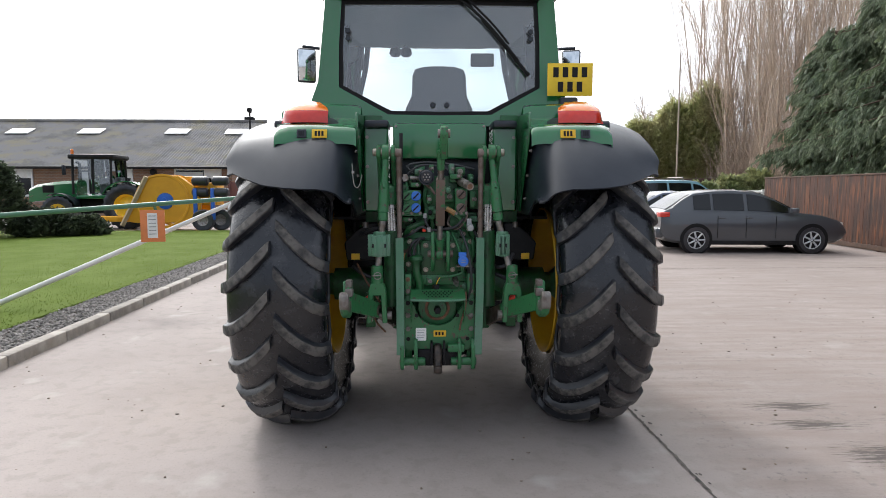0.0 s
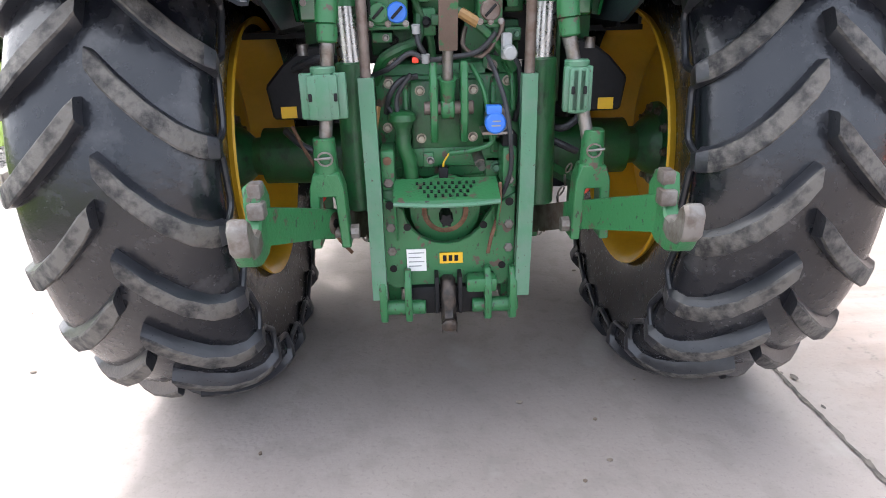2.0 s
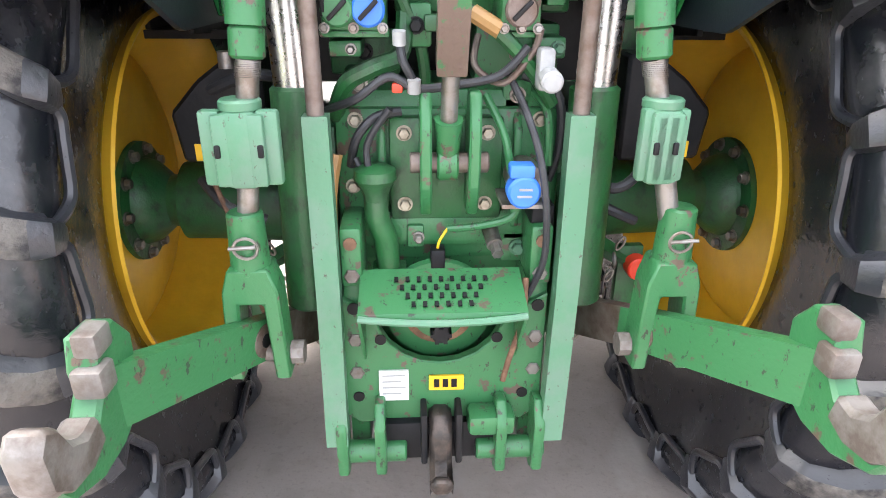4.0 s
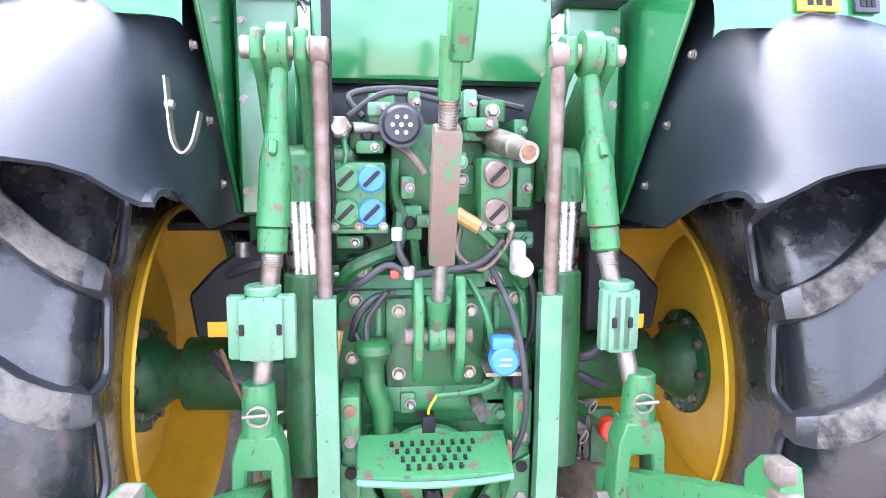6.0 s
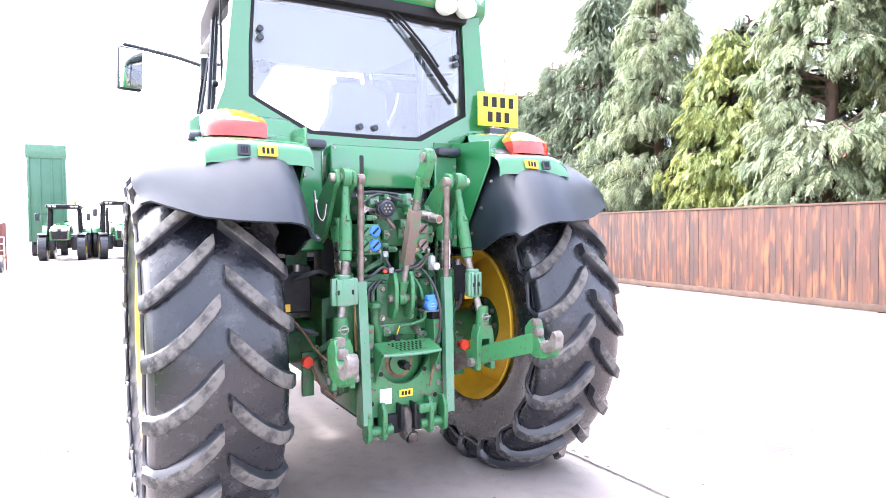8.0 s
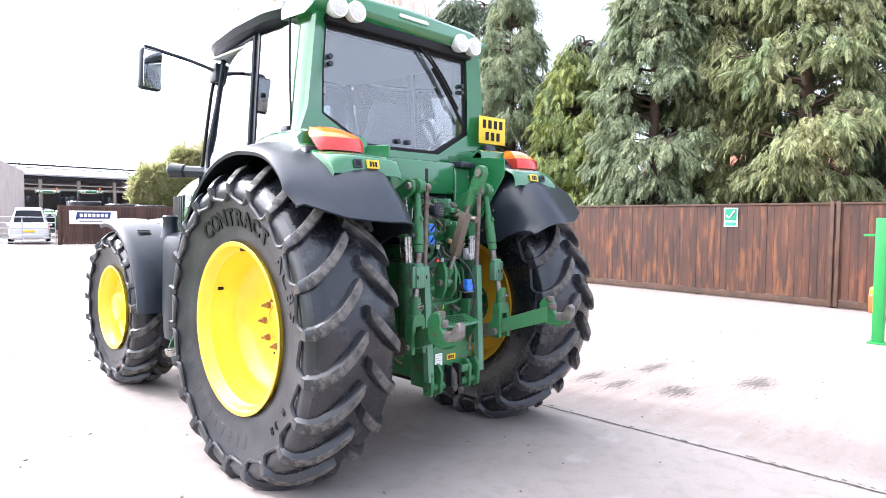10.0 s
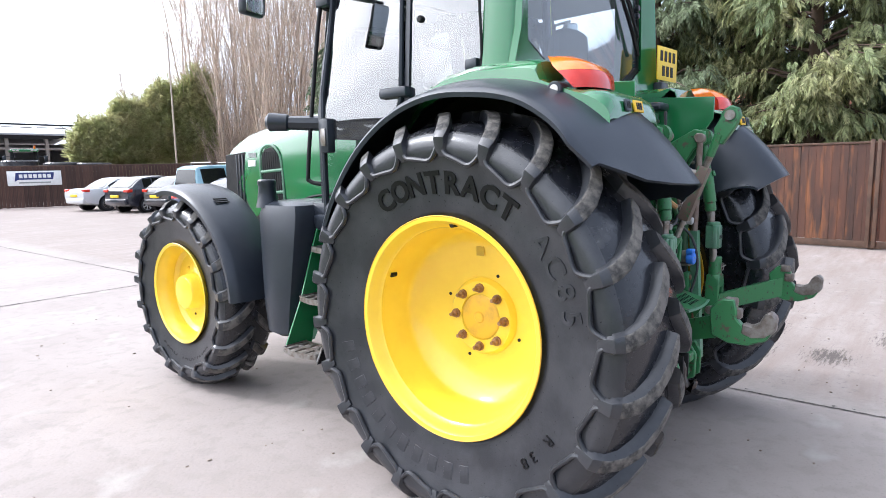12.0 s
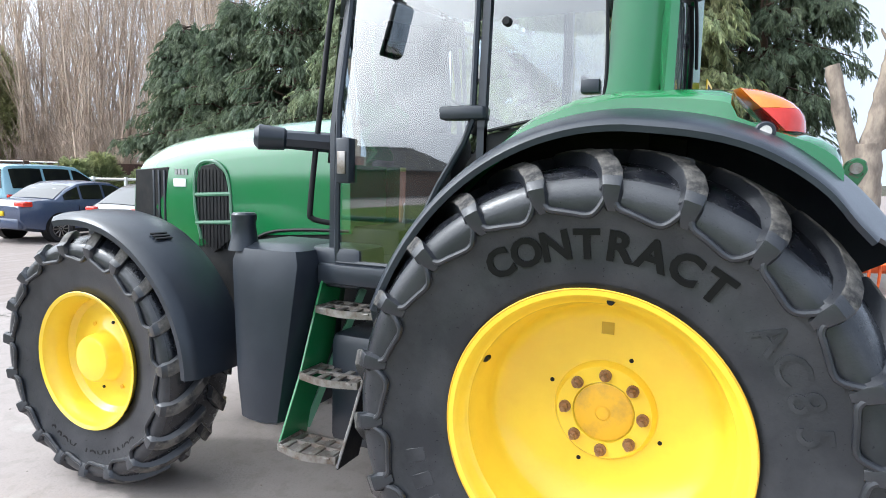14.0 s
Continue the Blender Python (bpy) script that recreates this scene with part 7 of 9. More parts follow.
for y in (-2.22, -0.5, 2.0, 4.7, 7.4, 10.1, 12.8, 15.98):
    bm = bmesh.new()
    block(bm, 0.012, 0.11, y - 0.05, y + 0.05, 0, 1.83, 0.01)
    part("fence_post", bm, WOOD_DARK, fence)
for y in (-0.55, -0.45):
    bm = bmesh.new()
    block(bm, -0.045, 0.0, y - 0.03, y + 0.03, 0.03, 1.88, 0.006)
    part("gate_stile", bm, WOOD_DARK, fence, "dark gate stile")
rng = random.Random(3)
y, k = -2.18, 0
while y < 15.96:
    ob = new("board", BOARDS[rng.randrange(4)])
    ob.parent = fence
    ob.matrix_basis = pose(rng.uniform(-0.004, 0.003), y, rng.uniform(-0.01, 0.01), 0, 0, rng.uniform(-1.2, 1.2))
    y += 0.1255
    k += 1
# return panel at the fence's near end, and the leafy side screen
bm = bmesh.new()
block(bm, 9.85, 26, -2.45, -2.40, 0, 1.45, 0.01)
solid("side_screen", bm, material("green_mesh_screen", (0.02, 0.07, 0.03), 0.9, second=(0.03, 0.1, 0.04), scale=20), "low dark green mesh screen beside the fence", "screen", kind="structure")

# signs
sign = thing("notice_sign", "green and white notice with a tick fixed to the fence", "sign", m=FENCE_AT)
bm = bmesh.new()
block(bm, -0.028, -0.018, 1.19, 1.46, 1.40, 1.77, 0.003)
part("backing", bm, WHITE, sign)
bm = bmesh.new()
block(bm, -0.031, -0.0285, 1.21, 1.44, 1.52, 1.75)
part("green_field", bm, material("sign_green", (0.01, 0.22, 0.12), 0.5), sign)
bm = bmesh.new()
tube(bm, [(-0.034, 1.41, 1.625), (-0.034, 1.36, 1.57), (-0.034, 1.25, 1.71)], 0.016, n=6, straight=True)
part("tick", bm, WHITE, sign)
bm = bmesh.new()
block(bm, -0.031, -0.0285, 1.22, 1.43, 1.42, 1.49)
part("print_bar", bm, material("sign_green_text", (0.03, 0.25, 0.16), 0.5), sign)

# ---- far yard fence with banner ----
FA, FB = Vector((6.0, 33.7, 0)), Vector((22.6, 26.9, 0))
far_way = (FB - FA).normalized()
far_fence = thing("yard_fence", "dark brown board fence at the back of the yard", "fence", kind="structure", m=Matrix.Translation(FA) @ Matrix.Rotation(math.atan2(far_way.y, far_way.x), 4, "Z"))
bm = bmesh.new()
block(bm, -0.04, 0.11, -0.07, 0.08, 0, 2.05, 0.01)
block(bm, 0, (FB - FA).length, 0.03, 0.08, 1.96, 2.05, 0.01)
block(bm, 0, (FB - FA).length, 0.03, 0.08, 0.3, 0.42, 0.01)
part("frame", bm, WOOD_DARK, far_fence)
bm = bmesh.new()
block(bm, -0.072, 0.072, -0.012, 0.012, 0.03, 2.0, 0.004, seg=1)
far_board = finish("board", bm, material("weathered_dark_board", (0.075, 0.037, 0.026), 0.8, second=(0.038, 0.02, 0.015), scale=3, amount=0.8, stretch=(6, 6, 0.7), vary=0.3, bump=0.2))
for k in range(int((FB - FA).length / 0.15)):
    ob = new("board", far_board)
    ob.parent = far_fence
    ob.matrix_basis = pose(0.12 + 0.15 * k, rng.uniform(-0.006, 0.004), rng.uniform(-0.015, 0.01))
banner = thing("banner", "white banner with a dark blue badge on the yard fence", "banner", m=far_fence.matrix_basis @ Matrix.Translation((1.6, -0.03, 1.44)) @ Matrix.Diagonal((0.72, 1, 0.8, 1)))
bm = bmesh.new()
block(bm, -1.55, 1.55, -0.012, 0.0, -0.44, 0.44, 0.004)
part("sheet", bm, WHITE, banner)
bm = bmesh.new()
prism(bm, [(-1.15, -0.2), (-1.05, 0.34), (1.15, 0.34), (1.05, -0.08), (-0.95, -0.08)], "y", -0.018, -0.0125)
part("badge", bm, material("banner_blue", (0.02, 0.035, 0.16), 0.5), banner)
bm = bmesh.new()
for k in range(7):
    block(bm, -0.88 + 0.27 * k, -0.68 + 0.27 * k, -0.024, -0.0185, 0.02, 0.24)
part("badge_mark", bm, WHITE, banner)
bm = bmesh.new()
block(bm, -0.9, 0.9, -0.018, -0.0125, -0.30, -0.22)
part("print_bar", bm, GREY_PRINT, banner)


def field_gate(label, width, height, m, rails=6):
    g = thing("metal_gate", label, "gate", m=m)
    GALV = material("galvanised_tube", (0.5, 0.52, 0.54), 0.45, 0.6, second=(0.36, 0.38, 0.4), scale=8)
    for x in (0, width):
        bm = bmesh.new()
        rod(bm, (x, 0, 0), (x, 0, height), 0.03, n=10)
        part("gate_post", bm, GALV, g)
    for x in (width / 3, 2 * width / 3):
        bm = bmesh.new()
        rod(bm, (x, 0, 0.12), (x, 0, height), 0.022, n=8)
        part("upright", bm, GALV, g)
    for k in range(rails):
        z = 0.15 + (height - 0.17) * (k / (rails - 1)) ** 1.15
        bm = bmesh.new()
        rod(bm, (0, 0, z), (width, 0, z), 0.022, n=8)
        part("rail", bm, GALV, g)
    return g


field_gate("galvanised steel field gate across the yard entrance", 4.4, 1.45, Matrix.Translation((1.8, 35.45, 0)) @ pose(0, 0, 0, 0, 0, -22))
field_gate("galvanised steel field gate in front of a brown panel", 3.6, 1.3, Matrix.Translation((-7.9, 25.4, 0)) @ pose(0, 0, 0, 0, 0, 2))
bm = bmesh.new()
block(bm, -9.4, -4.3, 26.0, 26.08, 0.05, 1.8, 0.01)
for k in range(5):
    block(bm, -9.4 + 1.25 * k, -9.28 + 1.25 * k, 25.95, 26.12, 0, 1.85, 0.01)
solid("panel_wall", bm, material("brown_panel", (0.16, 0.06, 0.045), 0.7, second=(0.09, 0.045, 0.04), scale=1.2, amount=0.9), "red-brown boarded panel behind a gate", "panel", kind="structure")

# white post-and-rail beyond the parked cars
GATE_WHITE = material("white_painted_rail", (0.75, 0.74, 0.7), 0.6, second=(0.6, 0.58, 0.54), scale=6)
rails = thing("white_rail_fence", "low white post and rail fence behind the cars", "fence", kind="structure")
A_, B_ = Vector((11.2, 23.0, 0)), Vector((16.5, 19.0, 0))
for k in range(7):
    p = A_ + (B_ - A_) * (k / 6)
    bm = bmesh.new()
    block(bm, p.x - 0.05, p.x + 0.05, p.y - 0.05, p.y + 0.05, 0, 1.45, 0.008)
    part("rail_post", bm, GATE_WHITE, rails)
for z in (0.55, 0.95, 1.36):
    bm = bmesh.new()
    rod(bm, A_ + Vector((0, 0, z)), B_ + Vector((0, 0, z)), 0.05, n=4)
    part("rail", bm, GATE_WHITE, rails)

# ---- barrier over the drive ----
barrier = thing("drive_barrier", "green and white triangular swing barrier with a notice", "barrier", m=pose(0.35, 0, -0.03))
E_, L_ = Vector((-2.74, 4.1, 1.40)), Vector((-5.95, 2.98, 1.16))
LOW = Vector((-5.68, 2.98, 0.05))
for p, q, m_, nm in ((L_, E_, GREEN_PALE, "top_bar"), (LOW, E_ + Vector((-0.12, -0.04, -0.03)), GATE_WHITE, "stay_bar")):
    bm = bmesh.new()
    rod(bm, p, q, 0.034, 0.028, n=14, bevel=0.004)
    part(nm, bm, m_, barrier)
bm = bmesh.new()
rod(bm, (-5.95, 2.98, 0.03), (-5.95, 2.98, 1.28), 0.06, n=16, bevel=0.005)
part("pivot_post", bm, GREEN_PALE, barrier)
bm = bmesh.new()
rod(bm, LOW + Vector((0, 0, 0.02)) + (E_ - LOW) * 0.66, L_ + (E_ - L_) * 0.66, 0.02, n=8)
part("brace", bm, GREEN_PALE, barrier)
bm = bmesh.new()
ux = Vector((E_.x - L_.x, E_.y - L_.y, 0)).normalized()
block(bm, -0.14, 0.14, -0.008, 0.008, -0.2, 0.2, 0.004)
o = part("notice_board", bm, material("orange_board", (0.75, 0.24, 0.08), 0.5), barrier, "orange notice board")
o.matrix_basis = Matrix.Translation((-3.83, 3.66, 1.05)) @ Matrix.Rotation(math.atan2(ux.y, ux.x), 4, "Z")
bm = bmesh.new()
block(bm, -0.06, 0.055, -0.014, -0.009, -0.15, 0.16)
o = part("notice_sheet", bm, WHITE, barrier)
o.matrix_basis = Matrix.Translation((-3.83, 3.66, 1.05)) @ Matrix.Rotation(math.atan2(ux.y, ux.x), 4, "Z")
bm = bmesh.new()
for k in range(6):
    block(bm, -0.045, 0.04, -0.016, -0.0145, 0.12 - 0.045 * k, 0.13 - 0.045 * k)
o = part("print_bar", bm, GREY_PRINT, barrier)
o.matrix_basis = Matrix.Translation((-3.83, 3.66, 1.05)) @ Matrix.Rotation(math.atan2(ux.y, ux.x), 4, "Z")

# ---- green post and orange implement by the fence ----
bm = bmesh.new()
block(bm, 6.39, 6.51, -1.79, -1.67, 0, 1.56, 0.012)
block(bm, 6.35, 6.55, -1.83, -1.63, 0, 0.02, 0.004)
post = solid("green_post", bm, material("bright_green_paint", (0.02, 0.28, 0.06), 0.45, second=(0.02, 0.22, 0.05), scale=5), "bright green square steel post on the concrete", "post")
bm = bmesh.new()
block(bm, 6.43, 6.47, -1.67, -1.54, 1.33, 1.36, 0.004)
part("tab", bm, material("green_tab", (0.02, 0.28, 0.06), 0.45), post)
ORANGE = material("orange_paint", (0.78, 0.14, 0.025), 0.4, second=(0.62, 0.10, 0.02), scale=5, amount=0.6, coat=0.2)
impl = thing("orange_implement", "bright orange tined cultivator parked by the fence", "implement", m=pose(1.35, 0.48, 0))
bm = bmesh.new()
prism(bm, [(7.15, 0.12), (7.12, 0.38), (7.2, 0.52), (7.9, 0.50), (8.0, 0.30), (7.8, 0.06)], "y", -2.28, -1.72, 0.015)
body_o = part("side_frame", bm, ORANGE, impl)
bm = bmesh.new()
rod(bm, (7.5, -2.2, 0.45), (8.6, -4.6, 0.45), 0.14, n=20, bevel=0.02)
part("rotor_hood", bm, ORANGE, impl)
bm = bmesh.new()
prism(bm, [(7.4, 0.5), (7.7, 0.78), (8.1, 0.78), (8.3, 0.5)], "y", -3.2, -2.4, 0.02)
part("gearbox_cover", bm, ORANGE, impl)
for k in range(12):
    y = -2.35 - 0.16 * k
    x = 7.42 + 0.07 * k
    bm = bmesh.new()
    tube(bm, [(x, y, 0.58), (x - 0.1, y, 0.36), (x - 0.06, y, 0.12), (x + 0.02, y, 0.02)], 0.03, n=6, r_end=0.015)
    part("tine", bm, ORANGE, impl)
for y0, z0, m_, w_ in ((-1.86, 0.43, WHITE, 0.09), (-1.84, 0.33, LABEL_YELLOW, 0.08), (-1.76, 0.45, LABEL_YELLOW, 0.03)):
    bm = bmesh.new()
    block(bm, 7.105, 7.118, y0 - w_, y0 + 0.02, z0 - 0.03, z0 + 0.03)
    part("sticker", bm, m_, impl)

# ---- long brick workshop ----
BRICK = bpy.data.materials.new("red_brick_wall")
BRICK.use_nodes = True
n_, l_ = BRICK.node_tree.nodes, BRICK.node_tree.links
bt, tc_, mp_ = n_.new("ShaderNodeTexBrick"), n_.new("ShaderNodeTexCoord"), n_.new("ShaderNodeMapping")
mp_.inputs["Rotation"].default_value = (radians(90), 0, 0)
bt.inputs["Scale"].default_value = 1.0
bt.inputs["Brick Width"].default_value, bt.inputs["Row Height"].default_value, bt.inputs["Mortar Size"].default_value = 0.225, 0.075, 0.008
bt.inputs["Color1"].default_value, bt.inputs["Color2"].default_value, bt.inputs["Mortar"].default_value = (0.30, 0.165, 0.10, 1), (0.22, 0.125, 0.08, 1), (0.3, 0.26, 0.22, 1)
l_.new(tc_.outputs["Object"], mp_.inputs[0])
l_.new(mp_.outputs[0], bt.inputs["Vector"])
l_.new(bt.outputs["Color"], n_["Principled BSDF"].inputs["Base Color"])
n_["Principled BSDF"].inputs["Roughness"].default_value = 0.9
ROOF = material("mossy_fibre_cement", (0.22, 0.215, 0.215), 0.95, second=(0.25, 0.23, 0.17), scale=1.3, amount=0.95, bump=0.4, bump_scale=6, spread=(0.46, 0.62), stretch=(0.6, 1, 1))
soiled(ROOF, (0.13, 0.127, 0.128), 0.7, (0.48, 0.62), 0.8)
shop = thing("workshop", "long low brick workshop with a mossy corrugated roof", "building", kind="structure")
bm = bmesh.new()
block(bm, -62, -9.5, 27.0, 27.25, 0, 2.7)
block(bm, -62, -9.5, 38.75, 39.0, 0, 2.7)
for x in (-62, -9.75):
    prism(bm, [(27.25, 0), (27.25, 2.7), (33, 5.12), (38.75, 2.7), (38.75, 0)], "x", x, x + 0.25)
part("brick_wall", bm, BRICK, shop)
for nm, ya, za, yb_, zb in (("roof", 26.5, 2.55, 33.0, 5.35), ("roof", 39.5, 2.55, 33.0, 5.35)):
    rows = []
    n = 1420
    lo, hi = [], []
    for k in range(n + 1):
        x = -62.4 + 53.2 * k / n
        dz = 0.028 * math.sin(k * math.pi / 2)
        lo.append((x, ya, za + dz))
        hi.append((x, yb_, zb + dz))
    mid_ = [((a[0]), (a[1] + b[1]) / 2, (a[2] + b[2]) / 2 + 0.02) for a, b in zip(lo, hi)]
    mid2 = [(a[0], a[1] - 0.04 * (1 if ya < 30 else -1), a[2] - 0.045) for a in mid_]
    bm = bmesh.new()
    loft(bm, [lo, mid_])
    loft(bm, [mid2, hi])
    part(nm, bm, ROOF, shop, "mossy grey corrugated roof")
bm = bmesh.new()
rod(bm, (-62.4, 33, 5.38), (-9.2, 33, 5.38), 0.12, n=10)
part("ridge_cap", bm, ROOF, shop)
slope = math.atan2(2.8, 6.5)
for x in (-30.0, -26.1, -22.2, -18.35, -13.65, -10.4):
    bm = bmesh.new()
    block(bm, -0.62, 0.62, -0.42, 0.42, 0.03, 0.08, 0.01)
    o = part("roof_light", bm, WHITE, shop, "pale roof light panel")
    o.matrix_basis = pose(x, 31.2, 4.59, math.degrees(slope), 0, 0)
bm = bmesh.new()
rod(bm, (-62.4, 26.42, 2.5), (-9.2, 26.42, 2.5), 0.07, n=8)
part("gutter", bm, DARK, shop)
for x0, x1 in ((-40, -37), (-33, -30), (-27.4, -24.8), (-22.6, -19.1), (-16.9, -14.3), (-12.3, -10.0)):
    bm = bmesh.new()
    for a, b, c, d in ((x0, x1, 2.38, 2.48), (x0, x1, 1.1, 1.2), (x0, x0 + 0.1, 1.2, 2.38), (x1 - 0.1, x1, 1.2, 2.38), (x1 - 0.85, x1 - 0.75, 1.2, 2.38)):
        block(bm, a, b, 26.93, 27.03, c, d, 0.01)
    block(bm, x1 - 0.75, x1 - 0.1, 26.95, 27.01, 2.0, 2.38, 0.01)
    win = part("window", bm, WHITE, shop, "white framed workshop window")
    bm = bmesh.new()
    block(bm, x0 + 0.1, x1 - 0.1, 26.97, 26.985, 1.2, 2.38)
    part("pane", bm, CAR_GLASS, win)
    bm = bmesh.new()
    block(bm, x0 + 0.1, x1 - 0.9, 26.955, 26.968, 1.2, 2.3)
    part("blind", bm, LINER, win)
bm = bmesh.new()
rod(bm, (-9.5, 30.5, 4.2), (-9.5, 30.5, 5.6), 0.05, n=8)
block(bm, -9.75, -9.25, 30.3, 30.7, 5.2, 5.35, 0.03)
block(bm, -9.6, -9.4, 30.35, 30.65, 5.6, 5.85, 0.04)
part("camera_mast", bm, DARK, shop, "dark mast with small cameras")
bm = bmesh.new()
lathe(bm, [(0, 0.16), (-0.12, 0.15), (-0.16, 0.08), (-0.165, 0.001)], centre=(-13.3, 27.0, 2.3), n=16, axis="y")
part("wall_lamp", bm, DARK, shop)

# ---- open-fronted farm shed in the distance ----
shed = thing("farm_shed", "large open-fronted farm shed with a pale sheet roof", "building", kind="structure")
SHEET = material("pale_roof_sheet", (0.36, 0.37, 0.375), 0.6, second=(0.29, 0.29, 0.29), scale=0.5, bump=0.1)
SHED_WALL = material("grey_shed_cladding", (0.13, 0.13, 0.13), 0.7, second=(0.08, 0.08, 0.08), scale=0.8)
bm = bmesh.new()
prism(bm, [(60, 5.0), (70, 6.4), (80, 5.0), (80, 5.15), (70, 6.55), (60, 5.15)], "x", 2.0, 24)
part("roof", bm, SHEET, shed)
bm = bmesh.new()
block(bm, 1.9, 24.1, 69.8, 70.2, 6.48, 6.68, 0.03)
part("ridge_cap", bm, DARK, shed, "dark ridge cap")
for k in range(15):
    bm = bmesh.new()
    block(bm, -0.45, 0.45, -0.3, 0.3, 0.1, 0.2, 0.02)
    o = part("roof_light", bm, SHED_WALL, shed, "small dark roof light")
    o.matrix_basis = pose(2.9 + k * 1.45, 66.6, 5.93, 8.0, 0, 0)
bm = bmesh.new()
block(bm, 2.2, 23.8, 60.1, 60.2, 4.7, 5.05)
part("fascia", bm, DARK, shed)
bm = bmesh.new()
block(bm, 2.2, 23.8, 79, 79.2, 0, 5)
block(bm, 23.6, 23.8, 60.2, 79, 0, 5)
part("cladding", bm, SHED_WALL, shed)
for x in (2.3, 5, 8, 11, 14, 17, 20.3, 23.5):
    bm = bmesh.new()
    block(bm, x - 0.12, x + 0.12, 60.2, 60.45, 0, 4.7)
    part("stanchion", bm, STEEL, shed)
bm = bmesh.new()
block(bm, 2.2, 23.8, 60.22, 60.35, 3.75, 3.95)
part("rail", bm, STEEL, shed)
bm = bmesh.new()
prism(bm, [(4.3, 0), (4.3, 4.45), (5.85, 5.35), (7.35, 4.6), (7.35, 0)], "y", 48, 53)
solid("timber_store", bm, material("silvered_timber", (0.55, 0.49, 0.46), 0.8, second=(0.42, 0.36, 0.33), scale=1.5, stretch=(6, 6, 0.5)), "small silvered timber store behind the gate", "shed", kind="structure")


# ---- vehicles ----
def car(name, label, paint, shape, m, wheel_style=0, bars=False):
    """A parked car lying along +x, nose at +x; shape gives its length, width, height and type."""
    L, W, Hh, kind = shape
    c = thing(name, label, "car" if kind != "van" else "van", m=m)
    hw = W / 2
    # rows: x as a share of the length, sill, waist, roof (0: no roof here), waist half width, roof half width
    if kind == "hatch":
        roof = [(0.015, 0.50, 0.86, 0), (0.035, 0.30, 0.95, 0.975), (0.08, 0.24, 0.97, 1.10), (0.135, 0.22, 0.97, 1.27), (0.19, 0.22, 0.96, 1.40), (0.29, 0.22, 0.95, Hh - 0.01), (0.40, 0.22, 0.94, Hh), (0.52, 0.22, 0.93, Hh - 0.035), (0.62, 0.22, 0.92, 1.25), (0.70, 0.22, 0.91, 1.05), (0.75, 0.22, 0.90, 0.925), (0.85, 0.22, 0.86, 0), (0.95, 0.24, 0.74, 0), (0.985, 0.30, 0.64, 0), (1.0, 0.40, 0.54, 0)]
    elif kind == "saloon":
        roof = [(0.0, 0.5, 0.82, 0), (0.03, 0.32, 0.92, 0), (0.12, 0.24, 0.96, 0), (0.185, 0.22, 0.95, 0.975), (0.26, 0.22, 0.95, 1.22), (0.34, 0.22, 0.94, Hh - 0.03), (0.45, 0.22, 0.93, Hh), (0.55, 0.22, 0.92, Hh - 0.03), (0.63, 0.22, 0.91, 1.22), (0.70, 0.22, 0.90, 0.96), (0.72, 0.22, 0.90, 0.915), (0.85, 0.22, 0.85, 0), (0.95, 0.24, 0.76, 0), (0.99, 0.30, 0.64, 0), (1.0, 0.42, 0.54, 0)]
    else:
        roof = [(0.0, 0.45, 0.9, 0.92), (0.01, 0.32, 1.0, 1.4), (0.025, 0.26, 1.05, Hh - 0.08), (0.06, 0.24, 1.05, Hh - 0.02), (0.2, 0.22, 1.05, Hh), (0.45, 0.22, 1.04, Hh), (0.56, 0.22, 1.02, Hh - 0.05), (0.66, 0.22, 1.0, 1.45), (0.76, 0.22, 0.98, 1.02), (0.78, 0.22, 0.98, 0.995), (0.9, 0.22, 0.9, 0), (0.97, 0.26, 0.76, 0), (1.0, 0.4, 0.55, 0)]

    def section(f, sill, waist, top):
        taper = 1 - 0.10 * max(0, (abs(f - 0.5) - 0.36) / 0.14) ** 2 - 0.06 * max(0, (f - 0.8) / 0.2)
        h = hw * taper
        x = (f - 0.5) * L
        t = max(top, waist + 0.012)
        tb = h * (0.93 - 0.17 * (t - waist) / 0.5)
        pts = [(h * 0.84, sill), (h * 0.97, sill + 0.06), (h, (sill + waist) * 0.5), (h * 0.985, waist - 0.05), (h * 0.95, waist), ((h * 0.95 + tb) / 2, (waist + t) / 2 + 0.01), (tb, t - 0.03), (tb * 0.9, t - 0.004), (tb * 0.5, t + 0.012)]
        return [(x, y, z) for y, z in pts] + [(x, 0, t + 0.016)] + [(x, -y, z) for y, z in pts[::-1]]
    bm = bmesh.new()
    rows = [section(f, a, b, t) for f, a, b, t in roof]
    loft(bm, rows, close=True, cap=True)
    body_ = part("body", bm, paint, c)
    # glass: sides, front, back
    tops = [r for r in roof if r[3] > r[2] + 0.2]

    def side_point(f, v, s, lift=0.016):
        for (f0, a0, b0, t0), (f1, a1, b1, t1) in zip(roof, roof[1:]):
            if f0 <= f <= f1:
                k = (f - f0) / (f1 - f0)
                P, Q = section(f0, a0, b0, t0), section(f1, a1, b1, t1)
                lo = Vector(P[4]).lerp(Vector(Q[4]), k)
                hi = Vector(P[6]).lerp(Vector(Q[6]), k)
                p = lo.lerp(hi, v)
                return Vector((p.x, s * (p.y + lift), p.z + lift * 0.3))
    f_lo, f_hi = tops[0][0], tops[-1][0]
    spans = {"hatch": ((0.185, 0.275), (0.29, 0.45), (0.47, 0.68)), "saloon": ((0.23, 0.325), (0.34, 0.47), (0.485, 0.66)), "van": ((0.05, 0.27), (0.29, 0.49), (0.51, 0.72))}[kind]
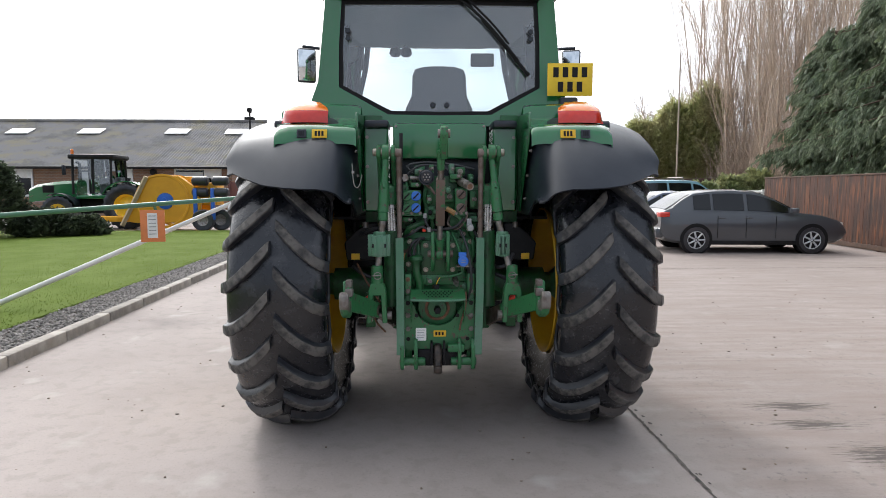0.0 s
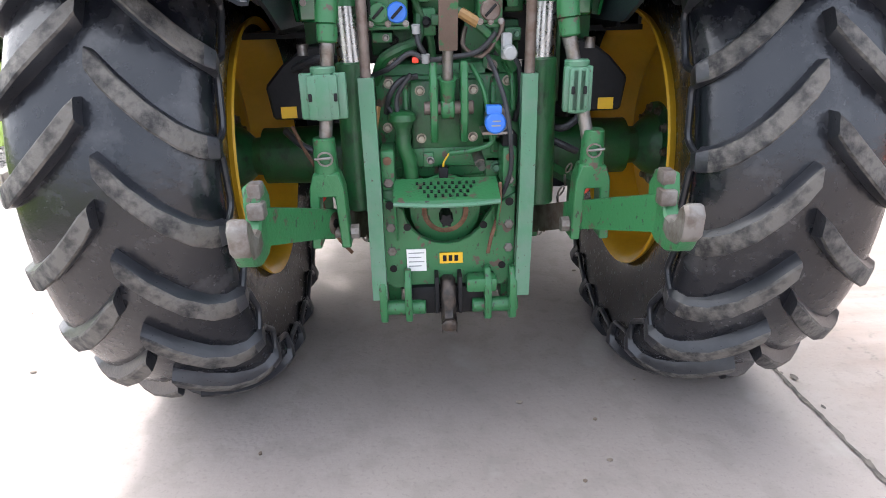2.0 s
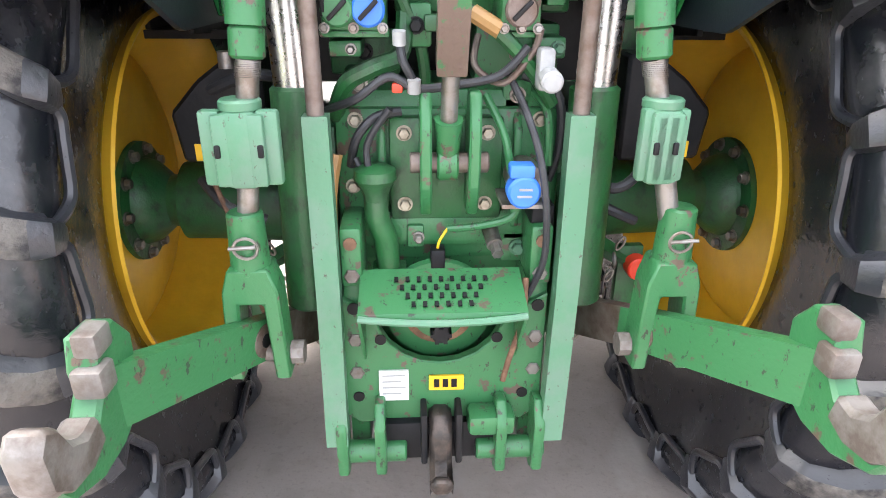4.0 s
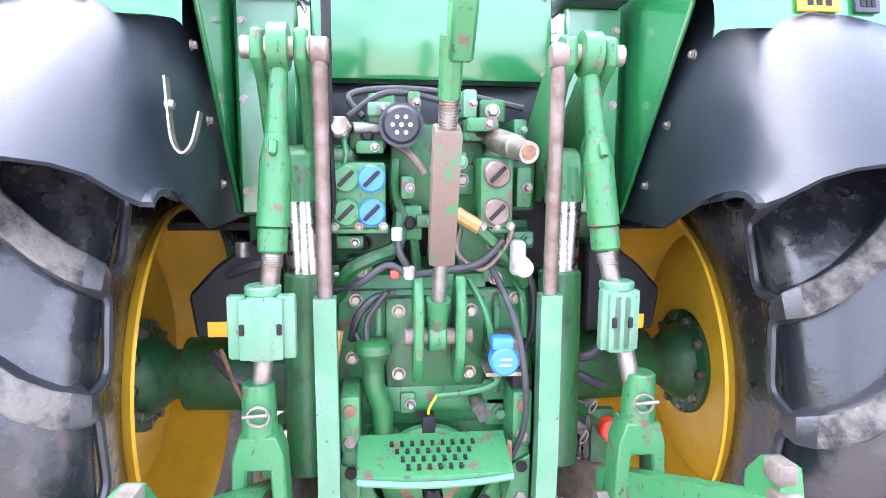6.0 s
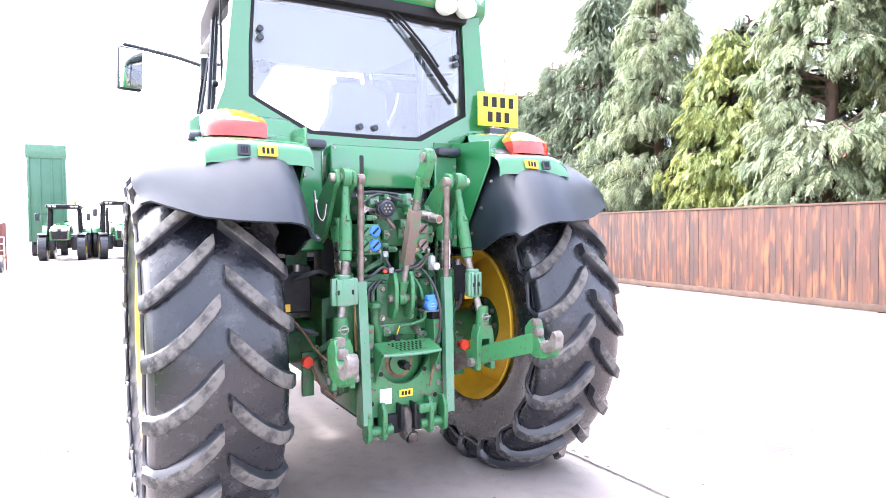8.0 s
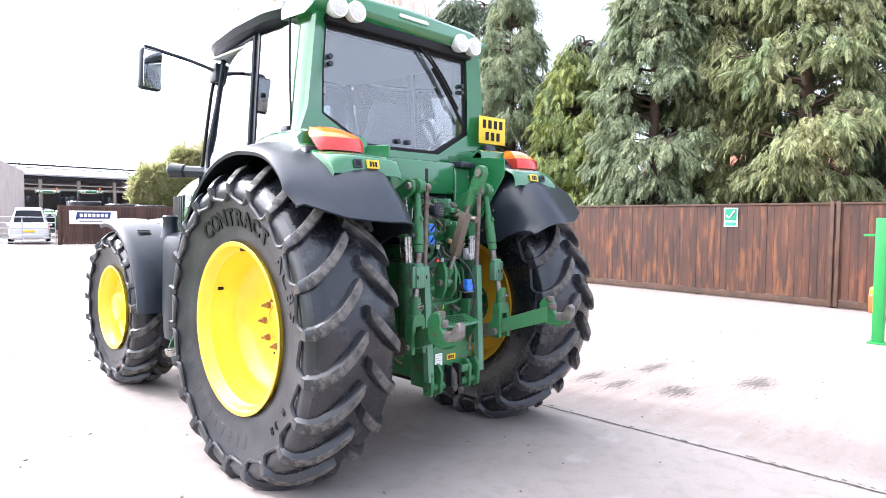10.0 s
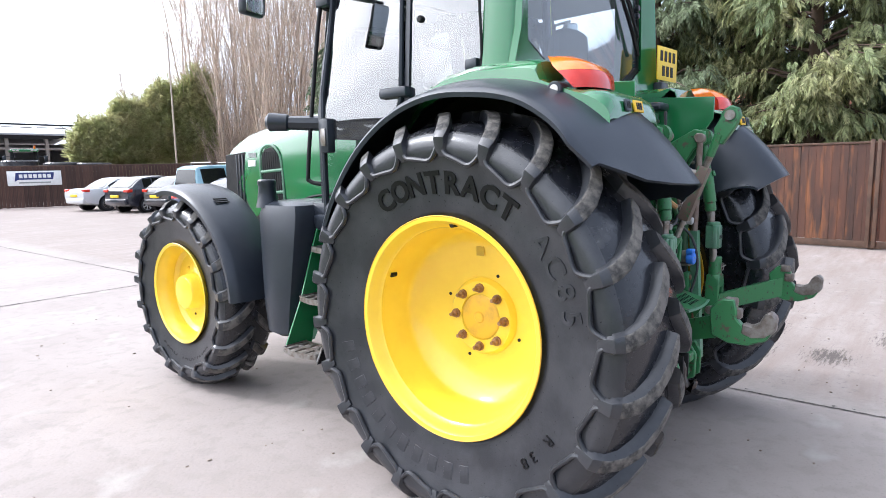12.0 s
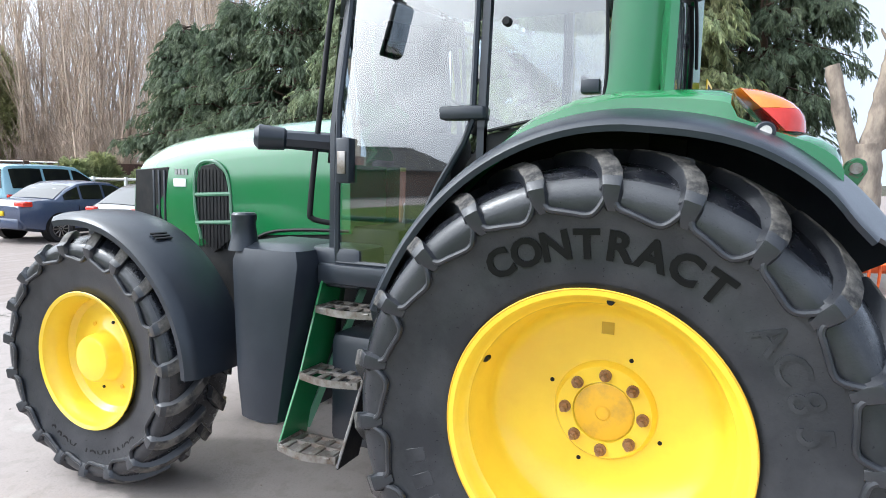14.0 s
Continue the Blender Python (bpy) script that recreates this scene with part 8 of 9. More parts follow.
    for s in (-1, 1):
        for a, b in spans:
            rows = []
            for k in range(7):
                f = a + (b - a) * k / 6
                rows.append([side_point(f, 0.10, s), side_point(f, 0.5, s), side_point(f, 0.88, s)])
            bm = bmesh.new()
            loft(bm, rows, thick=0.003)
            part("side_window", bm, CAR_GLASS, c, "dark side window")
    for a, b, nm in (((0.045 if kind == "hatch" else 0.19 if kind == "saloon" else 0.004), (0.175 if kind == "hatch" else 0.30 if kind == "saloon" else 0.022), "rear_window"), ((0.54 if kind != "van" else 0.58), (0.715 if kind != "van" else 0.75), "windscreen")):
        rows = []
        for k in range(5):
            f = a + (b - a) * k / 4
            e1, e2 = side_point(f, 0.97, 1), side_point(f, 0.97, -1)
            row = []
            for q in range(7):
                u = 0.06 + 0.88 * q / 6
                p = e1.lerp(e2, u)
                row.append(p + Vector((-0.012 if nm == "rear_window" else 0.012, 0, 0.03 + 0.02 * math.sin(math.pi * u))))
            rows.append(row)
        bm = bmesh.new()
        loft(bm, rows, thick=0.003)
        part(nm, bm, CAR_GLASS, c, "dark glass")
    # lamps, bumpers, plate, mirrors, handles
    for s in (-1, 1):
        bm = bmesh.new()
        block(bm, -L / 2 + 0.03, -L / 2 + 0.26, s * (hw * 0.80) - 0.15, s * (hw * 0.80) + 0.165, 0.83, 0.95, 0.03)
        part("tail_lamp", bm, LAMP_RED, c, "red tail lamp")
        bm = bmesh.new()
        block(bm, L / 2 - 0.32, L / 2 - 0.07, s * (hw * 0.66) - 0.16, s * (hw * 0.66) + 0.16, 0.60, 0.72, 0.03)
        part("headlamp", bm, LAMP_CLEAR, c, "clear headlamp")
        bm = bmesh.new()
        block(bm, L * 0.2 - 0.09, L * 0.2 + 0.07, s * (hw + 0.07) - 0.08, s * (hw + 0.07) + 0.08, 0.93, 1.05, 0.03)
        part("door_mirror", bm, paint, c)
        for f in (0.33, 0.47):
            bm = bmesh.new()
            block(bm, (f - 0.5) * L - 0.09, (f - 0.5) * L + 0.09, s * (hw * 0.985) - 0.015, s * (hw * 0.985) + 0.02, 0.80, 0.83, 0.008)
            part("door_handle", bm, paint, c)
        bm = bmesh.new()
        for f in (0.31, 0.46, 0.615):
            x = (f - 0.5) * L
            block(bm, x - 0.004, x + 0.004, s * (hw * 0.999) - 0.006, s * (hw * 0.999) + 0.003, 0.36, 0.86)
        part("door_gap", bm, BLACK_PRINT, c)
        bm = bmesh.new()
        block(bm, -L * 0.28, L * 0.27, s * hw * 0.95 - 0.03, s * hw * 0.95 + 0.03, 0.2, 0.30, 0.015)
        part("sill", bm, DARK, c)
    bm = bmesh.new()
    block(bm, -L / 2 - 0.02, -L / 2 + 0.18, -hw * 0.82, hw * 0.82, 0.34, 0.58, 0.05)
    part("rear_bumper", bm, paint, c)
    bm = bmesh.new()
    block(bm, -L / 2 - 0.03, -L / 2 + 0.02, -0.26, 0.26, 0.62, 0.73, 0.006)
    part("number_plate", bm, PLATE_YELLOW, c, "yellow number plate")
    # wheels with dark arches
    r = 0.31
    for s in (-1, 1):
        for f in (0.20, 0.805):
            x = (f - 0.5) * L
            bm = bmesh.new()
            rod(bm, (x, s * (hw - 0.2), r + 0.02), (x, s * (hw + 0.002), r + 0.02), r + 0.05, n=36)
            part("wheel_arch", bm, BLACK_PRINT, c)
            bm = bmesh.new()
            lathe(bm, [(s * (hw - 0.19), 0.2), (s * (hw - 0.2), r - 0.01), (s * (hw - 0.18), r), (s * (hw - 0.03), r), (s * (hw + 0.01), r - 0.02), (s * (hw + 0.012), 0.22), (s * (hw - 0.01), 0.2)], centre=(x, 0, r), n=36, axis="y")
            wheel = part("wheel", bm, RUBBER, c)
            bm = bmesh.new()
            lathe(bm, [(s * (hw + 0.0), 0.205), (s * (hw + 0.012), 0.195), (s * (hw - 0.012), 0.17), (s * (hw - 0.03), 0.1), (s * (hw + 0.0), 0.05), (s * (hw + 0.004), 0.001)], centre=(x, 0, r), n=36, axis="y")
            for k in range(7 if wheel_style == 0 else 10):
                a = 2 * math.pi * k / (7 if wheel_style == 0 else 10)
                rod(bm, (x + 0.04 * math.cos(a), s * (hw + 0.004), r + 0.04 * math.sin(a)), (x + 0.19 * math.cos(a), s * (hw + 0.006), r + 0.19 * math.sin(a)), 0.022 if wheel_style == 0 else 0.014, n=6)
            part("rim", bm, SILVER if wheel_style == 0 else STEEL, wheel, "pale spoked wheel trim")
    if bars:
        for f in (0.16, 0.42):
            bm = bmesh.new()
            x = (f - 0.5) * L
            tube(bm, [(x, -hw * 0.7, Hh - 0.03), (x, -hw * 0.7, Hh + 0.09), (x, hw * 0.7, Hh + 0.09), (x, hw * 0.7, Hh - 0.03)], 0.022, n=6, straight=True)
            part("roof_bar", bm, STEEL, c, "steel roof bar")
    return c


def paint_(name, col, rough=0.28):
    return material(name, col, rough, second=tuple(v * 0.85 for v in col), scale=1.5, amount=0.5, coat=0.9)


car("hatchback", "dark grey five-door hatchback parked by the timber fence", paint_("grey_metallic", (0.05, 0.056, 0.065), 0.32), (4.3, 1.8, 1.46, "hatch"), pose(7.52, 10.65, 0, 0, 0, -4))
car("saloon_car", "dark blue saloon parked in the row", paint_("dark_blue_metallic", (0.045, 0.065, 0.12)), (4.45, 1.74, 1.41, "saloon"), pose(7.6, 14.7, 0, 0, 0, 4), 1)
car("small_van", "pale blue van with roof bars parked in the row", paint_("pale_blue_paint", (0.22, 0.40, 0.47)), (4.2, 1.76, 1.80, "van"), pose(9.65, 18.9, 0, 0, 0, 4), 0, True)
car("hatchback", "black small hatchback parked in the row", paint_("black_paint", (0.02, 0.02, 0.024)), (3.9, 1.7, 1.46, "hatch"), pose(10.0, 22.4, 0, 0, 0, 8))
car("hatchback", "black five-door hatchback parked in the row", paint_("blue_black_paint", (0.018, 0.02, 0.03)), (4.1, 1.74, 1.46, "hatch"), pose(9.5, 24.5, 0, 0, 0, 8))
car("saloon_car", "silver-white saloon parked in the row", paint_("silver_white_paint", (0.55, 0.56, 0.57)), (4.6, 1.8, 1.42, "saloon"), pose(9.4, 27.6, 0, 0, 0, 6), 1)
car("white_van", "white pickup behind the galvanised gate", paint_("white_paint", (0.75, 0.76, 0.76)), (4.8, 1.9, 1.95, "van"), pose(5.5, 37.6, 0, 0, 0, 78))


def far_tractor(label, m, tall=3.0, loader=False):
    """A parked farm tractor, nose at +y."""
    t = thing("tractor", label, "tractor", m=m)
    for s in (-1, 1):
        for nm, y, R, rr, w, x in (("rear_wheel", 0, 0.92, 0.5, 0.5, 0.88), ("front_wheel", 2.7, 0.68, 0.36, 0.42, 0.86)):
            bm = bmesh.new()
            lathe(bm, [(s * (x + a * w), r) for a, r in ((0.38, rr), (0.3, rr - 0.06), (0.1, rr - 0.1), (0.05, 0.18), (0.12, 0.12), (0.13, 0.001), (-0.2, 0.001), (-0.38, rr))], centre=(0, y, R - 0.03), n=36)
            wheel = part(nm, bm, YELLOW, t, "yellow wheel rim")
            bm = bmesh.new()
            lathe(bm, [(s * (x + a * w), r) for a, r in ((0.38, rr), (0.5, rr + 0.1), (0.48, R - 0.09), (0.42, R - 0.04), (-0.42, R - 0.04), (-0.48, R - 0.09), (-0.5, rr + 0.1), (-0.38, rr))], centre=(0, y, R - 0.03), n=80)
            for v in bm.verts:
                rad = math.hypot(v.co.y - y, v.co.z - R + 0.03)
                if rad > R - 0.06:
                    k = round(math.atan2(v.co.z - R + 0.03, v.co.y - y) / (2 * math.pi / 80)) + (2 if v.co.x > s * x else 0)
                    f = (R if k % 4 < 2 else R - 0.045) / rad
                    v.co.y, v.co.z = y + (v.co.y - y) * f, R - 0.03 + (v.co.z - R + 0.03) * f
            part("tyre", bm, RUBBER, wheel, "lugged black tyre")
        bm = bmesh.new()
        loft(bm, [[(s * x, 1.02 * math.cos(a), 0.9 + 1.02 * math.sin(a)) for x in (0.55, 0.9, 1.15)] for a in [radians(d) for d in range(30, 160, 10)]], thick=0.03)
        part("mudguard", bm, GREEN, t)
        bm = bmesh.new()
        loft(bm, [[(s * x, 2.7 + 0.78 * math.cos(a), 0.65 + 0.78 * math.sin(a)) for x in (0.66, 0.9, 1.08)] for a in [radians(d) for d in range(60, 165, 12)]], thick=0.02)
        part("front_mudguard", bm, PLASTIC, t)
        for y in (-0.1, 0.62, 1.4):
            bm = bmesh.new()
            rod(bm, (s * 0.72, y, 1.4), (s * 0.66, y, tall - 0.15), 0.05, n=6)
            part("cab_post", bm, BLACK_PRINT, t)
        bm = bmesh.new()
        loft(bm, [[(s * 0.7, -0.05, 1.75), (s * 0.7, 0.6, 1.6), (s * 0.7, 1.35, 1.3)], [(s * 0.65, -0.05, tall - 0.2), (s * 0.65, 0.6, tall - 0.2), (s * 0.65, 1.35, tall - 0.2)]])
        part("cab_pane", bm, GLASS, t).visible_shadow = False
        bm = bmesh.new()
        rod(bm, (s * 0.72, 1.4, tall - 0.5), (s * 1.15, 1.5, tall - 0.5), 0.02, n=6)
        block(bm, s * 1.15 - 0.1, s * 1.15 + 0.1, 1.46, 1.54, tall - 0.85, tall - 0.45, 0.03)
        part("mirror", bm, PLASTIC, t)
        bm = bmesh.new()
        block(bm, s * 0.55 - 0.2, s * 0.55 + 0.2, 1.3, 1.8, 0.5, 1.25, 0.06)
        part("fuel_tank", bm, PLASTIC, t)
    bm = bmesh.new()
    block(bm, -0.25, 0.25, -0.3, 3.2, 0.6, 1.25, 0.05)
    part("chassis", bm, DARK, t)
    bm = bmesh.new()
    loft(bm, [[(-0.42, y, zb), (-0.42, y, zt - 0.12), (-0.3, y, zt), (0, y, zt + 0.03), (0.3, y, zt), (0.42, y, zt - 0.12), (0.42, y, zb)] for y, zt, zb in ((1.4, 1.95, 1.3), (2.2, 1.9, 1.2), (3.0, 1.78, 1.1), (3.3, 1.62, 1.05))], close=True, cap=True)
    hood = part("bonnet", bm, GREEN, t)
    bm = bmesh.new()
    block(bm, -0.34, 0.34, 3.28, 3.34, 1.1, 1.55, 0.03)
    part("grille", bm, DARK, hood)
    for s in (-1, 1):
        bm = bmesh.new()
        block(bm, s * 0.425 - 0.01, s * 0.425 + 0.01, 2.3, 2.75, 1.45, 1.75, 0.005)
        part("vent", bm, BLACK_PRINT, hood)
        bm = bmesh.new()
        block(bm, s * 0.2 - 0.12, s * 0.2 + 0.12, 3.28, 3.35, 1.5, 1.6, 0.01)
        part("headlamp", bm, LAMP_CLEAR, hood)
    bm = bmesh.new()
    block(bm, -0.78, 0.78, -0.25, 1.55, tall - 0.2, tall, 0.07)
    roof_ = part("cab_roof", bm, DARK if not loader else GREEN, t)
    bm = bmesh.new()
    for x in (-0.6, -0.4, 0.4, 0.6):
        block(bm, x - 0.08, x + 0.08, 1.54, 1.57, tall - 0.15, tall - 0.06, 0.01)
    part("roof_lamp", bm, LAMP_CLEAR, roof_)
    bm = bmesh.new()
    rod(bm, (-0.55, 1.45, tall - 0.02), (-0.55, 1.45, tall + 0.2), 0.06, n=12, bevel=0.02)
    part("beacon", bm, LAMP_AMBER, roof_)
    bm = bmesh.new()
    block(bm, -0.24, 0.24, 0.15, 0.6, 1.35, 2.05, 0.08)
    part("seat", bm, SEAT, t)
    bm = bmesh.new()
    block(bm, -0.68, 0.68, -0.1, 1.35, 1.2, 1.35, 0.03)
    part("cab_base", bm, GREEN, t)
    bm = bmesh.new()
    rod(bm, (0.6, 1.75, 1.2), (0.6, 1.75, 2.55), 0.07, n=12)
    tube(bm, [(0.6, 1.75, 2.5), (0.6, 1.76, 2.66), (0.6, 1.88, 2.74)], 0.06, n=10)
    part("exhaust", bm, DARK, t, "black upright exhaust")
    # cab and bonnet sit well ahead of the rear axle
    for o in t.children:
        if o.name.split(".")[0] in ("cab_post", "cab_pane", "mirror", "fuel_tank", "bonnet", "cab_roof", "seat", "cab_base", "exhaust"):
            o.matrix_basis = Matrix.Translation((0, 0.8, 0)) @ o.matrix_basis
    return t


far_tractor("green tractor with yellow wheels parked before the workshop", pose(-11.1, 20.2, 0, 0, 0, 92) @ Matrix.Diagonal((0.92, 0.92, 0.92, 1)))
far_tractor("green tractor facing the yard in the far row", pose(-2.5, 37.0, 0, 0, 0, 176), 2.9)
far_tractor("large green tractor facing the yard in the far row", pose(-0.3, 37.6, 0, 0, 0, 186), 3.15)
far_tractor("green tractor standing behind the yard fence", pose(9.0, 49.5, 0, 0, 0, 170), 3.3, True)
far_tractor("green tractor standing behind the yard fence", pose(11.3, 47.6, 0, 0, 0, 168), 3.3, True)

# folded yellow mower on its wheels
mower = thing("folding_mower", "yellow folding mower with a blue gearbox guard before the workshop", "mower", m=pose(1.3, 0, 0))
MOWER_Y = material("mower_yellow", (0.75, 0.36, 0.015), 0.45, second=(0.6, 0.27, 0.01), scale=1.5, amount=0.6)
MOWER_B = material("mower_blue", (0.02, 0.12, 0.5), 0.4)
for y in (17.9, 19.1):
    bm = bmesh.new()
    prism(bm, [(-11.85, 0.35), (-11.6, 0.9), (-11.05, 1.85), (-10.85, 1.95), (-9.9, 1.93), (-9.4, 1.55), (-9.15, 1.0), (-9.3, 0.45), (-9.8, 0.3), (-11.4, 0.28)], "y", y, y + 0.16, 0.02)
    deck = part("deck_wing", bm, MOWER_Y, mower, "yellow folded deck wing")
    bm = bmesh.new()
    lathe(bm, [(0.0, 0.95), (-0.03, 0.95), (-0.03, 0.88), (0.0, 0.86)], centre=(-10.5, y - 0.0, 1.05), n=32, axis="y")
    part("pressed_rib", bm, MOWER_Y, mower)
    bm = bmesh.new()
    lathe(bm, [(0.0, 0.29), (-0.06, 0.27), (-0.08, 0.13), (-0.16, 0.11), (-0.17, 0.001)], centre=(-10.4, y, 1.05), n=28, axis="y")
    part("gearbox_guard", bm, MOWER_B, mower, "round blue guard")
bm = bmesh.new()
rod(bm, (-11.9, 17.85, 0.2), (-11.0, 17.85, 1.9), 0.085, n=4)
part("edge_beam", bm, material("buff_rubber_flap", (0.42, 0.33, 0.2), 0.8), mower)
bm = bmesh.new()
block(bm, -13.8, -9.4, 18.3, 18.8, 0.3, 0.5, 0.03)
rod(bm, (-14.4, 18.55, 0.4), (-12.5, 18.55, 0.4), 0.08, n=6)
block(bm, -9.6, -8.7, 18.2, 19.0, 0.9, 1.7, 0.04)
part("main_frame", bm, MOWER_Y, mower)
for x in (-9.35, -8.75):
    bm = bmesh.new()
    block(bm, x - 0.06, x + 0.06, 17.8, 17.95, 0.4, 1.5, 0.01)
    part("blue_strut", bm, MOWER_B, mower)
for x, z, r in ((-9.2, 1.75, 0.16), (-9.2, 1.35, 0.16), (-8.5, 1.75, 0.16), (-8.5, 1.35, 0.16)):
    bm = bmesh.new()
    rod(bm, (x - 0.28, 18.0, z), (x + 0.28, 18.0, z), r, n=20, bevel=0.05)
    part("castor_tyre", bm, RUBBER, mower, "small black tyre")
for x, y in ((-9.1, 17.9), (-8.6, 18.3)):
    bm = bmesh.new()
    lathe(bm, [(-0.12, 0.2), (-0.13, 0.34), (-0.1, 0.38), (0.1, 0.38), (0.13, 0.34), (0.12, 0.2)], centre=(x, y, 0.38), n=28, axis="y")
    wheel = part("road_wheel", bm, RUBBER, mower)
    bm = bmesh.new()
    lathe(bm, [(-0.12, 0.2), (-0.09, 0.15), (-0.1, 0.001)], centre=(x, y, 0.38), n=20, axis="y")
    part("rim", bm, STEEL, wheel)

# tipped green trailer and red implement in the far yard
trailer = thing("tipping_trailer", "green farm trailer tipped upright in the far yard", "trailer")
TRAILER_G = material("trailer_green", (0.05, 0.15, 0.09), 0.5, second=(0.08, 0.19, 0.12), scale=0.8)
bm = bmesh.new()
block(bm, -4.6, -2.65, 40.0, 42.2, 0.9, 6.5, 0.05)
part("tub", bm, TRAILER_G, trailer)
bm = bmesh.new()
block(bm, -4.65, -2.6, 39.95, 40.0, 5.8, 6.6, 0.02)
part("tailboard", bm, GREEN_PALE, trailer)
for x in (-4.5, -3.95, -3.35, -2.8):
    bm = bmesh.new()
    block(bm, x - 0.04, x + 0.04, 39.93, 40.0, 1.0, 5.9, 0.01)
    part("rib", bm, TRAILER_G, trailer)
bm = bmesh.new()
block(bm, -4.4, -2.9, 40.5, 46, 0.7, 0.95, 0.03)
part("chassis", bm, DARK, trailer)
for x in (-4.4, -2.9):
    bm = bmesh.new()
    lathe(bm, [(-0.2, 0.25), (-0.2, 0.52), (0.2, 0.52), (0.2, 0.25)], centre=(x, 42.5, 0.52), n=24, axis="x")
    part("wheel", bm, RUBBER, trailer)
RED = material("red_paint", (0.55, 0.06, 0.03), 0.45, second=(0.4, 0.04, 0.02), scale=3)
red = thing("red_implement", "red mounted implement standing in the yard", "implement", m=pose(1.75, 1.0, 0) @ Matrix.Diagonal((1, 1, 0.74, 1)))
bm = bmesh.new()
rod(bm, (-6.6, 19, 0.35), (-6.5, 19, 2.2), 0.08, n=8)
rod(bm, (-6.5, 19, 2.2), (-7.6, 19.2, 2.9), 0.07, n=8)
part("mast", bm, RED, red)
bm = bmesh.new()
block(bm, -8.4, -5.5, 18.8, 19.3, 0.75, 1.0, 0.04)
part("beam", bm, RED, red)
bm = bmesh.new()
block(bm, -6.9, -6.1, 18.7, 19.3, 1.0, 1.5, 0.05)
part("gearbox", bm, RED, red)
for x in (-8.2, -7.4, -6.6, -5.8):
    bm = bmesh.new()
    tube(bm, [(x, 18.8, 0.9), (x + 0.1, 18.5, 0.5), (x, 18.6, 0.0)], 0.045, n=6)
    part("leg", bm, RED, red)
bm = bmesh.new()
lathe(bm, [(-0.08, 0.2), (-0.1, 0.32), (0.1, 0.32), (0.08, 0.2), (0, 0.05)], centre=(-5.6, 18.6, 0.62), n=20, axis="x")
part("wheel", bm, RUBBER, red)
# spare tyres on the fence line and a lamp pole
for k, (x, y, z) in enumerate(((9.2, 41.0, 2.2), (11.0, 39.6, 2.05), (12.4, 38.8, 2.0))):
    bm = bmesh.new()
    lathe(bm, [(-0.25, 0.5), (-0.25, 0.9), (-0.18, 0.97), (0.18, 0.97), (0.25, 0.9), (0.25, 0.5), (-0.25, 0.5)], n=36, axis="z")
    for q in range(22):
        a = 2 * math.pi * q / 22
        rod(bm, (0.95 * math.cos(a), 0.95 * math.sin(a), 0.22), (0.95 * math.cos(a + 0.15), 0.95 * math.sin(a + 0.15), -0.02), 0.04, n=4)
    solid("spare_tyre", bm, RUBBER, "large black tractor tyre stacked behind the fence", "tyre", m=Matrix.Translation((x, y, z)), group="stacked tyres")
bm = bmesh.new()
for x, y, z in ((9.2, 41.0, 2.0), (11.0, 39.6, 1.85), (12.4, 38.8, 1.8)):
    block(bm, x - 0.9, x + 0.9, y - 0.7, y + 0.7, 0, z - 0.06, 0.03)
solid("stacked_pallets", bm, WOOD_DARK, "dark timber stack behind the yard fence", "stack")
bm = bmesh.new()
rod(bm, (17.2, 38.0, 0), (17.2, 38.0, 10.5), 0.06, 0.05, n=8)
solid("utility_pole", bm, material("grey_pole_timber", (0.55, 0.46, 0.38), 0.8), "slim weathered timber pole by the hedge", "pole")


# ---- trees ----
def skin_tubes(name, segs, mat, parent=None, label="", category="", kind="", n=5):
    """One mesh of tapered limbs: rows of (start, end, start radius, end radius)."""
    S = np.array([[*a, *b, r, q] for a, b, r, q in segs], float)
    P, Q, R0, R1 = S[:, 0:3], S[:, 3:6], S[:, 6], S[:, 7]
    way = Q - P
    way /= np.linalg.norm(way, axis=1)[:, None] + 1e-9
    ref = np.where(np.abs(way[:, 2:3]) < 0.9, np.array([[0, 0, 1.0]]), np.array([[0, 1.0, 0]]))
    U = np.cross(ref, way)
    U /= np.linalg.norm(U, axis=1)[:, None]
    V = np.cross(way, U)
    ang = 2 * np.pi * np.arange(n) / n
    cs = np.cos(ang)[None, :, None] * U[:, None] + np.sin(ang)[None, :, None] * V[:, None]
    lo = P[:, None] + cs * R0[:, None, None]
    hi = Q[:, None] + cs * R1[:, None, None]
    verts = np.concatenate([lo, hi], 1)
    k = np.arange(n)
    quad = np.stack([k, (k + 1) % n, n + (k + 1) % n, n + k], 1)
    faces = (quad[None] + (np.arange(len(S)) * 2 * n)[:, None, None]).reshape(-1, 4)
    me = bpy.data.meshes.new(name)
    me.vertices.add(verts.shape[0] * 2 * n)
    me.vertices.foreach_set("co", verts.reshape(-1))
    me.loops.add(faces.size)
    me.loops.foreach_set("vertex_index", faces.reshape(-1))
    me.polygons.add(len(faces))
    me.polygons.foreach_set("loop_start", np.arange(0, faces.size, 4))
    me.polygons.foreach_set("use_smooth", np.ones(len(faces), bool))
    me.update(calc_edges=True)
    me.validate()
    me.materials.append(mat)
    ob = new(name, me)
    ob.parent = parent
    return tagged(ob, label, category, kind=kind)


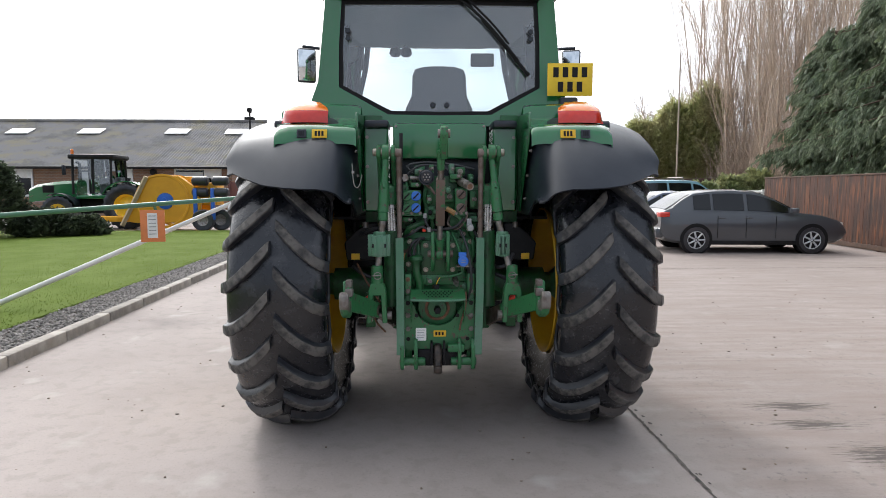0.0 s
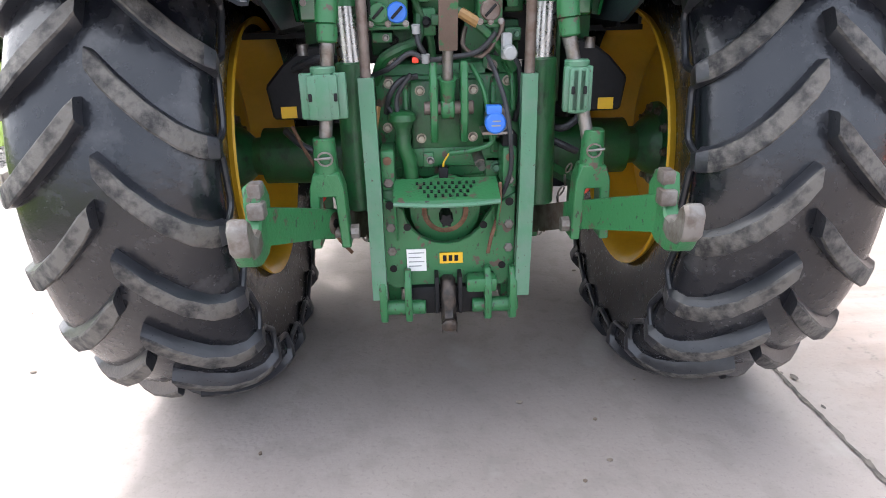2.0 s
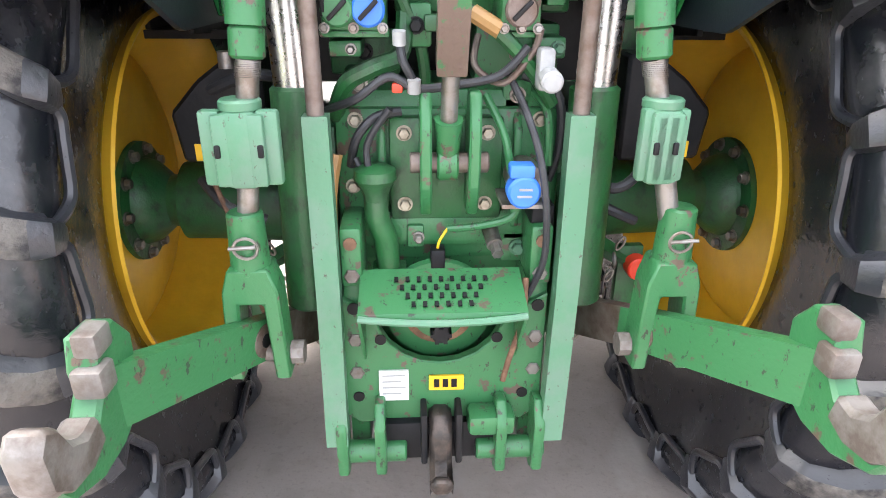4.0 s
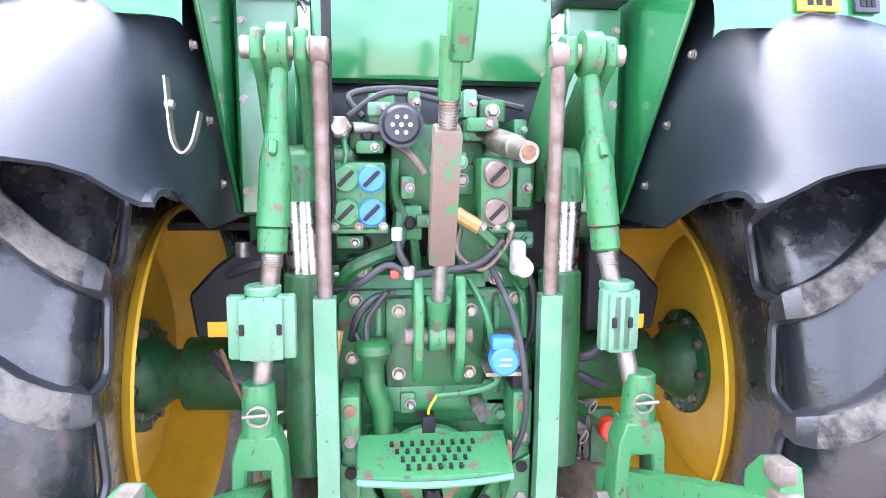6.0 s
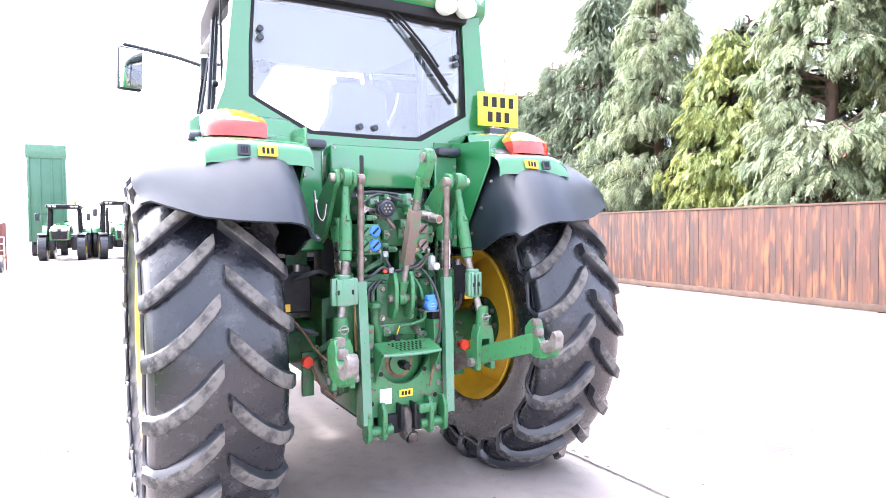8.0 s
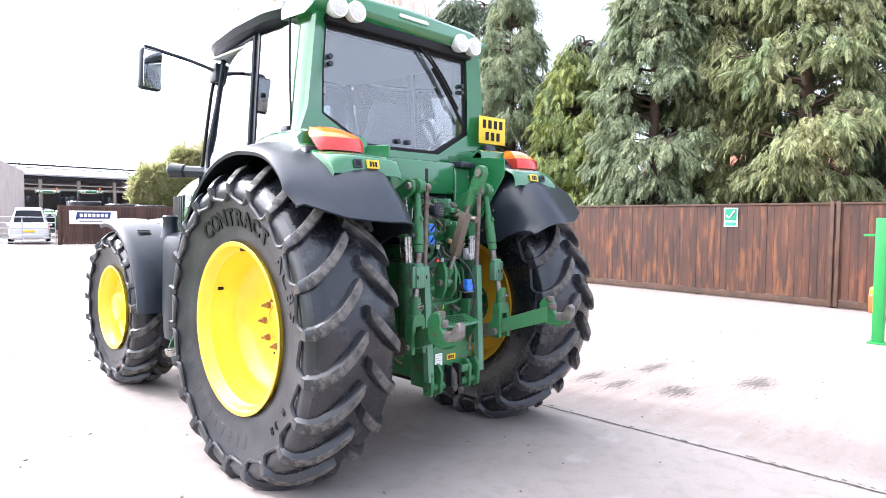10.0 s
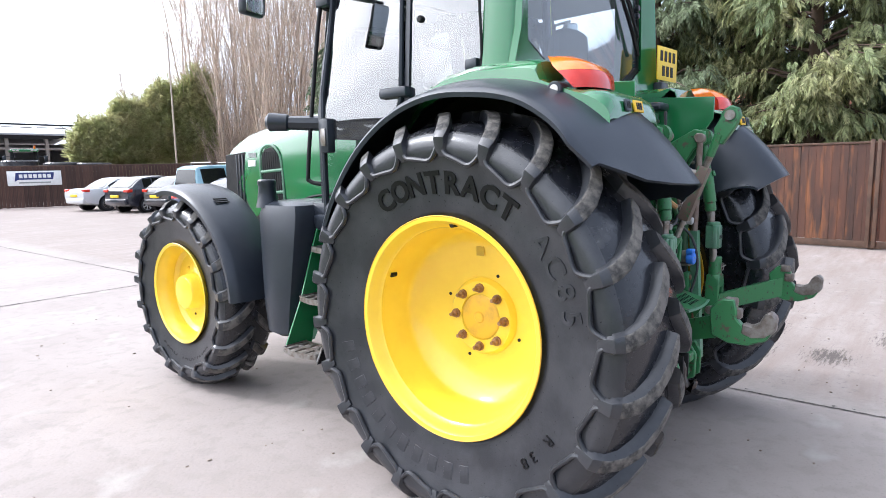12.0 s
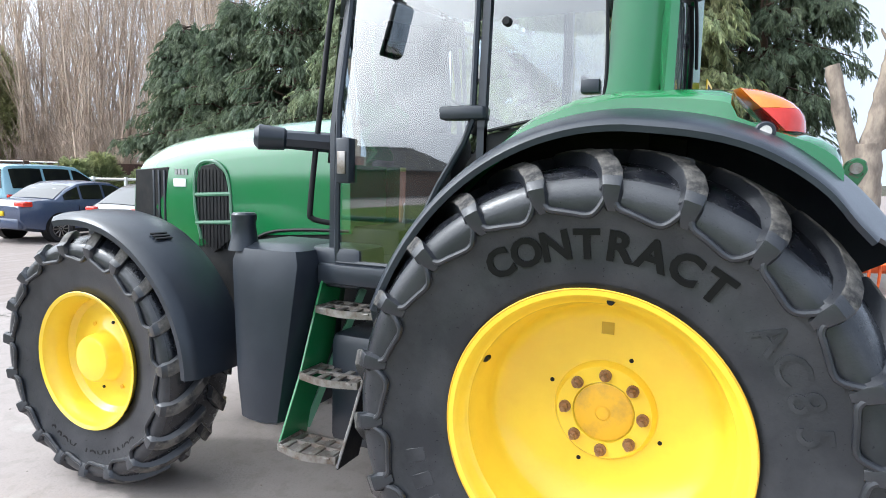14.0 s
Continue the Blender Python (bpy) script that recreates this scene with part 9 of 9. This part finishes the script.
def spray_shape(gen, fingers, length, wide, droop):
    """A flat drooping spray of narrow leaflets, stem along +y."""
    v, f = [], []
    for k in range(fingers):
        s = -1 if k % 2 else 1
        y0 = length * (0.05 + 0.85 * k / fingers)
        a = s * gen.uniform(0.35, 0.8)
        ln = length * gen.uniform(0.3, 0.5) * (1.1 - 0.5 * k / fingers)
        w = wide * gen.uniform(0.7, 1.3)
        d = np.array([np.sin(a), np.cos(a)])
        p = np.array([-d[1], d[0]])
        base = np.array([0, y0])
        z = lambda yy: -droop * (yy / length) ** 2 * length
        i = len(v)
        for q, side_ in ((0.0, 0), (0.45, -1), (1.0, 0), (0.45, 1)):
            c = base + d * ln * q
            m_ = c + p * w * side_
            v.append((m_[0], m_[1], z(c[1]) - 0.25 * ln * q * q + gen.uniform(-0.012, 0.012)))
        f += [(i, i + 1, i + 2), (i, i + 2, i + 3)]
    return v, f


def foliage(name, base_v, base_f, heads, ways, sizes, rolls, mat, parent, label=""):
    """Many sprays, each with its stem along a given way."""
    n = len(heads)
    W = ways / (np.linalg.norm(ways, axis=1)[:, None] + 1e-9)
    up = np.tile(np.array([[0, 0, 1.0]]), (n, 1))
    X = np.cross(W, up)
    X /= np.linalg.norm(X, axis=1)[:, None] + 1e-6
    Z = np.cross(X, W)
    cr, sr = np.cos(rolls)[:, None], np.sin(rolls)[:, None]
    X2, Z2 = X * cr + Z * sr, -X * sr + Z * cr
    m = np.zeros((n, 4, 4))
    m[:, :3, 0], m[:, :3, 1], m[:, :3, 2] = X2 * sizes[:, None], W * sizes[:, None], Z2 * sizes[:, None]
    m[:, :3, 3] = heads
    m[:, 3, 3] = 1
    ob = scatter_mesh(name, base_v, base_f, m, mat, label, "", kind="")
    ob.parent = parent
    return ob


BARK = material("conifer_bark", (0.1, 0.065, 0.045), 0.9, second=(0.05, 0.035, 0.028), scale=8, bump=0.4)


def leaf_material(name, col, second, vary=0.45, thin=0.45):
    """Foliage: light also passes through the thin leaves."""
    m = material(name, col, 0.6, second=second, scale=0.9, amount=1.0, vary=vary, island=True, spread=(0.35, 0.65))
    n, l = m.node_tree.nodes, m.node_tree.links
    b = n["Principled BSDF"]
    tl, mx = n.new("ShaderNodeBsdfTranslucent"), n.new("ShaderNodeMixShader")
    mx.inputs[0].default_value = thin
    l.new(b.inputs["Base Color"].links[0].from_socket, tl.inputs["Color"])
    l.new(b.outputs[0], mx.inputs[1])
    l.new(tl.outputs[0], mx.inputs[2])
    l.new(mx.outputs[0], n["Material Output"].inputs[0])
    return m


LEAVES = [leaf_material("grey_green_fronds", (0.18, 0.235, 0.13), (0.30, 0.33, 0.19)), leaf_material("deep_green_fronds", (0.095, 0.135, 0.08), (0.17, 0.205, 0.12)),
          leaf_material("yellow_green_fronds", (0.38, 0.40, 0.10), (0.2, 0.26, 0.10)), leaf_material("dull_green_fronds", (0.21, 0.27, 0.125), (0.38, 0.37, 0.18))]


def conifer(x, y, h, rad, leaf, seed, low=0.6, count=5200, label="tall drooping cypress with layered sprays behind the fence"):
    gen = np.random.default_rng(seed)
    t = thing("conifer_tree", label, "tree", group="conifers behind the fence", m=pose(x, y, 0))
    segs = [((0, 0, 0), (0.05, 0, h * 0.5), 0.22, 0.14), ((0.05, 0, h * 0.5), (0, 0.05, h * 0.97), 0.14, 0.02)]
    n_l = 150
    zs = low + (h - low) * np.sort(gen.uniform(0, 1, n_l)) ** 1.0
    heads, ways, sizes, rolls = [], [], [], []
    prof = lambda q: rad * (0.55 + 0.6 * q) if q < 0.25 else rad * 0.75 * (1.08 - q) ** 0.75 / 0.83 ** 0.75 * 1.12
    per = count // n_l
    for z in zs:
        q = (z - low) / (h - low)
        a = gen.uniform(0, 2 * np.pi)
        R = prof(q) * gen.uniform(0.65, 1.15)
        base = np.array([0, 0, z])
        tip = np.array([R * np.cos(a), R * np.sin(a), z + R * gen.uniform(-0.15, 0.2)])
        mid = (base + tip) / 2 + np.array([0, 0, 0.14 * R])
        segs += [(base, mid, 0.05, 0.03), (mid, tip, 0.03, 0.008)]
        k = int(per * (0.5 + 0.9 * R / rad))
        u = gen.uniform(0.3, 1.05, k) ** 0.75
        c = np.where((u < 0.5)[:, None], base + (mid - base) * (u * 2)[:, None], mid + (tip - mid) * (u * 2 - 1)[:, None])
        out = np.array([np.cos(a), np.sin(a), 0])
        side_ = np.array([-np.sin(a), np.cos(a), 0])
        off = gen.normal(0, 0.30, k) * (0.5 + 0.7 * R / rad)
        c = c + side_ * off[:, None] + np.array([0, 0, 1]) * (gen.normal(-0.05, 0.12, k) - np.abs(off) * 0.35)[:, None]
        w = out * gen.uniform(0.35, 1.0, k)[:, None] + side_ * (np.sign(off) * gen.uniform(0.1, 0.8, k))[:, None] + np.array([0, 0, 1]) * gen.uniform(-1.1, -0.05, k)[:, None]
        heads.append(c)
        ways.append(w)
        sizes.append(gen.uniform(0.65, 1.3, k))
        rolls.append(gen.normal(0, 0.5, k))
    skin_tubes("trunk", segs, BARK, t)
    bv, bf = spray_shape(gen, 17, 0.36, 0.015, 0.5)
    foliage("crown", bv, bf, np.concatenate(heads), np.concatenate(ways), np.concatenate(sizes), np.concatenate(rolls), leaf, t)
    return t


for k, (x, y, h, r_, lf) in enumerate(((17.2, -0.9, 13.0, 3.0, 1), (14.4, 1.3, 11.5, 2.5, 3), (15.6, 3.7, 11.5, 2.6, 3), (13.9, 5.0, 10.0, 2.6, 0), (14.3, 7.9, 7.0, 2.4, 2), (14.2, 10.4, 9.6, 2.7, 0), (14.6, 13.4, 9.7, 2.9, 1), (15.2, 16.6, 7.9, 2.9, 1), (16.0, 20.0, 7.5, 3.0, 1), (18.4, 21.5, 7.9, 3.0, 1), (17.5, 9.6, 8.3, 2.6, 1), (17.8, 3.0, 12.5, 3.0, 1), (18.0, 15.0, 11.0, 3.0, 1), (19.2, -0.4, 13.0, 2.8, 1))):
    conifer(x, y, h, r_, LEAVES[lf], 20 + k, count=8600 if k < 10 else 3600)

# clipped conifer hedge behind the yard fence
HEDGE = leaf_material("hedge_fronds", (0.36, 0.39, 0.17), (0.5, 0.47, 0.26), 0.3, 0.6)
hedge = thing("conifer_hedge", "tall green conifer hedge behind the yard fence", "hedge")
gen = np.random.default_rng(77)
HA, HB = np.array([13.3, 43.8]), np.array([21.1, 40.1])
n = 34000
s_ = gen.uniform(0, 1, n)
zz = gen.uniform(0.3, 1, n) ** 0.8
height = 3.2 + 4.7 * s_ ** 0.7 + 0.4 * np.sin(s_ * 23) + 0.3 * np.sin(s_ * 91 + 1) + gen.normal(0, 0.3, n)
across = np.array([HB[1] - HA[1], -(HB[0] - HA[0])]) / np.linalg.norm(HB - HA)
front = gen.choice([-1, 1], n, p=[0.2, 0.8])
thick = (1.6 + 0.12 * np.sin(s_ * 60)) * np.sqrt(np.clip(1.06 - zz ** 3, 0.02, 1)) * gen.uniform(0.75, 1.06, n)
# the yard's side of the hedge faces the near fence
near = -across if np.dot(-across, np.array([-10.0, -40.0])) > 0 else across
xy = HA + (HB - HA) * s_[:, None] + near[None] * (front * thick)[:, None]
heads = np.concatenate([xy, (zz * height)[:, None]], 1)
ways = np.concatenate([near[None] * front[:, None] * gen.uniform(0.3, 1, n)[:, None] + gen.normal(0, 0.5, (n, 2)), gen.uniform(0.2, 1.4, n)[:, None]], 1)
bv, bf = spray_shape(gen, 11, 0.62, 0.026, 0.1)
foliage("crown", bv, bf, heads, ways, gen.uniform(0.6, 1.5, n), gen.normal(0, 0.9, n), HEDGE, hedge)
stems = []
for k in range(16):
    p = HA + (HB - HA) * (k + 0.5) / 16
    stems += [((p[0], p[1], 0), (p[0], p[1], 5.2), 0.12, 0.04)]
    for q in range(10):
        a, z = gen.uniform(0, 6.28), gen.uniform(0.6, 5)
        stems.append(((p[0], p[1], z), (p[0] + 1.1 * np.cos(a), p[1] + 1.1 * np.sin(a), z + 0.6), 0.04, 0.01))
skin_tubes("stem", stems, BARK, hedge)
bm = bmesh.new()
core_w = 0.9
loft(bm, [[(HA[0] + (HB[0] - HA[0]) * f + near[0] * o, HA[1] + (HB[1] - HA[1]) * f + near[1] * o, z) for o, z in ((-core_w, 0.2), (-core_w, 2.2 + 4.2 * f ** 0.7), (0, 2.5 + 4.5 * f ** 0.7), (core_w, 2.2 + 4.2 * f ** 0.7), (core_w, 0.2))] for f in [k / 24 for k in range(25)]], cap=True)
part("inner_growth", bm, leaf_material("hedge_inside", (0.38, 0.39, 0.17), (0.28, 0.29, 0.12)), hedge)

# bare poplars with upswept twigs
TWIG = material("bare_poplar_bark", (0.6, 0.49, 0.40), 0.85, second=(0.4, 0.31, 0.22), scale=2, amount=0.8, vary=0.3, island=True)


def poplar(x, y, h, seed, bushy=1.0):
    gen = np.random.default_rng(seed)
    t = thing("poplar_tree", "bare upright poplar with pale winter twigs", "tree", group="bare poplars", m=pose(x, y, 0))
    segs, stems_ = [], []

    def limb(p, way, ln, r, depth):
        steps = 4
        for k in range(steps):
            way = way + gen.normal(0, 0.05, 3)
            way[2] += 0.05
            way /= np.linalg.norm(way)
            q = p + way * ln / steps
            r2 = r * (1 - 0.8 * (k + 1) / steps) + 0.003
            (stems_ if depth == 0 else segs).append((p, q, max(r * (1 - 0.8 * k / steps), 0.004), r2))
            if depth < 2:
                for _ in range(int((4 if depth == 0 else 3) * bushy)):
                    a = gen.uniform(0, 2 * np.pi)
                    b = gen.uniform(0.15, 0.42)
                    w = way * np.cos(b) + np.array([np.cos(a), np.sin(a), 0]) * np.sin(b)
                    limb(p + (q - p) * gen.uniform(0, 1), w, ln * gen.uniform(0.22, 0.5), max(r2 * 0.5, 0.008), depth + 1)
            p = q
    stemc = 7
    for k in range(stemc):
        a = gen.uniform(0, 2 * np.pi)
        off = gen.uniform(0.05, 0.75)
        limb(np.array([off * np.cos(a), off * np.sin(a), 0.0]), np.array([0.10 * np.cos(a), 0.10 * np.sin(a), 1.0]), h * gen.uniform(0.6, 1.0), 0.085, 0)
    # thicket of shoots round the foot
    for k in range(110):
        a, off = gen.uniform(0, 2 * np.pi), gen.uniform(0.1, 1.5)
        p = np.array([off * np.cos(a), off * np.sin(a), gen.uniform(0, 2.0)])
        w = np.array([gen.normal(0, 0.32), gen.normal(0, 0.32), 1.0])
        limb(p, w / np.linalg.norm(w), gen.uniform(1.5, 3.6), 0.016, 1)
    skin_tubes("trunk", stems_, TWIG, t, n=5)
    skin_tubes("crown", segs, TWIG, t, n=3)


for k in range(2, 13):
    f = k / 10
    poplar(20.6 + 2.6 * f + (0.7 if k % 2 else -0.5), 43.0 - 14.5 * f + (0.6 if k % 3 else -0.6), 16.5 + (k * 7 % 5) * 0.8, 200 + k)

# bare crown above the hedge and a cut-back trunk beyond the fence end
def bare_tree(x, y, h, seed, label):
    gen = np.random.default_rng(seed)
    t = thing("bare_tree", label, "tree", m=pose(x, y, 0))
    segs = []

    def limb(p, way, ln, r, depth):
        for k in range(3):
            way = way + gen.normal(0, 0.16, 3)
            way /= np.linalg.norm(way)
            q = p + way * ln / 3
            segs.append((p, q, r * (1 - 0.2 * k), r * (0.8 - 0.2 * k)))
            p = q
            if depth < 4:
                for _ in range(2):
                    w = way + gen.normal(0, 0.5, 3)
                    w[2] = abs(w[2])
                    limb(p, w / np.linalg.norm(w), ln * gen.uniform(0.5, 0.75), r * 0.5, depth + 1)
    limb(np.array([0.0, 0, 0]), np.array([0, 0, 1.0]), h * 0.5, 0.2, 0)
    skin_tubes("crown", segs, TWIG, t, n=4)


bare_tree(19.5, 45.0, 9.5, 9, "spreading bare tree behind the hedge")
bare_tree(25.5, 47.0, 10.0, 10, "spreading bare tree behind the hedge")
DEAD = material("grey_dead_wood", (0.33, 0.27, 0.21), 0.9, second=(0.15, 0.12, 0.1), scale=4, amount=0.9, bump=0.6, bump_scale=14, stretch=(1, 1, 0.4))
stump = thing("cut_back_tree", "pollarded tree with thick bare cut limbs", "tree", m=pose(13.6, -3.15, 0))
for pts, r0, r1 in (([(0, 0, 0), (0.05, 0.02, 0.9), (-0.02, 0.05, 1.9), (0.0, 0.1, 2.7)], 0.36, 0.27), ([(0, 0.1, 2.4), (0.05, -0.1, 3.2), (0.0, -0.25, 4.4), (-0.1, -0.3, 5.2)], 0.26, 0.2), ([(0, 0.05, 1.5), (0.0, 0.42, 2.6), (-0.05, 0.72, 3.7), (-0.05, 0.92, 4.45)], 0.2, 0.15), ([(0, 0, 2.6), (0.1, -0.6, 3.1), (0.1, -1.3, 3.4)], 0.17, 0.12), ([(0, 0.3, 2.1), (0.0, 0.62, 2.25)], 0.08, 0.06), ([(0.0, -0.28, 4.6), (0, 0.05, 5.2)], 0.07, 0.02), ([(0.0, -0.28, 4.9), (0, -0.75, 5.6)], 0.06, 0.02)):
    bm = bmesh.new()
    tube(bm, pts, r0, n=14, r_end=r1)
    for v in bm.verts:
        v.co += Vector((noise.noise(v.co * 5), noise.noise(v.co * 5 + Vector((7, 0, 0))), 0)) * 0.05
    part("cut_limb", bm, DEAD, stump)

# shrubs
def shrub(x, y, h, r_, leaf, seed, label):
    gen = np.random.default_rng(seed)
    t = thing("shrub", label, "shrub", m=pose(x, y, 0))
    n = 1500
    a, q = gen.uniform(0, 2 * np.pi, n), gen.uniform(0, 1, n)
    rr = r_ * np.sqrt(np.clip(1.05 - q, 0, 1)) * gen.uniform(0.5, 1.08, n)
    heads = np.stack([rr * np.cos(a), rr * np.sin(a), 0.05 + q * h], 1)
    ways = np.stack([np.cos(a) * 0.6, np.sin(a) * 0.6, gen.uniform(0.2, 1.2, n)], 1)
    bv, bf = spray_shape(gen, 8, 0.32, 0.03, 0.1)
    foliage("crown", bv, bf, heads, ways, gen.uniform(0.6, 1.2, n), gen.normal(0, 0.8, n), leaf, t)
    skin_tubes("stem", [((0, 0, 0), (0.6 * r_ * np.cos(b), 0.6 * r_ * np.sin(b), h * 0.7), 0.04, 0.01) for b in np.arange(0, 6.2, 0.8)], BARK, t)


SHRUB_LEAF = leaf_material("dark_shrub_leaves", (0.035, 0.05, 0.03), (0.06, 0.075, 0.045))
for k, (x, y, h, r_) in enumerate(((-12.7, 14.4, 2.0, 0.95), (-14.0, 14.0, 1.9, 1.1), (-11.5, 15.0, 0.65, 0.8), (-10.6, 15.3, 0.4, 0.6), (-15.6, 13.6, 2.2, 1.2))):
    shrub(x, y, h, r_, SHRUB_LEAF, 300 + k, "dark evergreen shrub at the lawn's edge")
for k in range(9):
    shrub(13.0 + 1.35 * k, 24.6 - 0.35 * k + (k % 3) * 0.5, 1.6 + 0.3 * (k % 3), 1.1, LEAVES[3], 320 + k, "low scrub under the poplars")
# bungalow roof glimpsed through the trees
house = thing("house", "red-roofed house glimpsed behind the conifers", "house", m=pose(24, 4, 0), kind="structure")
bm = bmesh.new()
block(bm, -3.5, 3.5, -5, 5, 0, 2.6, 0.02)
part("wall", bm, material("pink_render", (0.5, 0.3, 0.24), 0.85), house)
bm = bmesh.new()
prism(bm, [(-4, 2.5), (0, 4.8), (4, 2.5), (4, 2.65), (0, 4.98), (-4, 2.65)], "y", -5.3, 5.3)
part("roof", bm, material("clay_tile", (0.32, 0.12, 0.07), 0.85), house)
# long low field bank that closes the view
bm = bmesh.new()
rows = []
for k in range(73):
    a = 2 * math.pi * k / 72
    rows.append([(r_ * math.cos(a), r_ * math.sin(a), z) for r_, z in ((230, -0.5), (236, 2.5 + 1.2 * math.sin(5 * a)), (250, 4.2 + 1.6 * math.sin(9 * a + 1)), (262, -0.5))])
loft(bm, rows)
solid("far_treeline", bm, leaf_material("far_hedgerow", (0.09, 0.09, 0.06), (0.14, 0.13, 0.09)), "low distant hedgerow round the farm", "treeline", kind="stuff")
